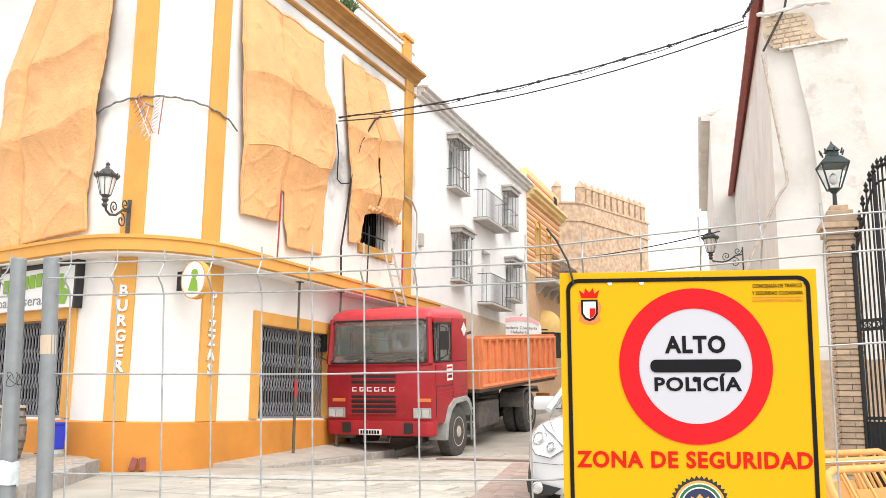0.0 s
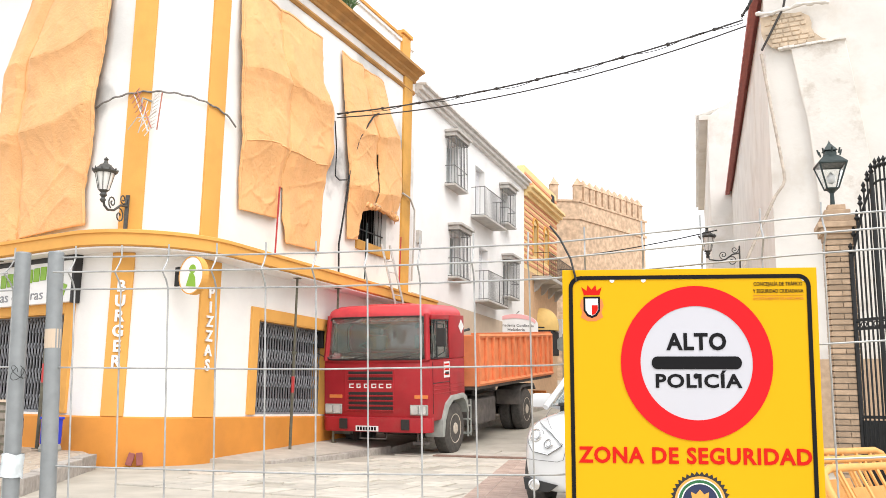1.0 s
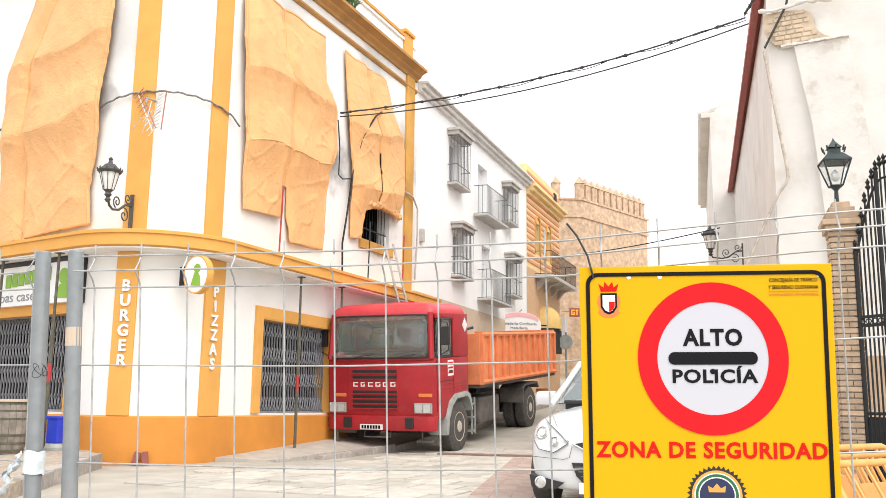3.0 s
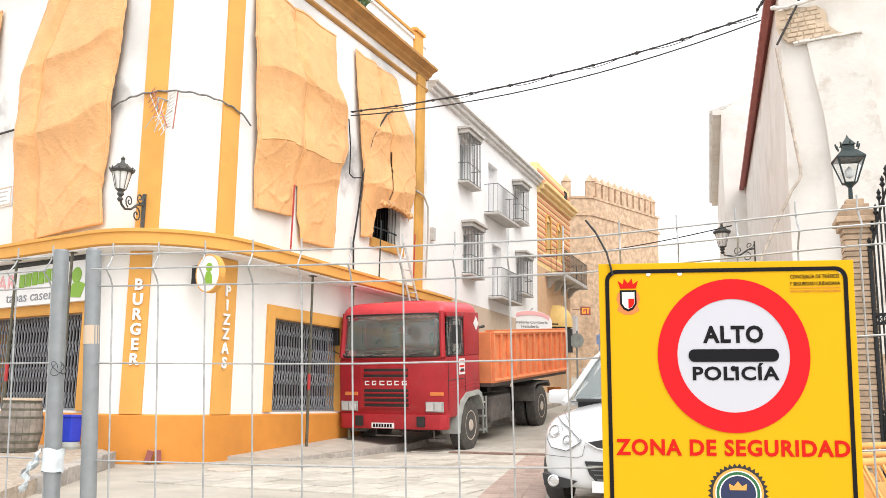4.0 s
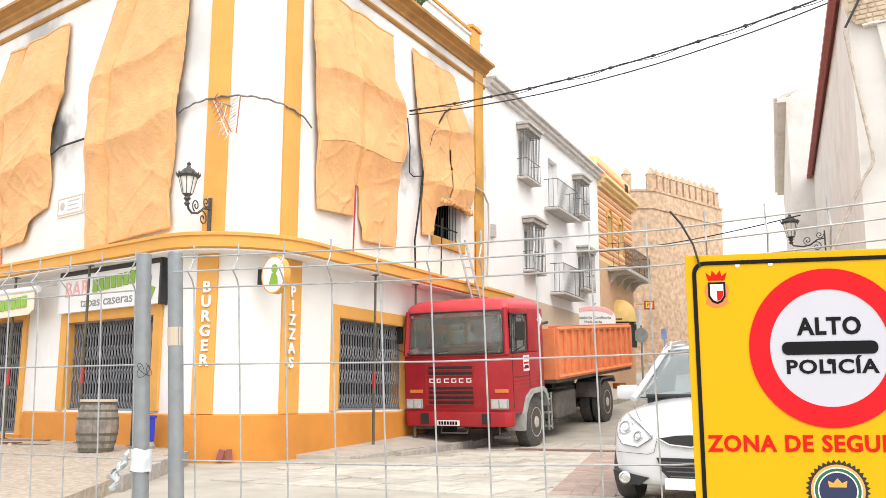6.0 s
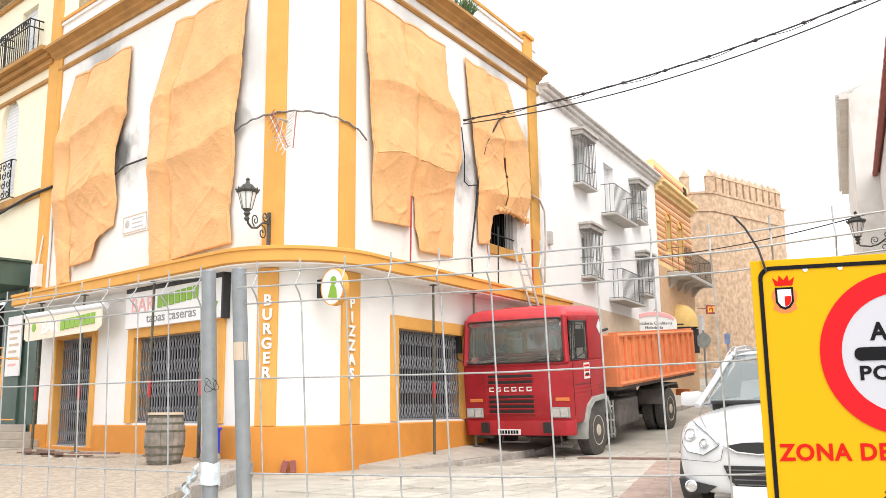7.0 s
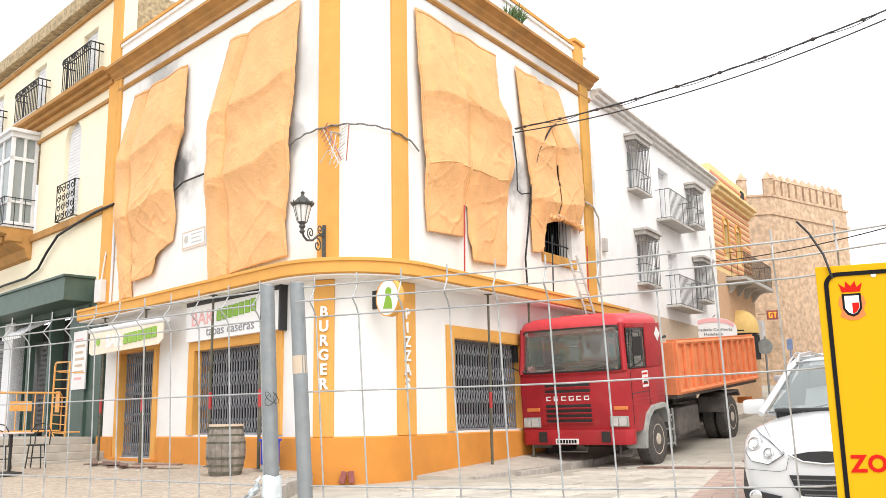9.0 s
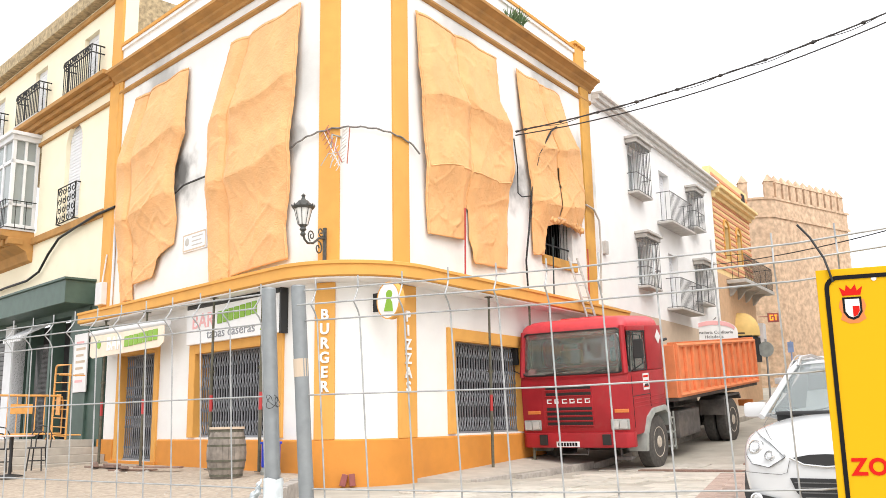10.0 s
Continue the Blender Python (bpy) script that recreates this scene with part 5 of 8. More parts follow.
for sx in (-1, 1):
    bm = B()
    tube(bm, [(sx * (HW - 0.05), -1.34, 2.03), (sx * (HW - 0.1), -1.24, 2.97)], 0.06, 8)
    part("front_pillar", bm, RED, truck, smooth=40)
    bm = B()
    box(bm, min(sx * HW, sx * (HW - 0.08)), max(sx * HW, sx * (HW - 0.08)), -0.28, 0.58, 2.04, 2.96, None, 0.02)
    part("rear_quarter", bm, RED, truck, smooth=40)
    bm = B()
    box(bm, min(sx * HW, sx * (HW - 0.06)), max(sx * HW, sx * (HW - 0.06)), -1.2, -0.28, 2.86, 2.96, None, 0.02)
    part("door_header", bm, RED, truck, smooth=40)
bm = B()
box(bm, -HW + 0.09, HW - 0.09, 0.52, 0.58, 2.04, 2.96)
part("rear_panel", bm, RED, truck)


def screen(x, h, o):
    """A place on the bowed, raked windscreen: across, up, and proud of it."""
    return Vector((x * (1 - 0.035 * h), -1.335 + 0.10 * h - 0.07 * (1 - (x / 1.17) ** 2) - o, 2.04 + h))


def corner_path(x1, h0, h1, r):
    out_ = []
    for cx_, cz_, a in ((x1 - r, h1 - r, 0), (-x1 + r, h1 - r, 90), (-x1 + r, h0 + r, 180), (x1 - r, h0 + r, 270)):
        out_ += [(cx_ + r * math.cos(radians(a + 18 * k)), cz_ + r * math.sin(radians(a + 18 * k))) for k in range(6)]
        if a in (0, 180):
            sg = 1 if a == 0 else -1
            out_ += [(sg * t * (x1 - r), h1 if a == 0 else h0) for t in (0.6, 0.2, -0.2, -0.6)]
    return out_


bm = B()
pane_rows = [[bm.verts.new(screen(-1.17 + 2.34 * k / 12, h, 0)) for k in range(13)] for h in (0.02, 0.3, 0.6, 0.89)]
for a, b in zip(pane_rows, pane_rows[1:]):
    for k in range(12):
        bm.faces.new((a[k], a[k + 1], b[k + 1], b[k]))
sc = part("windscreen", bm, WINDSCREEN, truck, smooth=60)
so = sc.modifiers.new("thickness", "SOLIDIFY")
so.thickness = 0.01
sc.visible_shadow = False
outer, inner = corner_path(1.20, -0.04, 0.93, 0.05), corner_path(1.155, 0.015, 0.885, 0.13)
bm = B()
fa, fb = [bm.verts.new(screen(x, h, 0.012)) for x, h in outer], [bm.verts.new(screen(x, h, 0.02)) for x, h in inner]
for k in range(len(fa)):
    bm.faces.new((fa[k], fa[(k + 1) % len(fa)], fb[(k + 1) % len(fa)], fb[k]))
fr_ = part("windscreen_frame", bm, RED, truck, smooth=50)
fr_.modifiers.new("thickness", "SOLIDIFY").thickness = 0.012
bm = B()
tube(bm, [screen(x, h, 0.022) for x, h in inner], 0.02, 6, closed=True)
part("windscreen_seal", bm, BLACKPL, truck, smooth=60)
for sx in (-1, 1):
    bm = B()
    box(bm, min(sx * (HW - 0.03), sx * (HW - 0.04)), max(sx * (HW - 0.03), sx * (HW - 0.04)), -1.16, -0.3, 2.08, 2.86)
    part("side_window", bm, WINDSCREEN, truck).visible_shadow = False
    bm = B()
    tube(bm, [(sx * (HW - 0.01), -1.2, 2.06), (sx * (HW - 0.01), -0.34, 2.06), (sx * (HW - 0.01), -0.34, 2.84), (sx * (HW - 0.01), -1.08, 2.84)], 0.018, 6, closed=True)
    tube(bm, [(sx * (HW - 0.01), -0.95, 2.06), (sx * (HW - 0.01), -0.92, 2.84)], 0.014, 6)
    part("window_seal", bm, BLACKPL, truck)
    bm = B()
    for q in ([(-1.2, 0.95), (-1.2, 2.0)], [(-0.3, 1.3), (-0.3, 2.0)], [(-1.2, 1.56), (-0.3, 1.56)]):
        tube(bm, [(sx * (HW + 0.001), y, z) for y, z in q], 0.008, 5)
    part("door_seam", bm, BLACKPL, truck)
    bm = B()
    box(bm, min(sx * HW, sx * (HW + 0.02)), max(sx * HW, sx * (HW + 0.02)), -0.55, -0.38, 1.72, 1.77, None, 0.008)
    part("door_handle", bm, BLACKPL, truck)
    bm = B()
    tube(bm, [(sx * (HW - 0.02), -1.15, 2.8), (sx * (HW + 0.25), -1.2, 2.75), (sx * (HW + 0.27), -1.2, 2.2), (sx * (HW - 0.02), -1.15, 2.05)], 0.012, 6)
    box(bm, sx * (HW + 0.2) - 0.1, sx * (HW + 0.2) + 0.1, -1.24, -1.16, 2.3, 2.68, None, 0.02)
    part("mirror", bm, BLACKPL, truck)
bm = B()
box(bm, 1.222, 1.226, -0.62, -0.3, 1.65, 1.98)
part("door_notice", bm, BOARD, truck)
for i in range(3):
    bm = B()
    box(bm, 1.226, 1.229, -0.6, -0.34, 1.7 + i * 0.1, 1.74 + i * 0.1)
    part("text_bar", bm, LETTER_R, truck)
bm = B()
box(bm, -0.11, 0.11, -0.002, 0.002, -0.11, 0.11, pose(1.23, 0.38, 2.72, 0, 0, 90) @ pose(0, 0, 0, 0, 45))
part("hazard_plate", bm, BOARD, truck)
for z in (1.34, 1.42, 1.5):
    for sx in (-1, 1):
        bm = B()
        tube(bm, [(sx * (HW - 0.002), -1.18, z), (sx * (HW - 0.002), 0.5, z)], 0.012, 6)
        part("side_rib", bm, RED, truck, smooth=60)
# front: grille, lettering shapes, lamps, bumper, number plate
bm = B()
box(bm, -0.72, 0.42, -1.375, -1.35, 0.98, 1.86, None, 0.01)
part("grille_panel", bm, RED, truck)
for z in (1.78, 1.66, 1.36, 1.26, 1.16, 1.06):
    bm = B()
    box(bm, -0.62, 0.4, -1.382, -1.37, z - 0.035, z + 0.03)
    part("grille_slot", bm, BLACKPL, truck)
    bm = B()
    box(bm, -0.64, 0.42, -1.41, -1.375, z - 0.05, z - 0.03, None, 0.006)
    part("grille_slat", bm, RED, truck)
for i, w in enumerate((0.10, 0.09, 0.11, 0.11, 0.10, 0.11)):
    bm = B()
    x = -0.6 + i * 0.172
    box(bm, x, x + w, -1.388, -1.376, 1.47, 1.49)
    box(bm, x, x + w, -1.388, -1.376, 1.54, 1.56)
    box(bm, x, x + 0.02, -1.387, -1.376, 1.47, 1.56)
    if i % 2:
        box(bm, x + w - 0.02, x + w, -1.387, -1.376, 1.47, 1.52)
    part("badge_shape", bm, BOARD, truck)
for sx in (-1, 1):
    c = sx * 0.98
    bm = B()
    box(bm, c - 0.2, c + 0.2, -1.385, -1.35, 0.93, 1.14, None, 0.02)
    part("headlamp_case", bm, GREYPL, truck)
    for dx in (-0.09, 0.09):
        bm = B()
        box(bm, c + dx - 0.08, c + dx + 0.08, -1.40, -1.384, 0.95, 1.12, None, 0.012)
        lamp = part("headlamp", bm, CHROME, truck)
        bm = B()
        box(bm, c + dx - 0.078, c + dx + 0.078, -1.412, -1.401, 0.952, 1.118, None, 0.005)
        lens = part("lens", bm, LENS, lamp)
    bm = B()
    box(bm, c - 0.1, c + 0.2, -1.375, -1.35, 1.26, 1.33, None, 0.01)
    part("indicator", bm, AMBER, truck)
    bm = B()
    box(bm, c * 0.72 - 0.09, c * 0.72 + 0.09, -1.475, -1.43, 0.64, 0.85, None, 0.012)
    part("bumper_step", bm, BLACKPL, truck)
bm = B()
prism(bm, [(-HW - 0.02, 0.0), (-HW - 0.02, -0.12), (-HW + 0.1, -0.24), (HW - 0.1, -0.24), (HW + 0.02, -0.12), (HW + 0.02, 0.0)], 0.585, 0.88, Matrix(((1, 0, 0, 0), (0, 0, 1, -1.2), (0, 1, 0, 0), (0, 0, 0, 1))), 0.02)
part("bumper", bm, RED, truck, smooth=40)
bm = B()
box(bm, -0.42, 0.1, -1.455, -1.442, 0.60, 0.71, None, 0.004)
plate = part("number_plate", bm, BOARD, truck)
bm = B()
for i in range(7):
    box(bm, -0.38 + i * 0.064, -0.38 + i * 0.064 + 0.045, -1.46, -1.4555, 0.62, 0.69)
part("plate_bar", bm, LETTER_K, plate)
bm = B()
tube(bm, [(-0.35, -1.35, 0.58), (-0.35, -1.4, 0.45), (0.25, -1.4, 0.45), (0.25, -1.35, 0.58)], 0.015, 6)
part("tow_bar", bm, CHASSIS, truck)
bm = B()
box(bm, 0.8, 1.12, -1.3, -1.15, 0.34, 0.39)
tube(bm, [(0.9, -1.25, 0.36), (0.9, -1.25, 0.6)], 0.02, 6)
part("cab_step", bm, CHASSIS, truck)
for sx in (-0.6, 0.35):
    bm = B()
    tube(bm, [(sx, -1.435, 2.05), (sx + 0.25, -1.435, 2.10), (sx + 0.5, -1.42, 2.13)], 0.012, 5)
    part("wiper", bm, BLACKPL, truck)
for x in (-0.55, 0.0, 0.55):
    bm = B()
    box(bm, x - 0.06, x + 0.06, -1.1, -1.0, 3.09, 3.15, None, 0.015)
    part("roof_marker", bm, REDTOP, truck)
bm = B()
box(bm, -0.5, 0.5, -0.7, 0.0, 3.16, 3.22, None, 0.02)
part("roof_hatch", bm, REDTOP, truck)
# inside the cab
bm = B()
box(bm, -1.1, 1.1, -1.2, -0.75, 1.95, 2.15, None, 0.04)
part("dashboard", bm, CHASSIS, truck)
for x in (-0.6, 0.6):
    bm = B()
    box(bm, x - 0.25, x + 0.25, -0.2, 0.0, 1.8, 2.55, None, 0.06)
    box(bm, x - 0.16, x + 0.16, -0.17, -0.05, 2.56, 2.75, None, 0.04)
    part("seat", bm, BLACKPL, truck)
bm = B()
tube(bm, [(-0.6 + 0.22 * math.cos(k * math.tau / 16), -0.62 + 0.08 * math.sin(k * math.tau / 16), 2.2 + 0.2 * math.sin(k * math.tau / 16)) for k in range(16)], 0.018, 6, closed=True)
part("steering_wheel", bm, BLACKPL, truck)
# front mudguards and steps
for sx in (-1, 1):
    bm = B()
    pts = [(-0.84, 0.45), (-0.79, 0.8), (-0.58, 1.12), (-0.27, 1.26), (0.38, 1.28), (0.56, 1.2), (0.70, 0.85), (0.64, 0.83), (0.5, 1.1), (0.36, 1.19), (-0.23, 1.17), (-0.48, 1.04), (-0.67, 0.78), (-0.72, 0.45)]
    x0, x1 = (HW - 0.34, HW + 0.05) if sx > 0 else (-HW - 0.05, -HW + 0.34)
    prism(bm, pts, -x1, -x0, pose(0, 0, 0, 0, 0, 90), 0.012)
    part("mudguard", bm, GREYPL, truck, smooth=40)


def wheel(x, y, r, w, dish):
    """A tyre with tread shoulders, and a rim with a dished face and nuts; dish > 0 faces +x."""
    m = pose(x, y, r + 0.0, 0, 90 if dish > 0 else -90, 0)
    bm = B()
    turned(bm, [(r * 0.55, -w / 2), (r * 0.9, -w / 2), (r * 0.985, -w * 0.4), (r, -w * 0.3), (r, w * 0.3), (r * 0.985, w * 0.4), (r * 0.9, w / 2), (r * 0.55, w / 2)], m, 32)
    wh = part("wheel", bm, RUBBER, truck, "dusty truck wheel", smooth=35)
    bm = B()
    turned(bm, [(r * 0.57, w * 0.46), (r * 0.56, w * 0.52), (r * 0.5, w * 0.48), (r * 0.46, w * 0.3 if abs(dish) < 1.5 else w * 0.0), (r * 0.25, w * 0.42 if abs(dish) < 1.5 else w * 0.05), (r * 0.2, w * 0.55), (r * 0.12, w * 0.56), (0, w * 0.56)], m, 24)
    part("rim", bm, RIMDUST, wh, smooth=35)
    bm = B()
    for k in range(10):
        a = k * math.tau / 10
        turned(bm, [(0.018, 0), (0.018, 0.03), (0, 0.032)], m @ pose(r * 0.33 * math.cos(a), r * 0.33 * math.sin(a), w * 0.37), 6)
    part("nuts", bm, CHROME, wh)
    # Black discs on the rim paint the shade inside its hand holes.
    bm = B()
    for k in range(8):
        a = k * math.tau / 8 + 0.2
        turned(bm, [(0.035, 0), (0.035, 0.012), (0, 0.013)], m @ pose(r * 0.42 * math.cos(a), r * 0.42 * math.sin(a), w * 0.36), 8)
    part("hand_holes", bm, BLACKPL, wh)


for sx in (-1, 1):
    wheel(sx * 1.06, 0.0, 0.55, 0.3, sx)
    wheel(sx * 0.74, 5.1, 0.55, 0.28, sx)
    wheel(sx * 1.07, 5.1, 0.55, 0.28, sx)
# chassis, tank, ladder, rear mudguards
for sx in (-0.45, 0.45):
    bm = B()
    box(bm, sx - 0.05, sx + 0.05, -1.1, 7.2, 0.78, 1.05)
    part("chassis_rail", bm, CHASSIS, truck)
for y in (0.0, 5.1):
    bm = B()
    tube(bm, [(-1.0, y, 0.5), (1.0, y, 0.5)], 0.09, 8)
    box(bm, -0.4, 0.4, y - 0.25, y + 0.25, 0.4, 0.8, None, 0.05)
    part("axle", bm, CHASSIS, truck)
bm = B()
box(bm, 0.55, 1.12, 1.5, 2.9, 0.45, 1.05, None, 0.06)
part("fuel_tank", bm, CHASSIS, truck)
bm = B()
box(bm, -1.12, -0.55, 1.2, 3.2, 0.5, 1.05, None, 0.05)
box(bm, -0.5, 0.5, 0.5, 1.3, 0.6, 1.3, None, 0.05)
part("battery_box", bm, CHASSIS, truck)
for q in range(3):
    bm = B()
    box(bm, 0.95, 1.22, 0.75, 0.95, 0.35 + 0.3 * q, 0.38 + 0.3 * q)
    box(bm, 1.19, 1.22, 0.74, 0.77, 0.3, 1.1) if q == 0 else None
    box(bm, 1.19, 1.22, 0.93, 0.96, 0.3, 1.1) if q == 0 else None
    part("step", bm, GREYPL, truck)
for sx in (-1, 1):
    bm = B()
    x0, x1 = (0.6, 1.24) if sx > 0 else (-1.24, -0.6)
    prism(bm, [(4.40, 0.72), (4.43, 1.1), (4.65, 1.2), (5.7, 1.2), (5.85, 1.05), (5.8, 1.03), (5.65, 1.15), (4.68, 1.15), (4.49, 1.07), (4.45, 0.72)], -x1, -x0, pose(0, 0, 0, 0, 0, 90))
    part("mudguard", bm, CHASSIS, truck)
    bm = B()
    box(bm, sx * 1.0 - 0.2, sx * 1.0 + 0.2, 7.0, 7.05, 0.75, 0.92, None, 0.01)
    part("tail_lamp", bm, AMBER, truck)
# the tipping body
BH0, BH1, BY0, BY1, BW = 1.36, 2.5, 1.3, 7.45, 1.24
for sx in (-1, 1):
    bm = B()
    x0, x1 = (BW - 0.04, BW) if sx > 0 else (-BW, -BW + 0.04)
    box(bm, x0, x1, BY0, BY1, BH0, BH1)
    part("side_panel", bm, ORANGE, truck)
    bm = B()
    tube(bm, [(sx * (BW + 0.02), BY0, BH1), (sx * (BW + 0.02), BY1, BH1)], 0.055, 6)
    tube(bm, [(sx * (BW + 0.02), BY0, BH0 + 0.05), (sx * (BW + 0.02), BY1, BH0 + 0.05)], 0.06, 6)
    part("body_rail", bm, ORANGE, truck)
    for i in range(13):
        y = BY0 + 0.05 + (BY1 - BY0 - 0.1) * i / 12
        bm = B()
        xa, xb = (BW, BW + 0.07) if sx > 0 else (-BW - 0.07, -BW)
        box(bm, xa, xb, y - 0.045, y + 0.045, BH0 + 0.05, BH1, None, 0.012)
        part("rib", bm, ORANGE, truck)
bm = B()
box(bm, -BW, BW, BY0 - 0.05, BY0, BH0, BH1 + 0.02, None, 0.01)
part("front_panel", bm, ORANGE, truck)
bm = B()
box(bm, -BW, BW, BY1, BY1 + 0.06, BH0, BH1 + 0.1, None, 0.01)
part("tailgate", bm, ORANGE, truck)
bm = B()
box(bm, -BW, BW, BY0, BY1, BH0 - 0.08, BH0, None)
part("body_floor", bm, CHASSIS, truck)
for y in (1.6, 3.0, 6.6):
    bm = B()
    box(bm, -0.5, 0.5, y - 0.08, y + 0.08, 1.05, BH0 - 0.08)
    part("body_bearer", bm, CHASSIS, truck)
bm = B()
tube(bm, [(1.05, 0.75, 2.3), (1.1, 0.8, 2.62), (1.2, 0.95, 2.66)], 0.035, 6)
tube(bm, [(0.9, 0.62, 1.05), (0.95, 0.7, 2.4)], 0.05, 8)
part("air_intake", bm, BLACKPL, truck)

# ---- the white car ----


def lofted_car(name, label, m, paint):
    """A compact off-road car: lower body and glasshouse lofted from cross-sections along its length (y to the rear)."""
    car = thing(name, label, "car", m)
    # stations: y, half width at sill, at shoulder, z sill, z shoulder, z centre
    st = [(0.0, 0.56, 0.62, 0.26, 0.62, 0.67), (0.06, 0.72, 0.75, 0.20, 0.72, 0.80), (0.25, 0.80, 0.83, 0.22, 0.84, 0.93), (0.55, 0.88, 0.88, 0.22, 0.92, 1.02), (1.0, 0.90, 0.90, 0.22, 0.96, 1.08),
          (1.35, 0.90, 0.90, 0.22, 0.99, 1.11), (2.2, 0.91, 0.91, 0.22, 1.02, 1.12), (3.3, 0.91, 0.90, 0.22, 1.06, 1.14), (4.1, 0.89, 0.87, 0.28, 1.08, 1.15), (4.38, 0.8, 0.78, 0.35, 1.05, 1.1)]
    bm = B()
    rows = []
    for y, ws, wh_, z0, z1, zc in st:
        pts = [(-ws * 0.95, z0), (-ws, z0 + 0.1), (-wh_ - 0.015, (z0 + z1) / 2 + 0.05), (-wh_, z1 - 0.05), (-wh_ + 0.06, z1), (-wh_ * 0.55, zc - 0.015), (0, zc), (wh_ * 0.55, zc - 0.015), (wh_ - 0.06, z1), (wh_, z1 - 0.05), (wh_ + 0.015, (z0 + z1) / 2 + 0.05), (ws, z0 + 0.1), (ws * 0.95, z0)]
        rows.append([bm.verts.new((x, y, z)) for x, z in pts])
    for r0, r1 in zip(rows, rows[1:]):
        for i in range(len(r0)):
            bm.faces.new((r0[i], r0[(i + 1) % len(r0)], r1[(i + 1) % len(r0)], r1[i]))
    bm.faces.new(rows[0][::-1])
    bm.faces.new(rows[-1])
    body = part("body", bm, paint, car, smooth=50)
    sub = body.modifiers.new("round", "SUBSURF")
    sub.levels = sub.render_levels = 2
    gh = [(1.2, 0.80, 1.08), (1.75, 0.68, 1.50), (2.05, 0.65, 1.63), (2.7, 0.65, 1.69), (3.5, 0.64, 1.66), (3.95, 0.65, 1.56), (4.25, 0.72, 1.12)]
    bm = B()
    a = [(bm.verts.new((-0.82 if 0 < i < 6 else -w, y, 1.07)), bm.verts.new((-w, y, z)), bm.verts.new((0, y - 0.03 if i < 3 else y, z + 0.03)), bm.verts.new((w, y, z)), bm.verts.new((0.82 if 0 < i < 6 else w, y, 1.07))) for i, (y, w, z) in enumerate(gh)]
    for r0, r1 in zip(a, a[1:]):
        for i in range(4):
            bm.faces.new((r0[i], r0[i + 1], r1[i + 1], r1[i]))
    part("glasshouse", bm, WINDSCREEN_DARK, car, smooth=40)
    bm = B()
    rr = [[bm.verts.new((x * w, y, z + 0.012 + dz)) for x, dz in ((-1.02, -0.02), (-0.9, 0.015), (0, 0.035), (0.9, 0.015), (1.02, -0.02))] for y, w, z in gh[2:6]]
    for r0, r1 in zip(rr, rr[1:]):
        for i in range(4):
            bm.faces.new((r0[i], r0[i + 1], r1[i + 1], r1[i]))
    rf = part("roof", bm, paint, car, smooth=60)
    so_ = rf.modifiers.new("thickness", "SOLIDIFY")
    so_.thickness = 0.02
    for sx in (-1, 1):
        bm = B()
        tube(bm, [(sx * 0.86, 1.10, 1.06), (sx * 0.76, 1.48, 1.33), (sx * 0.685, 1.83, 1.57), (sx * 0.66, 2.1, 1.66)], 0.035, 8)
        part("windscreen_pillar", bm, paint, car, smooth=60)
        bm = B()
        for y in (2.3, 3.3):
            tube(bm, [(sx * 0.81, y, 1.07), (sx * 0.655, y + 0.05, 1.65)], 0.03, 6)
        part("door_pillar", bm, BLACKPL, car)
        bm = B()
        tube(bm, [(sx * 0.63, 1.95, 1.62), (sx * 0.64, 2.12, 1.72), (sx * 0.64, 2.7, 1.775), (sx * 0.63, 3.4, 1.745), (sx * 0.62, 3.7, 1.63)], 0.022, 8)
        part("roof_rail", bm, CHROME, car, smooth=60)
        bm = B()
        box(bm, sx * 1.02 - 0.13, sx * 1.02 + 0.13, 1.42, 1.56, 1.05, 1.22, None, 0.05)
        tube(bm, [(sx * 0.8, 1.55, 1.05), (sx * 0.95, 1.5, 1.09)], 0.03, 6)
        part("wing_mirror", bm, paint, car, smooth=50)
        rim_ = [Vector((sx * x, y, z)) for x, y, z in ((-0.76, 0.52, 0.92), (-0.775, 0.31, 0.845), (-0.755, 0.10, 0.70), (-0.69, 0.02, 0.625), (-0.52, -0.02, 0.595), (-0.37, -0.005, 0.69), (-0.52, 0.105, 0.815), (-0.63, 0.22, 0.875))]
        mid_ = Vector((sx * -0.645, 0.09, 0.775))
        bm = B()
        ring_ = [bm.verts.new(v) for v in rim_]
        deep = [bm.verts.new(v.lerp(mid_, 0.12) + Vector((sx * 0.02, 0.05, -0.02))) for v in rim_]
        hub_ = bm.verts.new(mid_ + Vector((sx * 0.02, 0.05, -0.02)))
        for k in range(8):
            bm.faces.new((ring_[k], ring_[(k + 1) % 8], deep[(k + 1) % 8], deep[k]))
            bm.faces.new((deep[k], deep[(k + 1) % 8], hub_))
        hl = part("headlight", bm, LAMPBOWL, car, "swept-back clear headlight", smooth=30)
        bm = B()
        tube(bm, rim_, 0.003, 6, closed=True)
        part("headlight_edge", bm, BLACKPL, hl)
        for c_, r in ((mid_ + Vector((sx * -0.02, 0.02, 0.005)), 0.075), (Vector((sx * -0.52, 0.03, 0.70)), 0.05)):
            aim = Vector((sx * -0.25, -0.9, 0.35)).to_track_quat("Z", "Y").to_matrix().to_4x4()
            bm = B()
            turned(bm, [(r, -0.03), (r, 0.012), (r * 0.85, 0.02), (r * 0.8, 0.0), (r * 0.55, -0.005), (r * 0.5, 0.015), (0, 0.025)], Matrix.Translation(c_) @ aim, 20)
            part("reflector", bm, CHROME, hl, smooth=40)
        bm = B()
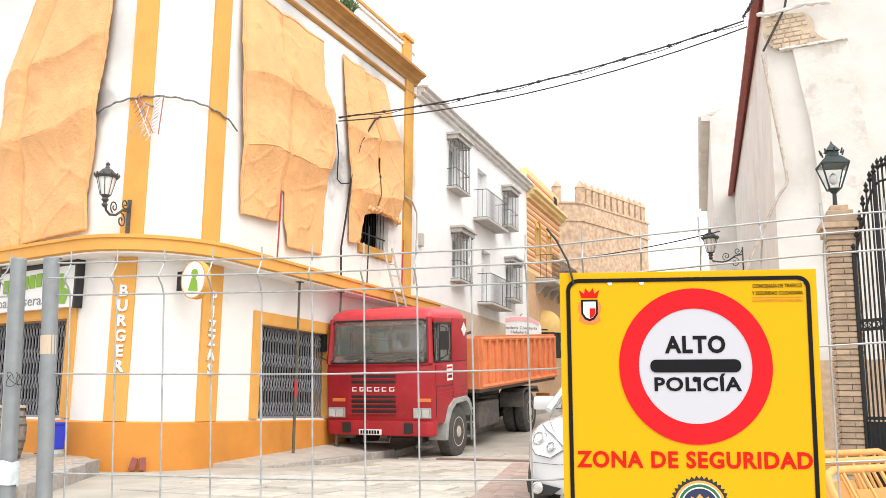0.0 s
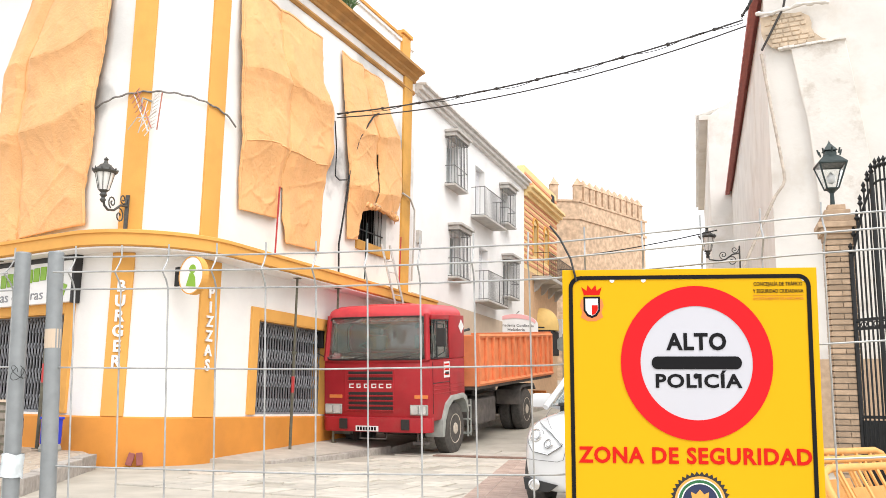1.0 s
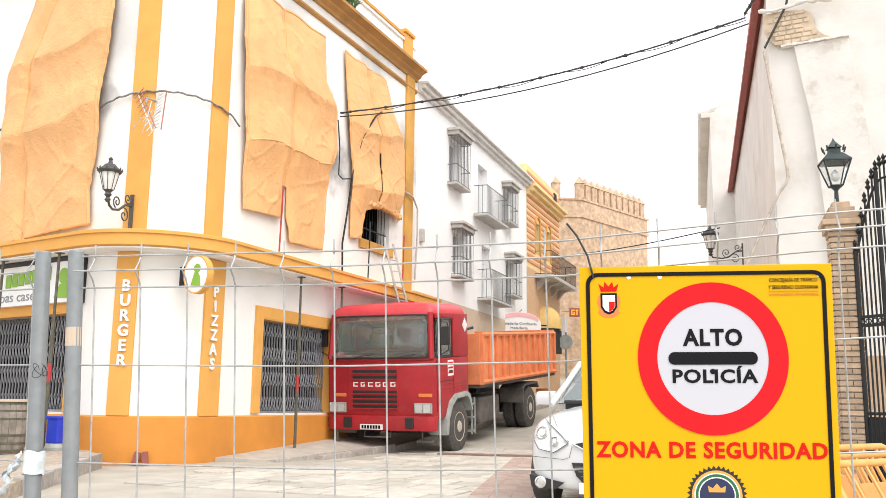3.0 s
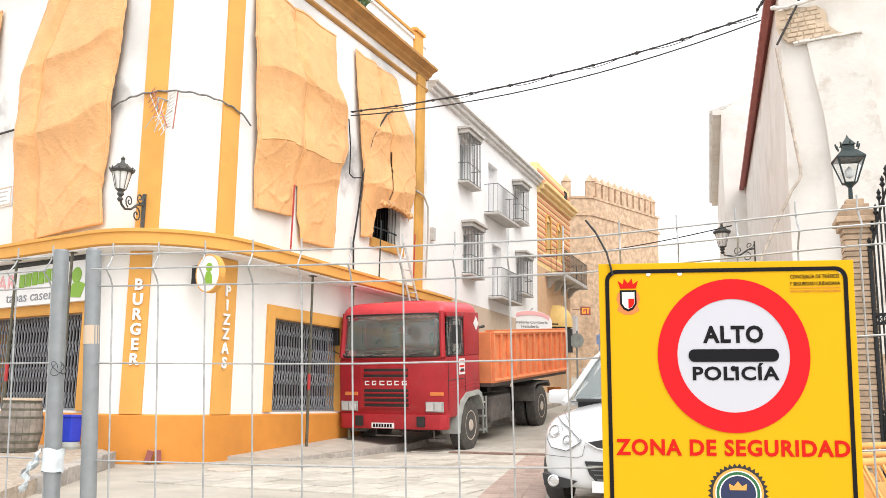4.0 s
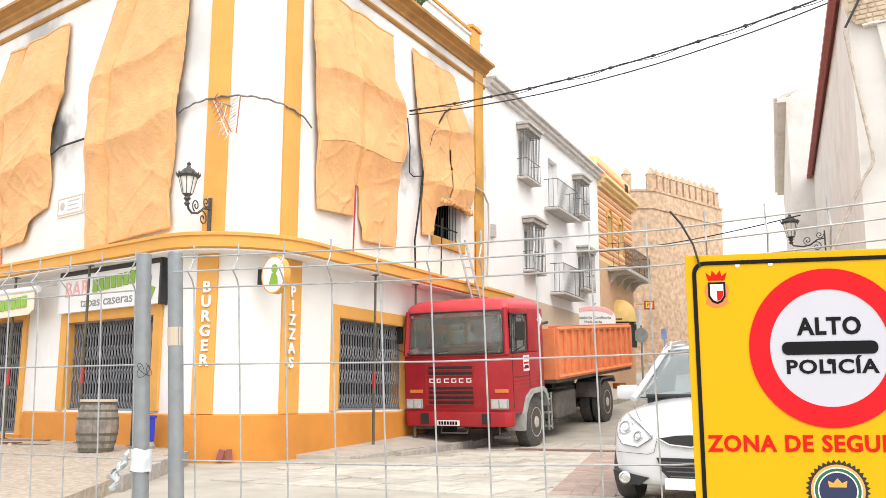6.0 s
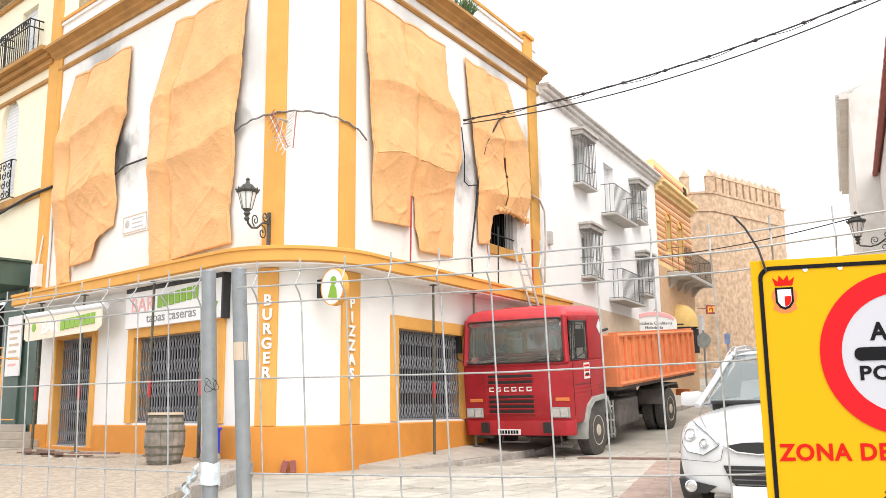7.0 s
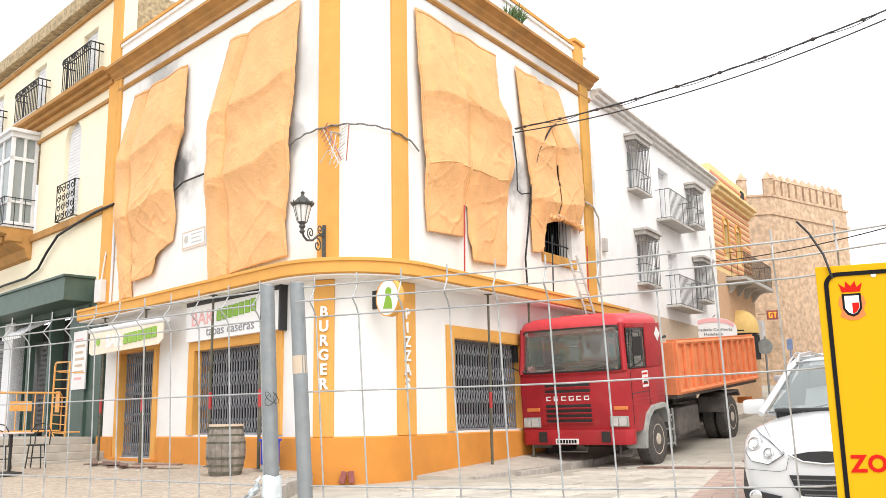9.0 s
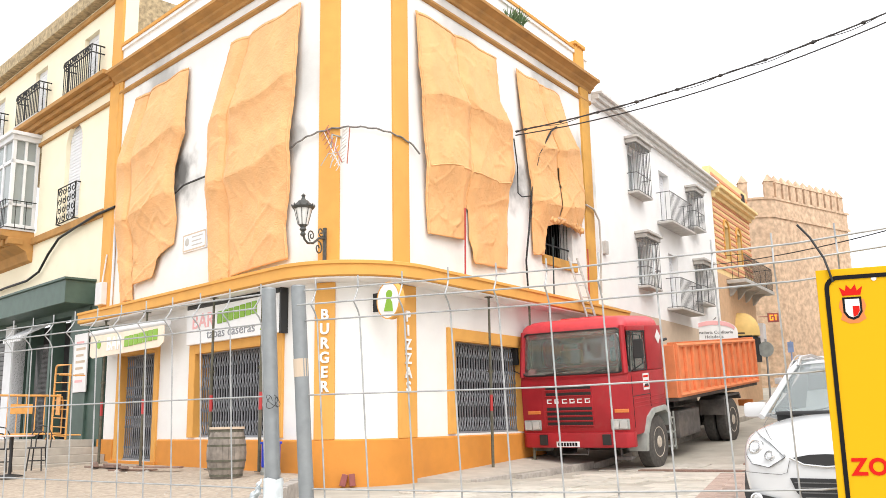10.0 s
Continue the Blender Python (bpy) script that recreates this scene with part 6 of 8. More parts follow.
        cover = [bm.verts.new(v + Vector((sx * -0.004, -0.012, 0.006))) for v in rim_]
        top_ = bm.verts.new(mid_ + Vector((sx * -0.035, -0.05, 0.035)))
        for k in range(8):
            bm.faces.new((cover[k], cover[(k + 1) % 8], top_))
        part("lens", bm, LAMPCOVER, hl, smooth=80).visible_shadow = False
        bm = B()
        prism(bm, [(sx * 0.78, 0.37), (sx * 0.76, 0.25), (sx * 0.52, 0.23), (sx * 0.42, 0.30)], -0.005, 0.3)
        part("fog_recess", bm, BLACKPL, car)
        bm = B()
        turned(bm, [(0.06, 0), (0.06, 0.02), (0.045, 0.03), (0.04, 0.01), (0, 0.015)], pose(sx * 0.66, -0.005, 0.30, 90), 16)
        part("fog_lamp", bm, CHROME, car, smooth=40)
        for y in (0.85, 3.5):
            m2 = pose(sx * 0.83, y, 0.34, 0, 90 * sx, 0)
            bm = B()
            turned(bm, [(0.2, -0.1), (0.33, -0.1), (0.345, -0.05), (0.345, 0.06), (0.32, 0.1), (0.2, 0.1)], m2, 28)
            wh2 = part("wheel", bm, RUBBER, car, smooth=35)
            bm = B()
            turned(bm, [(0.23, 0.085), (0.2, 0.06), (0.05, 0.08), (0, 0.09)], m2, 20)
            part("rim", bm, CHROME, wh2)
    bm = B()
    prism(bm, [(-0.31, 0.685), (-0.15, 0.715), (0, 0.722), (0.15, 0.715), (0.31, 0.685), (0.2, 0.632), (0, 0.615), (-0.2, 0.632)], -0.012, 0.06, None, 0.006)
    part("upper_grille", bm, BLACKPL, car)
    bm = B()
    tube(bm, [(-0.33, -0.004, 0.69), (-0.2, -0.015, 0.625), (0, -0.018, 0.606), (0.2, -0.015, 0.625), (0.33, -0.004, 0.69)], 0.011, 8)
    part("grille_trim", bm, CHROME, car, smooth=60)
    bm = B()
    prism(bm, [(-0.34, 0.50), (0.34, 0.50), (0.29, 0.37), (0.19, 0.27), (-0.19, 0.27), (-0.29, 0.37)], -0.012, 0.1, None, 0.006)
    part("lower_grille", bm, BLACKPL, car)
    for k in range(4):
        bm = B()
        box(bm, -0.30 + 0.03 * k, 0.30 - 0.03 * k, -0.022, -0.012, 0.455 - 0.045 * k, 0.465 - 0.045 * k)
        part("grille_bar", bm, GREYIRON, car)
    bm = B()
    tube(bm, [(-0.80, 0.06, 0.55), (-0.6, 0.0, 0.54), (-0.42, -0.008, 0.53), (-0.36, -0.008, 0.55), (-0.33, -0.006, 0.66)], 0.003, 6)
    part("bumper_seam", bm, GREYIRON, car)
    bm = B()
    box(bm, -0.26, 0.26, -0.03, -0.02, 0.20, 0.31, None, 0.004)
    part("number_plate", bm, BOARD, car)
    for sx in (-1, 1):
        bm = B()
        tube(bm, [(sx * 0.37, 0.02, 0.70), (sx * 0.55, 0.22, 0.86), (sx * 0.68, 0.5, 0.975), (sx * 0.76, 0.9, 1.02), (sx * 0.8, 1.15, 1.05)], 0.003, 6)
        part("bonnet_seam", bm, GREYIRON, car)
    bm = B()
    box(bm, -0.72, 0.72, 1.13, 1.24, 1.075, 1.115, None, 0.015)
    part("scuttle", bm, BLACKPL, car)
    bm = B()
    for sx in (-0.35, 0.25):
        tube(bm, [(sx, 1.25, 1.1), (sx + 0.3, 1.32, 1.155), (sx + 0.5, 1.34, 1.165)], 0.011, 5)
    part("wiper", bm, BLACKPL, car)
    bm = B()
    box(bm, -0.8, 0.8, 1.5, 4.0, 0.9, 1.08)
    part("interior", bm, BLACKPL, car)
    for sx in (-0.36, 0.36):
        bm = B()
        box(bm, sx - 0.23, sx + 0.23, 2.3, 2.45, 1.0, 1.38, None, 0.05)
        part("seat", bm, BLACKPL, car)
    return car


LAMPBOWL = mat("bright_lamp_bowl", (0.55, 0.56, 0.57), 0.3, 0.6, grain=0.15, scale=30, bump=0.1)
LAMPCOVER = glass("lamp_cover", (0.97, 0.98, 0.98), 0.01, 0.0, 1.12)
WINDSCREEN_DARK = glass("car_glass", (0.55, 0.62, 0.62), 0.02, 0.3)
lofted_car("parked_car", "white compact off-road car parked behind the fence", pose(-1.17, 6.62, -0.05, 0.6, 0, 0), CARW)
lofted_car("parked_van", "white car parked further up the street", pose(-5.2, 23.6, ground_z(0, 23.6) + 0.02, 4.4, 0, 2) @ Matrix.Diagonal((0.95, 1.0, 1.08, 1)), CARW)

# ---- the site fence and the warning board ----
FA = 12.0
FP = pose(-1.243, -0.312, -0.042, 0, 0, FA) @ Matrix.Scale(1.025, 4)


def sag(u):
    tab = [(-9, 0), (0.8, 0), (1.45, 0.015), (2.15, 0.075), (2.4, 0.088), (4, 0.1)]
    for (a, za), (b, zb) in zip(tab, tab[1:]):
        if a <= u <= b:
            return za + (zb - za) * (u - a) / (b - a)
    return 0


def lean(u, z):
    return -(z - 1.45) * 0.062 * max(0.0, 1 - abs(u) / 2.2)


def fence_panel(m, u0, u1, post_u, label, sagged, direction):
    """A site-fence panel: an end post and a welded mesh with folded stiffening rows."""
    fe = thing("fence_panel", label, "site fence", group="site fence panels")
    bm = B()
    tube(bm, [(post_u + lean(0, z), 0, z) for z in (-0.56, 0.4, 1.464)], 0.0225, 14, m)
    turned(bm, [(0.0225, 0), (0.021, 0.005), (0.016, 0.006), (0.016, -0.02), (0, -0.02)], m @ pose(post_u, 0, 1.464), 14)
    part("post", bm, STEEL, fe, smooth=40)
    f = sag if sagged else (lambda u: 0.0)
    levels = [(1.452, 0.0), (1.403, 0.035), (1.357, 0.0), (1.13, 0.0), (0.853, 0.0), (0.60, 0.0), (0.33, 0.0), (0.28, 0.035), (0.23, 0.0), (-0.02, 0.0), (-0.28, 0.0), (-0.45, 0.0)]
    n = 16
    for z, o in levels:
        bm = B()
        tube(bm, [(u0 + (u1 - u0) * k / n + lean(u0 + (u1 - u0) * k / n, z), -o, z + f(u0 + (u1 - u0) * k / n)) for k in range(n + 1)], 0.0027, 6, m)
        part("wire", bm, WIRE, fe)
    count = int(abs(u1 - u0) / 0.1485)
    for i in range(count + 1):
        u = u0 + direction * (0.02 + 0.1485 * i) if direction < 0 else u0 + 0.045 + 0.1485 * i
        if (u > u1 and direction > 0) or (u < u1 and direction < 0):
            break
        bm = B()
        pts = [(u + lean(u, z), -o + 0.005, z + f(u)) for z, o in [(1.487, 0), (1.452, 0), (1.43, 0.012), (1.403, 0.035), (1.38, 0.012), (1.357, 0), (1.13, 0), (0.853, 0), (0.60, 0), (0.33, 0), (0.28, 0.035), (0.23, 0), (-0.02, 0), (-0.28, 0), (-0.48, 0)]]
        tube(bm, pts, 0.0025, 6, m)
        part("wire", bm, WIRE, fe)
    bm = B()
    box(bm, post_u - 0.12, post_u + 0.12, -0.3, 0.3, -0.66, -0.50, m, 0.03)
    part("foot_block", bm, PAVE, fe)
    return fe


right_panel = fence_panel(FP, 0.03, 3.3, 0.014, "galvanised welded-mesh site fence carrying the warning board", True, 1)
FPL = FP @ pose(-0.095, 0.0, 0, 0, 0, -13)
left_panel = fence_panel(FPL, -0.02, -3.3, 0.0, "galvanised welded-mesh site fence wired to its neighbour", False, -1)
bm = B()
tube(bm, [(2.9, 0, -0.56), (2.9, 0, 1.55)], 0.0225, 12, FP)
part("post", bm, STEEL, right_panel, smooth=40)
bm = B()
tube(bm, [(-3.3, 0, -0.56), (-3.3, 0, 1.46)], 0.0225, 12, FPL)
part("post", bm, STEEL, left_panel, smooth=40)
lab = B()
turned(lab, [(0.0232, 0), (0.0232, 0.055), (0.0228, 0.055), (0.0228, 0)], FP @ pose(0.014 + lean(0, 1.2) + 0.0, 0, 1.185, 0, -3.4), 16)
part("paper_label", lab, BEIGE, right_panel, "torn paper label on the post")
tie = thing("wire_tie", "twisted wire tying two fence posts together", "wire")
for k in range(2):
    bm = B()
    tube(bm, [(-0.068 + 0.007 * a + (0.014 - 0.004 * k) * math.cos(a * 1.9 + k), -0.03 - 0.008 * math.sin(a * 1.3), 1.115 - 0.006 * k + 0.018 * math.sin(a * 1.6 + 2 * k)) for a in [i * 0.4 for i in range(14)]], 0.0009, 5, FP)
    part("strand", bm, IRON, tie)
wrap = thing("plastic_wrap", "torn pale plastic tape wrapped round the fence posts", "plastic tape")
PLASTIC = mat("pale_plastic", (0.66, 0.72, 0.75), 0.35, grain=0.15, scale=25, bump=0.5, bump_scale=40)
bm = B()
rows = []
for j in range(10):
    rows.append([bm.verts.new(FPL @ Vector((lean(0, 0.86) + (0.03 + 0.006 * noise.noise((k, j * 0.7, 1))) * math.cos(k * math.tau / 14), (0.03 + 0.008 * noise.noise((k, j, 5))) * math.sin(k * math.tau / 14), 0.885 - 0.0075 * j + 0.01 * noise.noise((k * 0.5, j * 0.4, 2))))) for k in range(14)])
for r0, r1 in zip(rows, rows[1:]):
    for k in range(14):
        bm.faces.new((r0[k], r0[(k + 1) % 14], r1[(k + 1) % 14], r1[k]))
ob = part("band", bm, PLASTIC, wrap, smooth=60)
bm = B()
rows = [[bm.verts.new(FPL @ Vector((lean(0, 0.86) - 0.02 - 0.0065 * j + 0.016 * noise.noise((j * 0.7, k * 0.9, 3)), -0.03 + 0.025 * noise.noise((j * 0.7, k * 0.9, 8)), 0.885 - 0.010 * k * (0.5 + j / 8) - 0.003 * j - 0.004 * j + 0.012 * noise.noise((j, k, 11))))) for k in range(5)] for j in range(10)]
for r0, r1 in zip(rows, rows[1:]):
    for k in range(4):
        bm.faces.new((r0[k], r0[k + 1], r1[k + 1], r1[k]))
ob = part("loose_end", bm, PLASTIC, wrap, smooth=60)
ob.modifiers.new("thickness", "SOLIDIFY").thickness = 0.002

SG = pose(0.603, 0.025, 1.141, 0, 0, 16) @ pose(0, 0, 0, 5, -0.55)
S0, S1, ST = -0.332, 0.300, 0.236
SB = ST - 0.95
board = thing("warning_board", "yellow police warning board fixed to the site fence", "warning sign")
bm = B()
box(bm, S0, S1, -0.004, 0.004, SB, ST, SG, 0.0015)
part("panel", bm, YELLOW, board)


def ribbon(outer, inner, m, y0, y1):
    bm = B()
    n = len(outer)
    v = [[bm.verts.new(m @ Vector((p[0], y, p[1]))) for p in ring] for y in (y0, y1) for ring in (outer, inner)]
    for i in range(n):
        j = (i + 1) % n
        bm.faces.new((v[0][i], v[0][j], v[1][j], v[1][i]))
        bm.faces.new((v[2][i], v[3][i], v[3][j], v[2][j]))
        bm.faces.new((v[0][i], v[2][i], v[2][j], v[0][j]))
        bm.faces.new((v[1][i], v[1][j], v[3][j], v[3][i]))
    return bm


def rounded(x0, x1, z0, z1, r, n=6):
    out = []
    for cx_, cz_, a in ((x1 - r, z1 - r, 0), (x0 + r, z1 - r, 90), (x0 + r, z0 + r, 180), (x1 - r, z0 + r, 270)):
        out += [(cx_ + r * math.cos(radians(a + 90 * k / n)), cz_ + r * math.sin(radians(a + 90 * k / n))) for k in range(n + 1)]
    return out


def disc(cx_, cz_, r, n=64):
    return [(cx_ + r * math.cos(k * math.tau / n), cz_ + r * math.sin(k * math.tau / n)) for k in range(n)]


def oval(cx_, cz_, a, b, n=72):
    return [(cx_ + a * math.cos(k * math.tau / n), cz_ + b * math.sin(k * math.tau / n)) for k in range(n)]


part("border", ribbon(rounded(S0 + 0.016, S1 - 0.016, SB + 0.016, ST - 0.016, 0.03), rounded(S0 + 0.026, S1 - 0.026, SB + 0.026, ST - 0.026, 0.022), SG, -0.0062, -0.0042), LETTER_K, board)
CX, CZ = -0.0005, -0.002
RED_S = mat("sign_red", (0.70, 0.016, 0.022), 0.6, grain=0.015, scale=3, bump=0, spec=0.1)
WHITE_S = mat("sign_white", (0.57, 0.58, 0.64), 0.6, spec=0.15, grain=0.01, stain=0.08, stain_colour=(0.6, 0.5, 0.35), bump=0)
bm = B()
prism(bm, oval(CX, CZ, 0.138, 0.143), -0.0052, -0.0042, SG)
part("white_disc", bm, WHITE_S, board)
part("red_ring", ribbon(oval(CX, CZ, 0.187, 0.194), oval(CX, CZ, 0.138, 0.143), SG, -0.0064, -0.0042), RED_S, board)
letters("ALTO", 0.0575, SG @ pose(0.002, -0.006, 0.049), LETTER_K, board, bold=0.036, depth=0.0005, width=0.148)
letters("POLICÍA", 0.0465, SG @ pose(0.002, -0.006, -0.049), LETTER_K, board, bold=0.03, depth=0.0005, width=0.212)
bm = B()
prism(bm, rounded(CX - 0.110, CX + 0.111, CZ - 0.0158, CZ + 0.0162, 0.0145), -0.0072, -0.0054, SG)
part("black_bar", bm, LETTER_K, board)
bm = B()
turned(bm, [(0.0065, 0), (0.007, 0.0015), (0.004, 0.003), (0, 0.0032)], SG @ pose(CX - 0.001, -0.0053, CZ - 0.033, 90), 10)
part("bolt", bm, LETTER_K, board)
letters("ZONA DE SEGURIDAD", 0.0545, SG @ pose(-0.012, -0.0052, -0.235), LETTER_R, board, bold=0.032, depth=0.0006, width=0.57)
for w, z, s in (("CONCEJALÍA DE TRÁFICO", 0.041, 0.118), ("Y SEGURIDAD CIUDADANA", 0.059, 0.122), ("AYUNTAMIENTO DE MARCHENA", 0.0775, 0.122)):
    letters(w, 0.0135 if z < 0.07 else 0.0095, SG @ pose(S1 - 0.095, -0.0052, ST - z), LETTER_K if z < 0.07 else RUST_OCHRE, board, bold=0.004 if z < 0.07 else 0.0, depth=0.0004, width=s)
bm = B()
box(bm, S1 - 0.156, S1 - 0.034, -0.0054, -0.0042, ST - 0.0695, ST - 0.0682, SG)
part("rule", bm, RUST_OCHRE, board)
# coat of arms, as plain shapes
kx, kz = -0.258, 0.149
part_list = (
    ("mantling", [(-0.026, 0.012), (-0.03, -0.005), (-0.024, -0.022), (-0.028, -0.035), (-0.01, -0.045), (0.01, -0.045), (0.028, -0.035), (0.024, -0.022), (0.03, -0.005), (0.026, 0.012)], -0.0048, AMBER),
    ("shield_edge", [(-0.021, 0.018), (0.021, 0.018), (0.021, -0.018), (0.012, -0.032), (0, -0.037), (-0.012, -0.032), (-0.021, -0.018)], -0.0054, LETTER_K),
    ("shield", [(-0.016, 0.013), (0.016, 0.013), (0.016, -0.016), (0.009, -0.027), (0, -0.031), (-0.009, -0.027), (-0.016, -0.016)], -0.0060, BOARD),
    ("shield_field", [(0.0, -0.004), (0.015, -0.004), (0.015, -0.016), (0.009, -0.026), (0.0, -0.030)], -0.0066, LETTER_R),
    ("crown", [(-0.02, 0.022), (-0.026, 0.043), (-0.013, 0.033), (-0.01, 0.048), (0, 0.036), (0.01, 0.048), (0.013, 0.033), (0.026, 0.043), (0.02, 0.022)], -0.0050, LETTER_R))
for nm, pts, y, mt in part_list:
    bm = B()
    prism(bm, [(kx + x, kz + z) for x, z in pts], y, -0.0042, SG)
    part(nm, bm, mt, board)
# badge with rays at the bottom
bz = -0.345
rays = []
for k in range(72):
    r = 0.074 if k % 2 else 0.066
    rays.append((CX + r * math.cos(k * math.tau / 72), bz + r * math.sin(k * math.tau / 72)))
NAVY = mat("navy_badge", (0.02, 0.03, 0.09), 0.45, grain=0.02, bump=0)
bm = B()
prism(bm, rays, -0.0048, -0.0042, SG)
part("badge_rays", bm, BLACKPL, board)
part("badge_gold_ring", ribbon(disc(CX, bz, 0.062, 40), disc(CX, bz, 0.056, 40), SG, -0.0056, -0.0042), OCHRE, board)
part("badge_white_ring", ribbon(disc(CX, bz, 0.056, 40), disc(CX, bz, 0.053, 40), SG, -0.0058, -0.0042), BOARD, board)
part("badge_green_ring", ribbon(disc(CX, bz, 0.053, 40), disc(CX, bz, 0.046, 40), SG, -0.0056, -0.0042), mat("green_badge", (0.02, 0.14, 0.05), 0.45, grain=0.02, bump=0), board)
part("badge_white_ring", ribbon(disc(CX, bz, 0.046, 40), disc(CX, bz, 0.043, 40), SG, -0.0058, -0.0042), BOARD, board)
bm = B()
prism(bm, disc(CX, bz, 0.043, 40), -0.0052, -0.0042, SG)
part("badge_field", bm, NAVY, board)
bm = B()
prism(bm, [(CX - 0.02, bz + 0.008), (CX - 0.022, bz + 0.024), (CX - 0.01, bz + 0.018), (CX, bz + 0.03), (CX + 0.01, bz + 0.018), (CX + 0.022, bz + 0.024), (CX + 0.02, bz + 0.008)], -0.0058, -0.0052, SG)
part("badge_crown", bm, OCHRE, board)
for dx in (0.2, 0.325, 0.95):
    bm = B()
    turned(bm, [(0.006, 0), (0.006, 0.0012), (0, 0.0014)], SG @ pose(S0 + dx * (S1 - S0), -0.0043, ST - 0.028, 90), 12)
    part("fixing_hole", bm, BOARD, board)
bm = B()
tube(bm, [(S0 + 0.036, -0.007, ST - 0.03), (S0 + 0.03, -0.01, ST - 0.005), (S0 + 0.022, 0.0, ST + 0.03), (S0 - 0.005, 0.01, ST + 0.085), (S0 - 0.03, 0.015, ST + 0.118)], 0.003, 6, SG)
part("cable_tie", bm, BLACKPL, board, "black cable tie sticking up")

# ---- yellow crowd barriers ----
BARR = mat("yellow_barrier_paint", (0.72, 0.36, 0.10), 0.5, grain=0.1, scale=10, stain=0.3, stain_colour=(0.4, 0.2, 0.08))


def crowd_barrier(m, label, rows=0):
    """A tubular crowd barrier with uprights and two feet."""
    cb = thing("crowd_barrier", label, "crowd barrier", m, group="yellow crowd barriers")
    w, h = 1.9, 1.05
    bm = B()
    tube(bm, [(0.0, 0, 0.15), (0.0, 0, h - 0.12), (0.03, 0, h - 0.03), (0.12, 0, h), (w - 0.12, 0, h), (w - 0.03, 0, h - 0.03), (w, 0, h - 0.12), (w, 0, 0.15)], 0.026, 8, closed=True)
    part("frame", bm, BARR, cb, smooth=60)
    for i in range(1, 9):
        bm = B()
        tube(bm, [(w * i / 9, 0, 0.15), (w * i / 9, 0, h)], 0.013, 6)
        part("bar", bm, BARR, cb)
    for x in (0.25, w - 0.25):
        bm = B()
        tube(bm, [(x, -0.3, 0.01), (x, -0.1, 0.14), (x, 0.1, 0.14), (x, 0.3, 0.01)], 0.016, 6)
        part("foot", bm, BARR, cb)
    bm = B()
    box(bm, w / 2 - 0.25, w / 2 + 0.25, -0.012, 0.012, 0.62, 0.85, None, 0.004)
    part("plate", bm, BARR, cb)
    return cb


for i, (x, y, rz, tilt) in enumerate(((0.78, 3.6, 62, -24), (1.02, 3.5, 60, -27), (1.28, 3.4, 58, -29))):
    crowd_barrier(pose(x, y, ground_z(0, y + 0.5) - 0.08, 0, 0, rz) @ pose(0, 0, 0, tilt, 0, 0), "yellow tubular crowd barrier leaning in a stack by the gate")
crowd_barrier(FL @ pose(-10.6, -0.5, 0.757, 0, 0, -90), "yellow tubular crowd barrier on the shop steps")
crowd_barrier(FL @ pose(-9.9, -0.6, 0.62, 0, -88, 0), "yellow tubular crowd barrier stood on end against the shopfront")

# ---- lamps on walls ----
LAMPIRON = mat("weathered_cast_iron", (0.075, 0.078, 0.075), 0.6, 0.2, grain=0.3, scale=18, stain=0.4, stain_colour=(0.2, 0.2, 0.19), stain_scale=5)


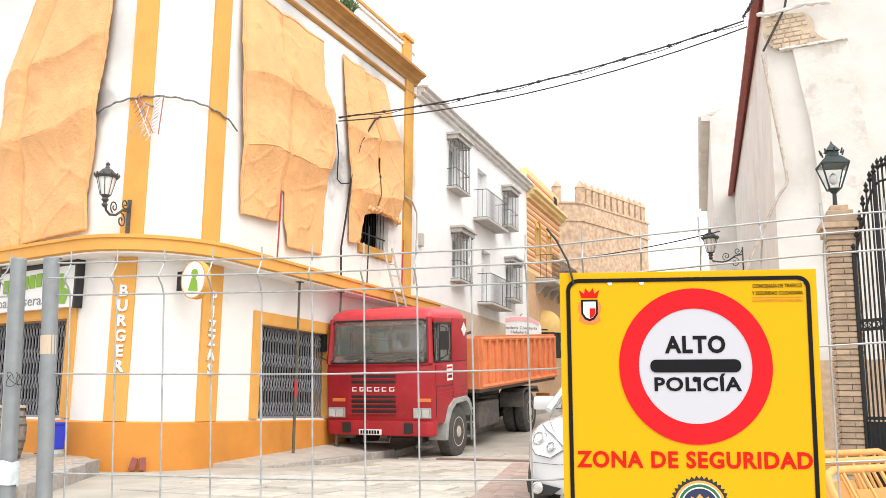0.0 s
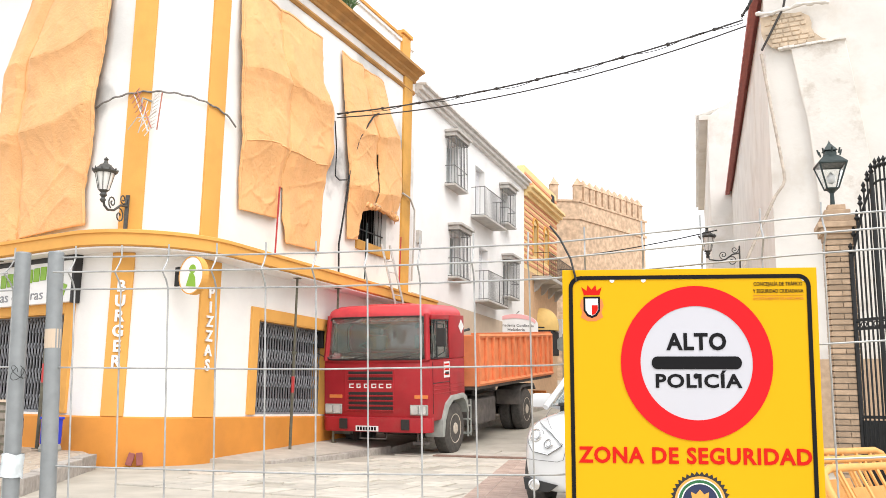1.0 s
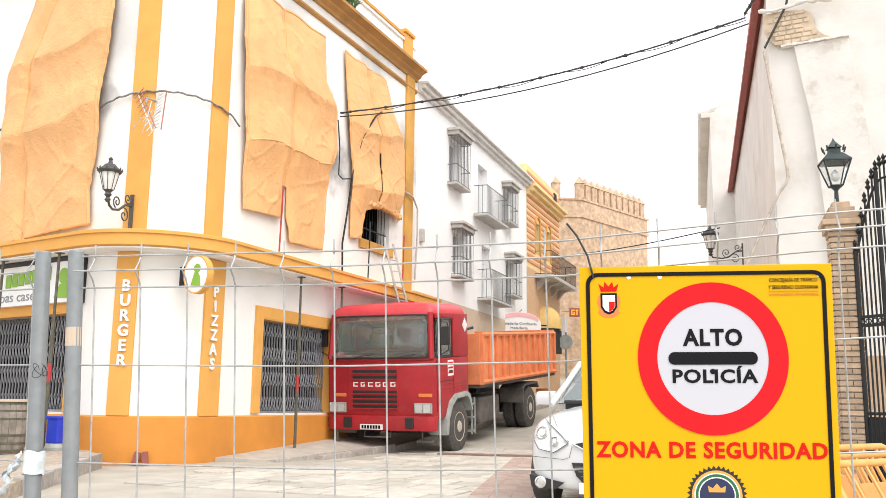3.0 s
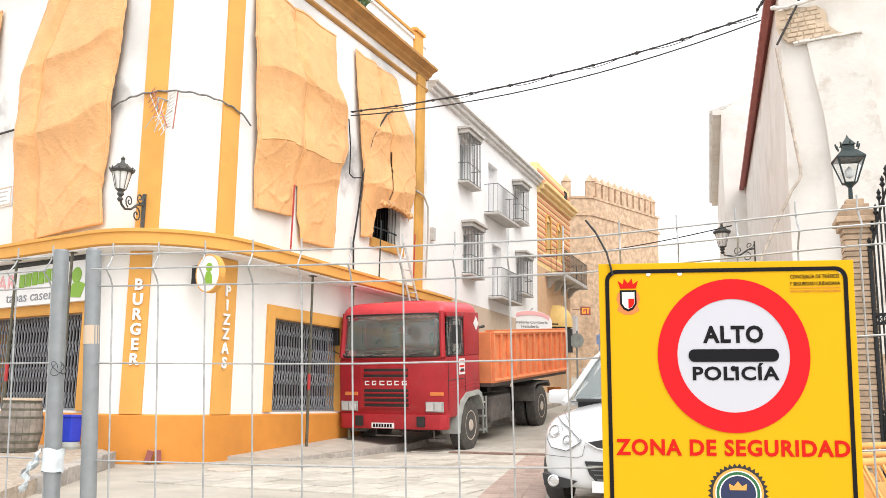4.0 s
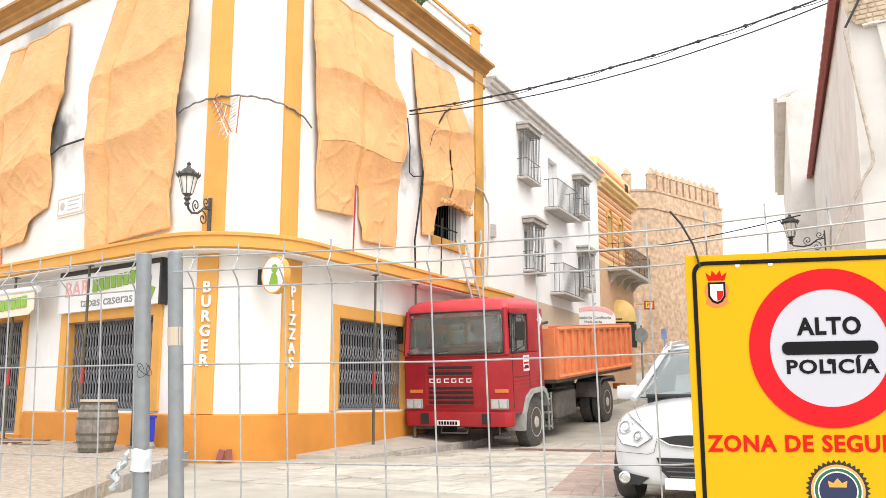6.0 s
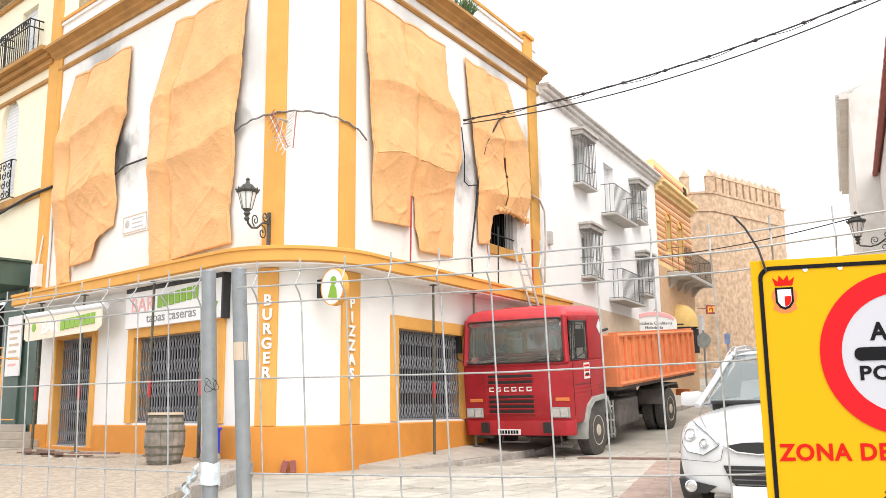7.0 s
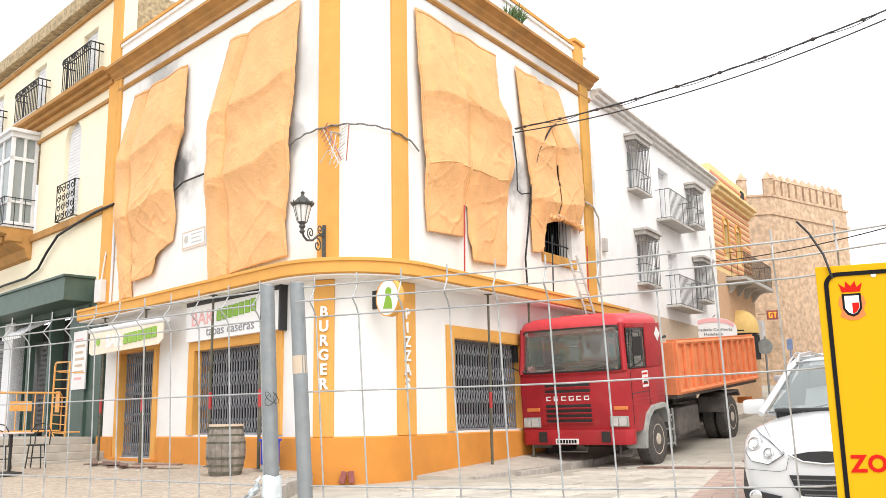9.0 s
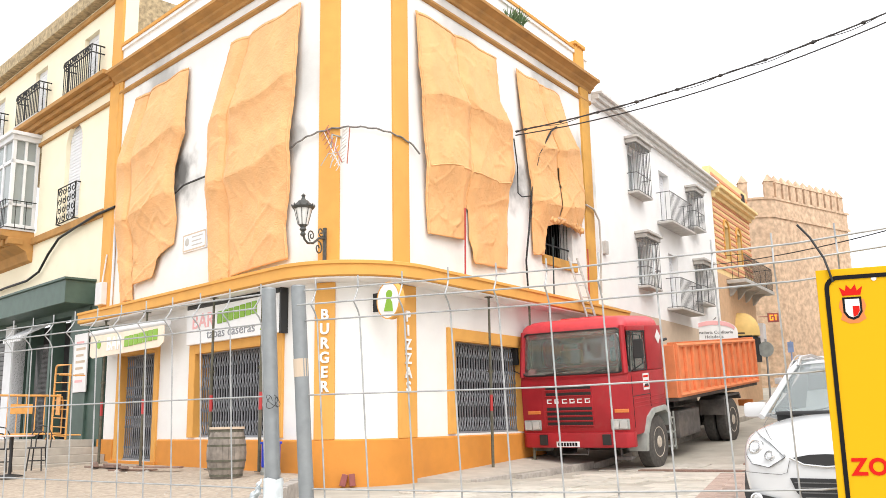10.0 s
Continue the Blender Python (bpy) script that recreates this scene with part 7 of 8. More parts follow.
def wall_lamp(m, label, arm=0.75, scale=1.0):
    """A scrolled bracket on a wall (at the local origin, arm along -y) carrying a lantern."""
    wl = thing("wall_lamp", label, "street lamp", m, group="bracketed street lanterns")
    bm = B()
    box(bm, -0.035, 0.035, -0.03, 0.0, -0.32, 0.32, None, 0.01)
    part("wall_plate", bm, LAMPIRON, wl)
    bm = B()
    tube(bm, [(0, -0.02, 0.12), (0, -0.2, 0.1), (0, -0.38, -0.02), (0, -0.55, -0.05), (0, -arm + 0.05, 0.0), (0, -arm, 0.1)], 0.02, 8)
    for c, r, t0 in (((-0.22, -0.08), 0.12, 0), ((-0.44, 0.1), 0.09, 2), ((-0.14, 0.22), 0.08, 4)):
        tube(bm, [(0, c[0] + (0.02 + r * q / 14) * math.cos(q * 0.62 + t0), c[1] + (0.02 + r * q / 14) * math.sin(q * 0.62 + t0)) for q in range(15)], 0.012, 6)
    part("scroll_bracket", bm, LAMPIRON, wl, smooth=60)
    s = scale
    m0 = pose(0, -arm, 0.1)
    bm = B()
    turned(bm, [(0.03 * s, -0.06), (0.06 * s, -0.02), (0.03 * s, 0.02), (0.07 * s, 0.06), (0.05 * s, 0.1), (0.10 * s, 0.14)], m0, 12)
    part("lantern_foot", bm, LAMPIRON, wl, smooth=40)
    for k in range(8):
        a = (k + 0.5) * math.tau / 8
        bm = B()
        tube(bm, [m0 @ Vector((0.10 * s * math.cos(a), 0.10 * s * math.sin(a), 0.14)), m0 @ Vector((0.185 * s * math.cos(a), 0.185 * s * math.sin(a), 0.5 * s))], 0.006, 5)
        part("cage_bar", bm, LAMPIRON, wl)
    bm = B()
    turned(bm, [(0.095 * s, 0.14), (0.18 * s, 0.5 * s), (0.175 * s, 0.5 * s), (0.09 * s, 0.145)], m0, 8)
    part("glass", bm, OPAL, wl).visible_shadow = False
    bm = B()
    turned(bm, [(0.2 * s, 0.49 * s), (0.235 * s, 0.53 * s), (0.21 * s, 0.56 * s), (0.13 * s, 0.62 * s), (0.1 * s, 0.66 * s), (0.05 * s, 0.68 * s), (0.03 * s, 0.74 * s), (0.045 * s, 0.77 * s), (0, 0.82 * s)], m0, 16)
    part("hood", bm, LAMPIRON, wl, smooth=40)
    for k in range(10):
        a = k * math.tau / 10
        bm = B()
        turned(bm, [(0.012, 0), (0.016, 0.02), (0.0, 0.05)], m0 @ pose(0.225 * s * math.cos(a), 0.225 * s * math.sin(a), 0.54 * s), 6)
        part("crest", bm, LAMPIRON, wl)
    return wl


q0 = Vector(along(0.62, 0.63)[0])
wall_lamp(pose(q0.x + 0.015, q0.y - 0.045, 4.12, 0, 0, 10), "black lantern on a scrolled wall bracket at the bar corner", 0.70, 0.85)
cwl = P1 + (P2 - P1) * 0.47
wall_lamp(pose(cwl.x, cwl.y, 5.0, 0, 0, -98), "black lantern on a scrolled bracket on the church wall", 0.85, 1.0)

# ---- signs of the bar ----
bs = thing("bar_sign", "white light-box sign of the bar with green and pink words", "shop sign")
b0, b1, z0, z1 = -5.25, -1.88, 2.66, 3.38
bm = B()
box(bm, b0, b1, -0.15, -0.0, z0, z1, FL, 0.008)
part("light_box", bm, BOARD, bs)
bm = B()
box(bm, b1 + 0.003, b1 + 0.06, -0.16, 0.0, z0 - 0.02, z1 + 0.1, FL, 0.008)
box(bm, b0, b1, -0.155, 0.0, z1 + 0.003, z1 + 0.09, FL, 0.008)
part("case_edge", bm, BLACKPL, bs)
letters("BAR", 0.42, FL @ pose(-4.6, -0.154, 3.1), LETTER_P, bs, bold=0.01, width=0.85)
for i in range(7):
    bm = B()
    box(bm, -4.02 + i * 0.205, -4.02 + i * 0.205 + 0.165, -0.162, -0.152, 3.0 + 0.012 * i, 3.24 + 0.012 * i, FL, 0.012)
    part("name_bar", bm, LETTER_G, bs)
letters("tapas caseras", 0.26, FL @ pose(-3.55, -0.154, 2.82), GREYPAINT, bs, bold=0.0, width=1.75)
bm = B()
prism(bm, disc(-2.25, 3.12, 0.14, 16), -0.16, -0.152, FL)
prism(bm, [(-2.5, 2.75), (-2.1, 2.72), (-1.98, 2.95), (-2.15, 3.0), (-2.35, 2.98)], -0.159, -0.152, FL)
part("green_patch", bm, LETTER_G, bs)
ab = thing("awning_banner", "rolled bar awning with a pale valance and green words", "awning")
AWN = mat("pale_awning", (0.78, 0.68, 0.55), 0.8, grain=0.06, scale=4)
bm = B()
prism(bm, [(-9.25, 2.68), (-9.1, 2.62), (-5.8, 2.66), (-5.62, 2.75), (-5.62, 3.1), (-9.25, 3.14)], -0.47, -0.45, FL, 0.006)
part("valance", bm, AWN, ab)
bm = B()
tube(bm, [(-9.3, -0.42, 3.2), (-5.55, -0.42, 3.16)], 0.07, 10, FL)
for x in (-9.2, -5.65):
    tube(bm, [(x, -0.42, 3.18), (x, 0.0, 3.3)], 0.02, 6, FL)
part("roller", bm, SHUTTER, ab, smooth=40)
letters("BAR", 0.42, FL @ pose(-7.95, -0.474, 2.88), LETTER_W, ab, bold=0.02, width=0.8)
for i in range(7):
    bm = B()
    box(bm, -7.42 + i * 0.225, -7.42 + i * 0.225 + 0.185, -0.484, -0.472, 2.77 + 0.008 * i, 3.0 + 0.008 * i, FL, 0.012)
    part("name_bar", bm, LETTER_G, ab)
bm = B()
prism(bm, disc(-8.75, 2.92, 0.1, 14), -0.482, -0.472, FL)
part("green_patch", bm, LETTER_G, ab)
ov = thing("oval_sign", "oval light-box sign with a green figure on the corner pilaster", "shop sign")
OM = pose(-8.55, 9.50, 3.07, 0, 0, -8)
bm = B()
prism(bm, [(0.27 * math.cos(k * math.tau / 32), 0.31 * math.sin(k * math.tau / 32)) for k in range(32)], -0.06, 0.06, OM, 0.008)
part("light_box", bm, BOARD, ov, smooth=40)
part("rim", ribbon([(0.28 * math.cos(k * math.tau / 32), 0.32 * math.sin(k * math.tau / 32)) for k in range(32)], [(0.262 * math.cos(k * math.tau / 32), 0.30 * math.sin(k * math.tau / 32)) for k in range(32)], OM, -0.065, 0.065), OCHRE, ov)
bm = B()
prism(bm, disc(0.03, 0.1, 0.075, 14), -0.068, -0.06, OM)
prism(bm, [(-0.1, -0.18), (0.12, -0.2), (0.1, -0.04), (0.05, 0.03), (-0.03, 0.03)], -0.067, -0.06, OM)
part("green_patch", bm, LETTER_G, ov)
bm = B()
box(bm, -0.42, -0.24, -0.02, 0.02, -0.16, 0.16, OM)
part("bracket", bm, IRON, ov)
stn = thing("street_name_tile", "tiled street name plaque with a small blue crest", "plaque")
bm = B()
box(bm, -5.8, -4.8, -0.03, 0.0, 4.68, 5.09, FL, 0.006)
part("tile", bm, BOARD, stn)
part("rim", ribbon(rounded(-5.78, -4.82, 4.70, 5.07, 0.02, 2), rounded(-5.75, -4.85, 4.73, 5.04, 0.02, 2), FL, -0.034, -0.03), BEIGE, stn)
for i in range(3):
    bm = B()
    box(bm, -5.4, -4.95 - 0.05 * (i % 2), -0.034, -0.03, 4.785 + i * 0.09, 4.812 + i * 0.09, FL)
    part("text_bar", bm, SLATE, stn)
bm = B()
prism(bm, disc(-5.6, 4.9, 0.09, 12), -0.034, -0.03, FL)
part("crest", bm, SLATE, stn)

GREYPL2 = mat("weathered_cable", (0.2, 0.19, 0.18), 0.8, grain=0.4, scale=14)

# ---- cables ----
CABLE = mat("weathered_black_cable", (0.05, 0.047, 0.045), 0.75, grain=0.3, scale=14)
CONDUIT = mat("dusty_wall_conduit", (0.50, 0.44, 0.38), 0.9, grain=0.25, scale=10)


def cable(name, label, pts, r, material=None, sagged=0.0, lumpy=False):
    """A cable through points, each stretch hanging a little."""
    bm = B()
    out_ = []
    for a, b in zip(pts, pts[1:]):
        a, b = Vector(a), Vector(b)
        n = 14 if sagged else 3
        for k in range(n):
            t = k / n
            p = a.lerp(b, t)
            p.z -= sagged * 4 * t * (1 - t)
            out_.append(p)
    out_.append(Vector(pts[-1]))
    if lumpy:
        fine = [a.lerp(b, k / 12) for a, b in zip(out_, out_[1:]) for k in range(12)] + [out_[-1]]
        tube(bm, fine, [r * (0.8 + 0.7 * max(0, noise.noise((i * 0.35, r * 90, 0))) + (0.9 if i % 17 == 5 else 0)) for i in range(len(fine))], 7)
        # a thinner strand wound about the bundle
        tube(bm, [p + Vector((0, 0.03 * math.cos(i * 0.22), -0.02 + 0.035 * math.sin(i * 0.22))) for i, p in enumerate(fine)], r * 0.4, 5)
    else:
        tube(bm, out_, r, 7)
    return single(name, bm, material or IRON, label, "cable", group="overhead cables", smooth=60)


fr = lambda y, o, z: FR @ Vector((y, -o, z))
cable("overhead_cable", "bundle of black cables strung across the street", [fr(14.4, 0.1, 7.43), (-0.10, 14.42, 8.28)], 0.02, CABLE, 0.26, True)
cable("overhead_cable", "black cable bundle rising along the church corner", [(-0.12, 14.42, 8.34), (0.06, 14.36, 8.6), (0.3, 14.3, 9.8)], 0.026, CABLE, 0.0, True)
cable("overhead_cable", "thinner black cable strung across the street", [fr(14.4, 0.1, 7.34), (-0.05, 14.44, 8.16)], 0.014, CABLE, 0.34)
cable("overhead_cable", "black cables dropping to the church wall", [(0.75, 14.25, 8.95), (0.62, 14.3, 8.35), (0.21, 14.36, 7.6)], 0.022, CABLE)
cable("overhead_cable", "thin cable strung low across the street", [tuple(FW @ Vector((11.2, -0.05, 6.55))), (-1.35, 21.0, 5.55)], 0.016, None, 0.15)
cable("wall_cable", "grey cable clipped down the church wall", [tuple(FM @ Vector((x, -0.05, z))) for x, z in ((0.2, 7.54), (0.29, 6.81), (0.36, 6.26), (0.49, 5.28), (0.5, 5.1), (0.46, 5.0), (0.33, 4.83), (0.06, 4.28), (-0.25, 3.63), (-0.4, 3.3))], 0.028, CONDUIT)
cable("wall_cable", "black cable looping from the street cables down to the ledge", [fr(16.2, 0.22, 8.0), fr(15.75, 0.3, 7.75), fr(15.3, 0.2, 7.1), fr(15.05, 0.12, 6.3), fr(14.85, 0.1, 5.2), fr(14.68, 0.1, 4.5), fr(14.72, 0.1, 3.85)], 0.022)
cable("wall_cable", "dark cables hanging beside the torn sheet", [fr(14.35, 0.08, 7.25), fr(14.4, 0.12, 6.6), fr(14.42, 0.1, 6.0), fr(14.6, 0.1, 5.95), fr(15.0, 0.12, 6.05)], 0.014)
loop = [tuple(fl(u, 0.07, z)) for u, z in ((-6.3, 6.05), (-5.78, 6.2), (-4.7, 6.2))]
cable("wall_cable", "scorched cable along the facade", loop, 0.022, CABLE)
loop = [tuple(fl(-1.75, 0.06, 6.08))] + [(p[0], p[1], z) for p, z in zip([(Vector(q) + (Vector(q) - cen).normalized() * 0.07).to_tuple() for q in along(-0.1, 2.35)], [6.12 + 0.17 * math.sin(k * 0.085) + 0.012 * math.sin(k * 1.7) for k in range(40)])] + [fr(10.75, 0.08, 6.02)]
cable("wall_cable", "taped cable bundle round the building corner", loop, 0.017, GREYPL2)
cable("wall_cable", "cable along the cream house facade", [tuple(fl(-9.2, 0.08, 6.35)), tuple(fl(-10.2, 0.12, 6.32)), tuple(fl(-11.5, 0.12, 6.2)), tuple(fl(-12.6, 0.1, 6.1)), tuple(fl(-13.3, 0.1, 5.75)), tuple(fl(-13.9, 0.1, 5.35)), tuple(fl(-14.8, 0.1, 5.2)), tuple(fl(-16.5, 0.1, 5.2)), tuple(fl(-20, 0.1, 5.1))], 0.035, IRON)
cable("wall_cable", "cable around the soot-stained pilaster", [fr(17.9, 0.1, 6.4), fr(18.3, 0.12, 6.35), fr(18.6, 0.12, 6.1), fr(18.62, 0.12, 5.4), fr(18.55, 0.1, 4.2)], 0.025, SLATE)
cable("wall_pipe", "grey conduits down the building joint", [tuple(fl(-9.2, 0.05, 6.3)), tuple(fl(-9.18, 0.05, 4.9)), tuple(fl(-9.2, 0.05, 3.85))], 0.03, SHUTTER)

BARE_RED = mat("faded_red_metal", (0.42, 0.16, 0.12), 0.6, 0.2, grain=0.2)
ALU_W = mat("dull_white_metal", (0.62, 0.6, 0.58), 0.5, 0.2, grain=0.15)
ant = thing("tv_antenna", "small broken television antenna on the facade", "antenna")
A0, A1 = Vector((-9.76, 9.12, 6.22)), Vector((-9.16, 8.86, 5.42))
for dx, dz in ((0.0, 0.0), (0.06, 0.05)):
    bm = B()
    tube(bm, [A0 + Vector((dx, 0, dz)), A1 + Vector((dx, 0, dz))], 0.011, 6)
    part("boom", bm, BARE_RED if dx else ALU_W, ant)
for k in range(9):
    c_ = A0.lerp(A1, k / 8)
    bm = B()
    tube(bm, [c_, c_ + Vector((0.06, 0, 0.05))], 0.008, 5)
    tube(bm, [c_ + Vector((-0.02, -0.06, -0.10)), c_ + Vector((0.07, 0.05, 0.13))], 0.007, 5)
    part("element", bm, BARE_RED if k < 5 else ALU_W, ant)
for k in range(10):
    z = 5.48 + 0.065 * k
    bm = B()
    tube(bm, [(-9.28 + 0.012 * k, 8.98, z), (-9.06 + 0.006 * k, 8.90, z + 0.02)], 0.006, 5)
    part("reflector_bar", bm, ALU_W, ant)
for x0, x1, mt in ((-9.27, -9.15, ALU_W), (-9.06, -9.0, BARE_RED)):
    bm = B()
    tube(bm, [(x0, 8.95, 5.46), (x1, 8.95, 6.10)], 0.011, 6)
    part("reflector_frame", bm, mt, ant)
bm = B()
tube(bm, [(-9.72, 9.0, 5.55), (-9.5, 8.95, 5.72), (-9.25, 8.95, 5.70), (-9.05, 8.9, 5.78)], 0.009, 6)
tube(bm, [(-9.45, 8.95, 5.45), (-9.36, 8.93, 5.66), (-9.3, 8.95, 5.98)], 0.009, 6)
part("dipole", bm, ALU_W, ant)
bm = B()
tube(bm, [(-9.5, 9.35, 6.12), (-9.5, 9.05, 6.1), (-9.5, 9.02, 5.85)], 0.016, 8)
part("wall_arm", bm, GREYPL, ant)
jb = thing("junction_box", "white electrical box on the building joint", "electrical box")
bm = B()
box(bm, -9.75, -9.42, -0.22, -0.06, 3.95, 4.5, FL, 0.02)
part("box", bm, SHUTTER, jb)
bm = B()
tube(bm, [(-9.6, -0.12, 4.5), (-9.5, -0.08, 5.2)], 0.02, 6, FL)
part("conduit", bm, SHUTTER, jb)
mb = thing("meter_box", "small grey box on the white house wall", "electrical box")
bm = B()
box(bm, 0.25, 0.45, -0.1, 0.0, 5.3, 5.65, FW, 0.01)
part("box", bm, SLATE, mb)

# ---- props under the ledge ----
PROP = mat("rusty_prop_steel", (0.12, 0.115, 0.085), 0.75, 0.3, grain=0.3, scale=12)
PROPR = mat("red_prop_sleeve", (0.42, 0.035, 0.035), 0.5, grain=0.1)
def prop(m, h, label):
    pr = thing("steel_prop", label, "steel prop", m, group="props under the ledge")
    bm = B()
    tube(bm, [(0, 0, 0.01), (0, 0, h * 0.55)], 0.03, 10)
    box(bm, -0.06, 0.06, -0.06, 0.06, 0, 0.012)
    part("outer_tube", bm, PROP, pr)
    bm = B()
    tube(bm, [(0, 0, h * 0.55), (0, 0, h)], 0.024, 10)
    box(bm, -0.06, 0.06, -0.06, 0.06, h - 0.012, h)
    part("inner_tube", bm, PROP, pr)
    bm = B()
    turned(bm, [(0.032, 0), (0.032, 0.3), (0.03, 0.31)], pose(0, 0, h * 0.33), 10)
    part("sleeve", bm, PROPR, pr)
    bm = B()
    turned(bm, [(0.045, 0), (0.045, 0.06), (0.02, 0.06)], pose(0, 0, h * 0.55), 10)
    tube(bm, [(-0.09, 0, h * 0.55 + 0.03), (0.09, 0, h * 0.55 + 0.03)], 0.01, 6)
    part("collar", bm, PROP, pr)
for u in (-8.6, -6.55, -3.75, -2.05):
    p = fl(u, 0.4, 0.17)
    prop(pose(p.x, p.y, 0.225), 3.24, "adjustable steel prop holding up the ledge of the bar")
for y in (12.7, 14.35):
    prop(pose(XR + 0.32, y, 0.12 + 0.06 * (y - 12.7)), 3.345 - 0.06 * (y - 12.7), "rusty adjustable steel prop under the street-side ledge")
for y, c in ((12.05, PROPR), (17.6, PROPR), (15.75, LAMPGREEN)):
    bm = B()
    tube(bm, [(y, -0.2, 3.78), (y + 0.05, -0.2, 5.2)], 0.017, 8, FR)
    single("prop_tube", bm, c, "thin painted prop standing on the ledge", "steel prop", group="props on the ledge")
lad = thing("ladder", "aluminium ladder leaning from the ledge behind the cab", "ladder")
ALU = mat("worn_aluminium", (0.6, 0.6, 0.58), 0.4, 0.7, grain=0.15, scale=20)
LD0, LD1 = Vector((-8.0, 16.9, 2.2)), Vector((-8.42, 16.25, 4.75))
side = Vector((0.10, 0.24, 0.0))
for s in (-0.5, 0.5):
    bm = B()
    tube(bm, [LD0 + side * s + (LD0 - LD1) * 0.75, LD1 + side * s], 0.028, 6)
    part("stile", bm, ALU, lad)
for k in range(17):
    t = -0.7 + 1.65 * k / 16
    bm = B()
    p = LD0.lerp(LD1, t)
    tube(bm, [p - side * 0.5, p + side * 0.5], 0.015, 6)
    part("rung", bm, ALU, lad)
plant = thing("roof_weed", "green weed growing on the cornice", "plant")
LEAF = mat("weed_leaf", (0.09, 0.16, 0.06), 0.7, grain=0.3, scale=20)
rng = random.Random(5)
bm = B()
for k in range(90):
    p0 = Vector((14.35 + rng.uniform(-0.3, 0.3), -0.2 + rng.uniform(-0.1, 0.1), 9.95))
    tip = p0 + Vector((rng.uniform(-0.22, 0.22), rng.uniform(-0.2, 0.1), rng.uniform(0.12, 0.42)))
    tube(bm, [p0, p0.lerp(tip, 0.5) + Vector((0, 0, 0.04)), tip], [0.004, 0.014, 0.002], 4, FR)
part("leaves", bm, LEAF, plant)

# ---- things on the pavement ----
brl = thing("wine_barrel", "weathered grey oak barrel with iron hoops beside the bar window", "barrel", pose(*fl(-1.88, 1.15, 0.175)) @ Matrix.Scale(0.88, 4))
OAK = mat("grey_oak", (0.24, 0.21, 0.18), 0.85, grain=0.3, scale=9, spread=0.15, stain=0.4, stain_colour=(0.12, 0.1, 0.085), stain_scale=5)
for k in range(20):
    a0_, a1_ = k * math.tau / 20 + 0.006, (k + 1) * math.tau / 20 - 0.006
    bm = B()
    rows = []
    for j in range(9):
        z = 0.92 * j / 8
        r = 0.29 + 0.08 * math.sin(math.pi * j / 8)
        rows.append([bm.verts.new((r2 * math.cos(a), r2 * math.sin(a), z)) for r2, a in ((r, a0_), (r + 0.002, (a0_ + a1_) / 2), (r, a1_), (r - 0.03, a1_), (r - 0.03, a0_))])
    for r0, r1 in zip(rows, rows[1:]):
        for i in range(5):
            bm.faces.new((r0[i], r0[(i + 1) % 5], r1[(i + 1) % 5], r1[i]))
    bm.faces.new(rows[0])
    bm.faces.new(rows[-1][::-1])
    part("stave", bm, OAK, brl)
for z, h in ((0.03, 0.05), (0.16, 0.04), (0.3, 0.04), (0.58, 0.04), (0.72, 0.04), (0.84, 0.05)):
    bm = B()
    r = 0.29 + 0.08 * math.sin(math.pi * (z + h / 2) / 0.92) + 0.006
    turned(bm, [(r - 0.004, z), (r, z), (r, z + h), (r - 0.004, z + h)], None, 32)
    part("hoop", bm, PROP, brl, smooth=40)
bm = B()
turned(bm, [(0.0, 0.9), (0.33, 0.9), (0.33, 0.945), (0.0, 0.945)], None, 28)
part("round_top", bm, BEIGE, brl)
bin_ = thing("blue_bucket", "blue plastic bin standing on a grey base", "bin", pose(*fl(-1.72, 0.38, 0.19)) @ Matrix.Scale(0.85, 4))
BLUE = mat("blue_plastic", (0.02, 0.05, 0.55), 0.45, grain=0.05)
bm = B()
box(bm, -0.14, 0.14, -0.14, 0.14, 0.14, 0.62, None, 0.03)
part("bucket", bm, BLUE, bin_)
bm = B()
box(bm, -0.16, 0.16, -0.16, 0.16, 0.60, 0.65, None, 0.015)
part("rim", bm, BLUE, bin_)
bm = B()
turned(bm, [(0.2, 0), (0.21, 0.06), (0.18, 0.14), (0.0, 0.14)], None, 20)
part("foot", bm, GREYPL, bin_)
WOODP = mat("weathered_plank", (0.22, 0.14, 0.11), 0.85, grain=0.25, scale=8, spread=0.2)
rub = thing("plank_heap", "low heap of charred planks and rubble on the pavement", "rubble")
for k in range(12):
    bm = B()
    p = fl(-6.2 + rng.uniform(-1.3, 1.7), 0.75 + rng.uniform(-0.15, 0.35), 0.19 + 0.022 * (k % 4))
    box(bm, -0.55, 0.55, -0.07, 0.07, 0, 0.03, pose(p.x, p.y, p.z, rng.uniform(-2, 2), rng.uniform(-2, 2), TURN + rng.uniform(-25, 25)), 0.004)
    part("plank", bm, WOODP, rub)
for k in range(24):
    p = fl(-6.0 + rng.uniform(-2.2, 2.2), 0.9 + rng.uniform(-0.4, 0.6), 0.15)
    bm = B()
    bmesh.ops.create_icosphere(bm, subdivisions=1, radius=rng.uniform(0.02, 0.07), matrix=pose(p.x, p.y, p.z + 0.02, 0, 0, rng.uniform(0, 360)))
    part("stone", bm, PAVE, rub)
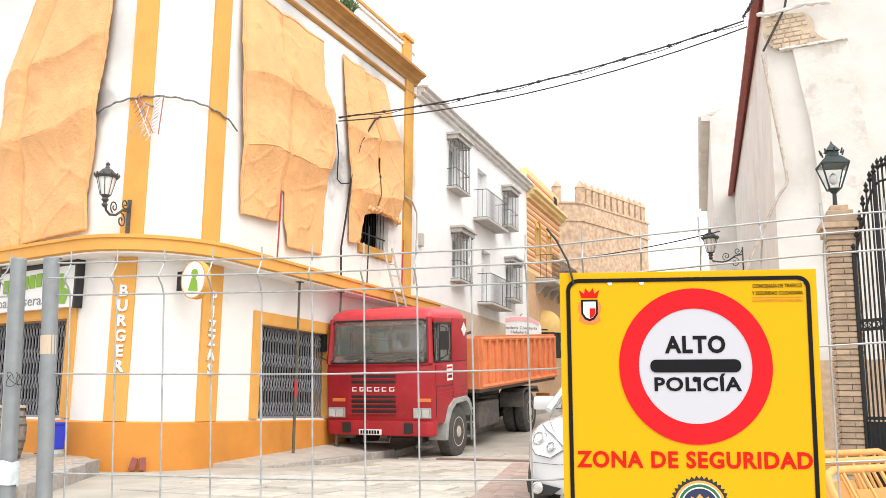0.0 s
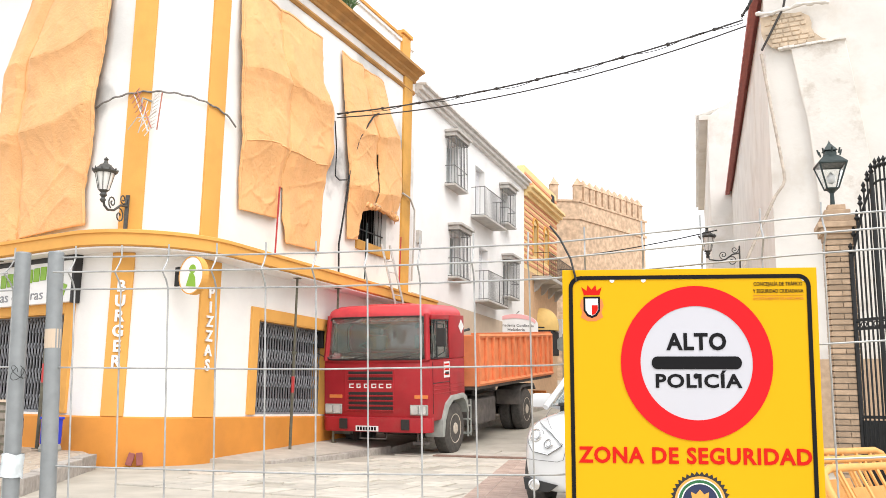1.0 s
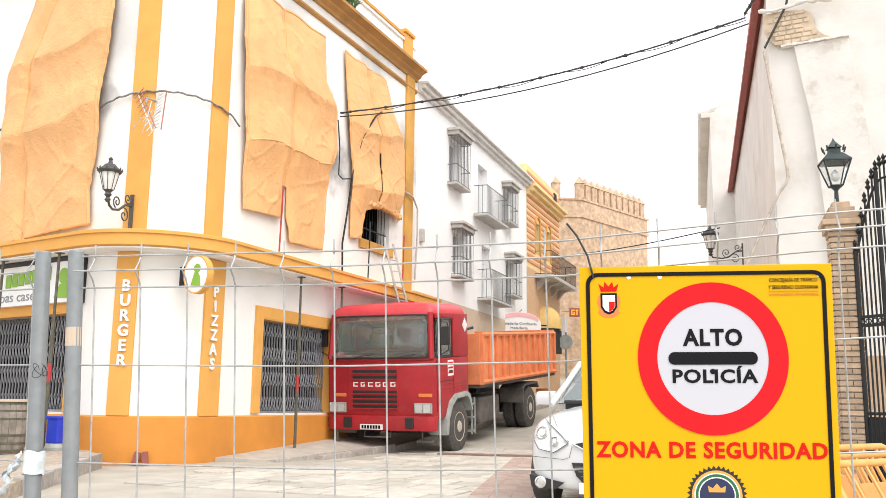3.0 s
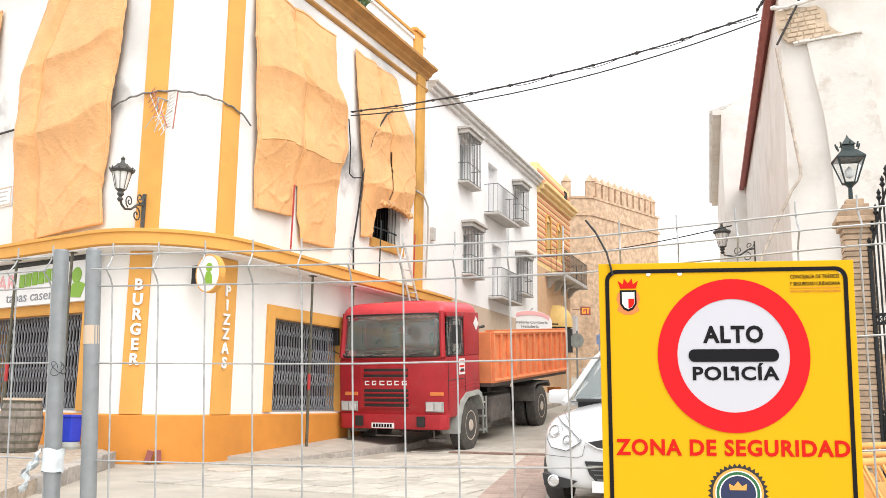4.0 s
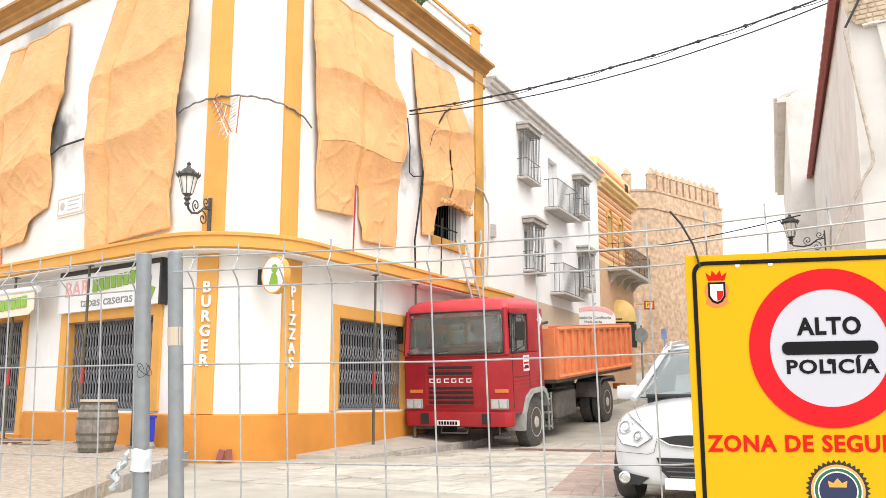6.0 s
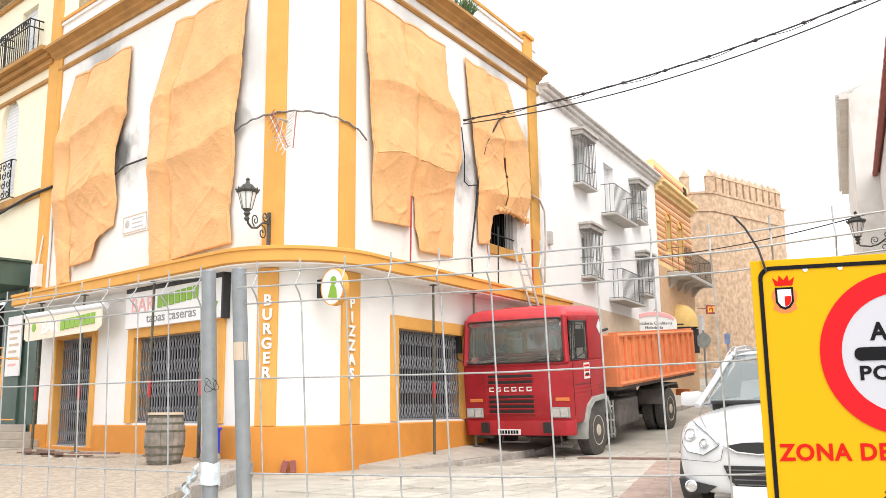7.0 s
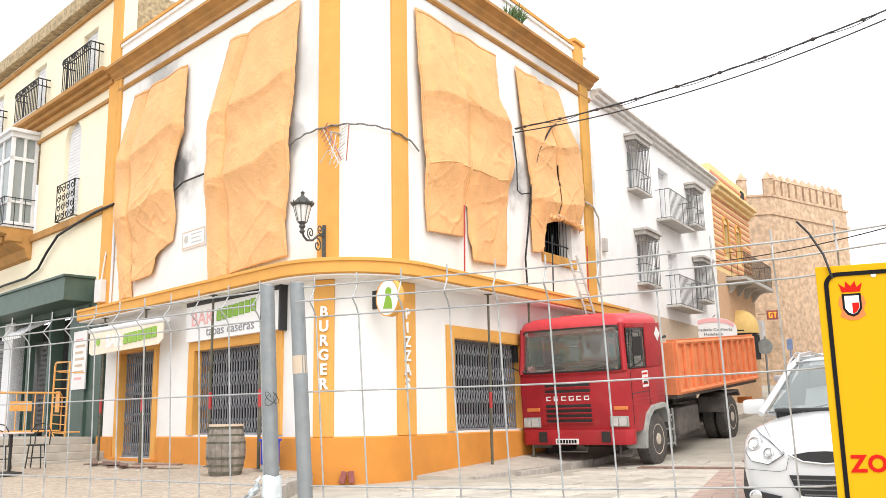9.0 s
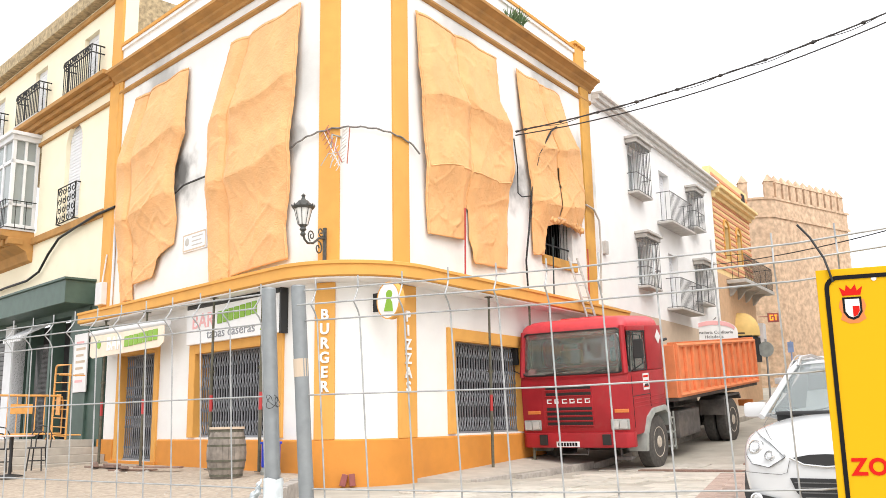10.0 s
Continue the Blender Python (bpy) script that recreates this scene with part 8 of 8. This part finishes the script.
for i, (x, y, rz, l) in enumerate(((-5.1, 14.6, 8, 2.4), (-4.6, 18.2, 60, 1.6), (-3.9, 16.3, 5, 1.8))):
    bm = B()
    box(bm, -l / 2, l / 2, -0.16, 0.16, 0, 0.03, pose(x, y, ground_z(x, y) + 0.012, 0, 0, rz) @ pose(0, 0, 0, 4.5 if y > 15.5 else 0), 0.005)
    single("loose_plank", bm, WOODP, "dirty plank lying on the street paving", "plank", group="planks on the street")
for i in range(14):
    y0 = 11.0 + i * 1.0
    bm = B()
    box(bm, -0.07, 0.07, 0.004, 0.996, -0.4, 0.0, None, 0.012)
    zt = (0.04 + 0.032 * (y0 - 11)) if y0 < 15 else 0.165 + 0.0838 * (y0 - 15.4)
    k = single("kerb_stone", bm, KERB, "worn granite kerb stone edging the street pavement", "kerb", group="street kerb stones", kind="structure")
    k.matrix_basis = pose(-7.92 if y0 < 12 else -7.6, y0, zt, 1.9 if y0 < 15 else 4.7, 0, -6 if y0 < 12.5 else 0)
e0, e1 = fl(-0.66, 0.37, 0.20), fl(2.0, 3.2, 0.12)
for i in range(4):
    a, b = e0.lerp(e1, i / 4), e0.lerp(e1, (i + 1) / 4)
    d = b - a
    bm = B()
    box(bm, 0.004, d.length - 0.004, -0.1, 0.1, -0.35, 0.0, None, 0.015)
    k = single("kerb_stone", bm, KERB, "granite kerb stone at the edge of the square", "kerb", group="square kerb stones", kind="structure")
    k.matrix_basis = pose(a.x, a.y, a.z, 0, 0, math.degrees(math.atan2(d.y, d.x)))
for i, u in enumerate((0.0, 0.16)):
    p = Vector(along(0.95 + u, 1.0 + u)[0])
    bm = B()
    q = (p - cen).normalized()
    box(bm, -0.05, 0.05, -0.03, 0.03, 0, 0.2, pose(p.x + q.x * 0.12, p.y + q.y * 0.12, 0.0, 0, 15 - 20 * i, math.degrees(math.atan2(q.y, q.x)) + 90), 0.01)
    single("broken_brick", bm, mat("dull_red_brick", (0.3, 0.1, 0.09), 0.9), "broken red brick leaning on the base of the wall", "brick", group="bricks by the wall")


def bistro_chair(m, label):
    """A black bentwood bistro chair."""
    ch_ = thing("bistro_chair", label, "chair", m, group="café chairs")
    bm = B()
    turned(bm, [(0, 0.44), (0.19, 0.44), (0.2, 0.455), (0.19, 0.47), (0, 0.47)], None, 20)
    part("seat", bm, BLACKPL, ch_)
    for k in range(4):
        a = math.radians(45 + 90 * k)
        bm = B()
        tube(bm, [(0.16 * math.cos(a), 0.16 * math.sin(a), 0.44), (0.21 * math.cos(a), 0.21 * math.sin(a), 0.0)], 0.014, 7)
        part("leg", bm, BLACKPL, ch_)
    for w, h, nm in ((0.19, 0.44, "back_hoop"), (0.1, 0.32, "inner_hoop")):
        bm = B()
        tube(bm, [(-w, 0.17, 0.45), (-w * 1.05, 0.2, 0.45 + h * 0.6), (-w * 0.6, 0.22, 0.45 + h * 0.95), (0, 0.225, 0.45 + h), (w * 0.6, 0.22, 0.45 + h * 0.95), (w * 1.05, 0.2, 0.45 + h * 0.6), (w, 0.17, 0.45)], 0.013, 7)
        part(nm, bm, BLACKPL, ch_, smooth=60)
    bm = B()
    tube(bm, [(0.17 * math.cos(k * math.tau / 16), 0.17 * math.sin(k * math.tau / 16), 0.2) for k in range(16)], 0.009, 6, closed=True)
    part("ring", bm, BLACKPL, ch_)


for u, o, rz in ((-7.4, 2.2, 40), (-7.75, 2.75, -140), (-6.0, 4.2, 150)):
    p = fl(u, o, 0.15)
    bistro_chair(pose(p.x, p.y, 0.245 - 0.022 * o, 0, 0, rz), "black bentwood bistro chair on the square")
tb = thing("bistro_table", "round pink-topped café table on a black pedestal", "table", pose(*fl(-6.1, 3.15, 0.17)))
bm = B()
turned(bm, [(0, 0.72), (0.38, 0.72), (0.39, 0.735), (0.38, 0.75), (0, 0.75)], None, 28)
part("tabletop", bm, mat("pale_table_top", (0.68, 0.52, 0.48), 0.5), tb)
bm = B()
tube(bm, [(0, 0, 0.03), (0, 0, 0.72)], 0.03, 10)
turned(bm, [(0.24, 0), (0.22, 0.025), (0.05, 0.05), (0, 0.05)], None, 20)
part("pedestal", bm, BLACKPL, tb)
mc = single("manhole_cover", (lambda b: (turned(b, [(0.33, -0.02), (0.33, 0.012), (0.28, 0.014), (0.27, 0.008), (0, 0.008)], None, 28), b)[1])(B()), RIMDUST, "round iron manhole cover in the paving", "manhole cover", m=pose(-7.6, 9.0, ground_z(0, 9.0) + 0.006))
rs = thing("road_signs", "grey backs of two traffic signs on a post", "traffic sign", pose(-8.7, 33.2, ground_z(0, 33)))
bm = B()
tube(bm, [(0, 0, -0.1), (0, 0, 2.5)], 0.04, 8)
part("post", bm, STEEL, rs)
bm = B()
turned(bm, [(0.3, -0.012), (0.3, 0.012), (0, 0.012)], pose(0, -0.06, 2.1, 90), 24)
part("disc", bm, GREYPL, rs)
bm = B()
tube(bm, [(0.85, 0.3, -0.2), (0.85, 0.3, 2.4)], 0.03, 8)
box(bm, 0.74, 0.96, 0.24, 0.26, 1.95, 2.35, None, 0.004)
part("blue_plate", bm, mat("pale_blue_sign", (0.25, 0.35, 0.6), 0.5), rs)
wb = thing("wall_box", "white utility box at the house corner", "electrical box")
bm = B()
box(bm, 16.5, 16.95, -0.35, 0.0, 3.9, 4.8, FW, 0.02)
part("box", bm, SHUTTER, wb)

# paving stones of the street, laid in courses
STONE = mat("street_paving_stone", (0.47, 0.44, 0.385), 0.92, grain=0.14, scale=5, spread=0.14, stain=0.45, stain_colour=(0.62, 0.58, 0.52), stain_scale=1.1, bump=0.35, bump_scale=22)
paving = thing("pavement_stones", "large worn paving stones covered in pale dust", "pavement", kind="structure")
shared = []
for k in range(4):
    bm = B()
    w = 0.57 - 0.0
    box(bm, -w / 2 + 0.004 * k, w / 2, -0.285, 0.285 - 0.003 * k, -0.05, 0.0, None, 0.012)
    ob = finish("stone", bm, STONE)
    shared.append(ob.data)
    bpy.data.objects.remove(ob)
for j in range(16):
    for i in range(13):
        if rng.random() < 0.12:
            continue
        x, y = -7.2 + i * 0.58 + (0.29 if j % 2 else 0) , 7.2 + j * 0.58
        if x < -7.0 and y > 10 or x > 0.2:
            continue
        ob = new("stone", rng.choice(shared))
        ob.parent = paving
        dz = (ground_z(x, y + 0.1) - ground_z(x, y - 0.1)) / 0.2
        ob.matrix_local = pose(x, y, ground_z(x, y) + 0.018 + rng.uniform(-0.006, 0.008), math.degrees(math.atan(dz)) + rng.uniform(-0.5, 0.5), rng.uniform(-0.6, 0.6), rng.uniform(-1, 1))

# loose grit on the sandy pavement of the square
bm = B()
for k in range(900):
    u, o = rng.uniform(-9.5, 1.2), rng.uniform(0.2, 4.6)
    if u > -0.6 and o < 1.2 * (u + 0.9):
        continue
    q = fl(u, o, 0.0)
    top = 0.2 - 0.03 * o - 0.006 * max(0, u)
    r = rng.uniform(0.008, 0.03)
    h = [rng.uniform(0.6, 1.3) * r for _ in range(5)]
    foot = [bm.verts.new((q.x + h[i] * math.cos(i * 1.257), q.y + h[i] * math.sin(i * 1.257), top - 0.01)) for i in range(5)]
    peak = bm.verts.new((q.x, q.y, top + r * 0.7))
    for i in range(5):
        bm.faces.new((foot[i], foot[(i + 1) % 5], peak))
single("grit", bm, PAVE, "loose pale grit scattered over the sandy pavement", "gravel", kind="stuff")

# a strip of ribbed red tiles across the paving
TILE = mat("dusty_red_tile", (0.46, 0.36, 0.31), 0.9, grain=0.12, scale=8, spread=0.12, stain=0.4, stain_colour=(0.52, 0.45, 0.38), bump=0.3)
strip_of_tiles = thing("tile_strip", "strip of dusty red ribbed paving tiles", "pavement", kind="structure")
bm = B()
box(bm, -0.12, 0.12, -0.12, 0.12, -0.03, 0.0, None, 0.005)
for k in range(5):
    box(bm, -0.11, 0.11, -0.1 + 0.046 * k, -0.08 + 0.046 * k, 0.0, 0.006)
ob = finish("tile", bm, TILE)
tile_mesh = ob.data
bpy.data.objects.remove(ob)
run = Vector((-4.25, 14.2)) - Vector((-2.55, 7.4))
turn_ = math.degrees(math.atan2(run.y, run.x)) - 90
across = Vector((run.y, -run.x)).normalized()
for i in range(int(run.length / 0.245)):
    for k in range(3):
        c_ = Vector((-2.55, 7.4)) + run.normalized() * 0.245 * i + across * 0.245 * (k - 1)
        ob = new("tile", tile_mesh)
        ob.parent = strip_of_tiles
        ob.matrix_local = pose(c_.x, c_.y, ground_z(*c_) + 0.036, rng.uniform(-0.5, 0.9), rng.uniform(-0.5, 0.5), turn_)
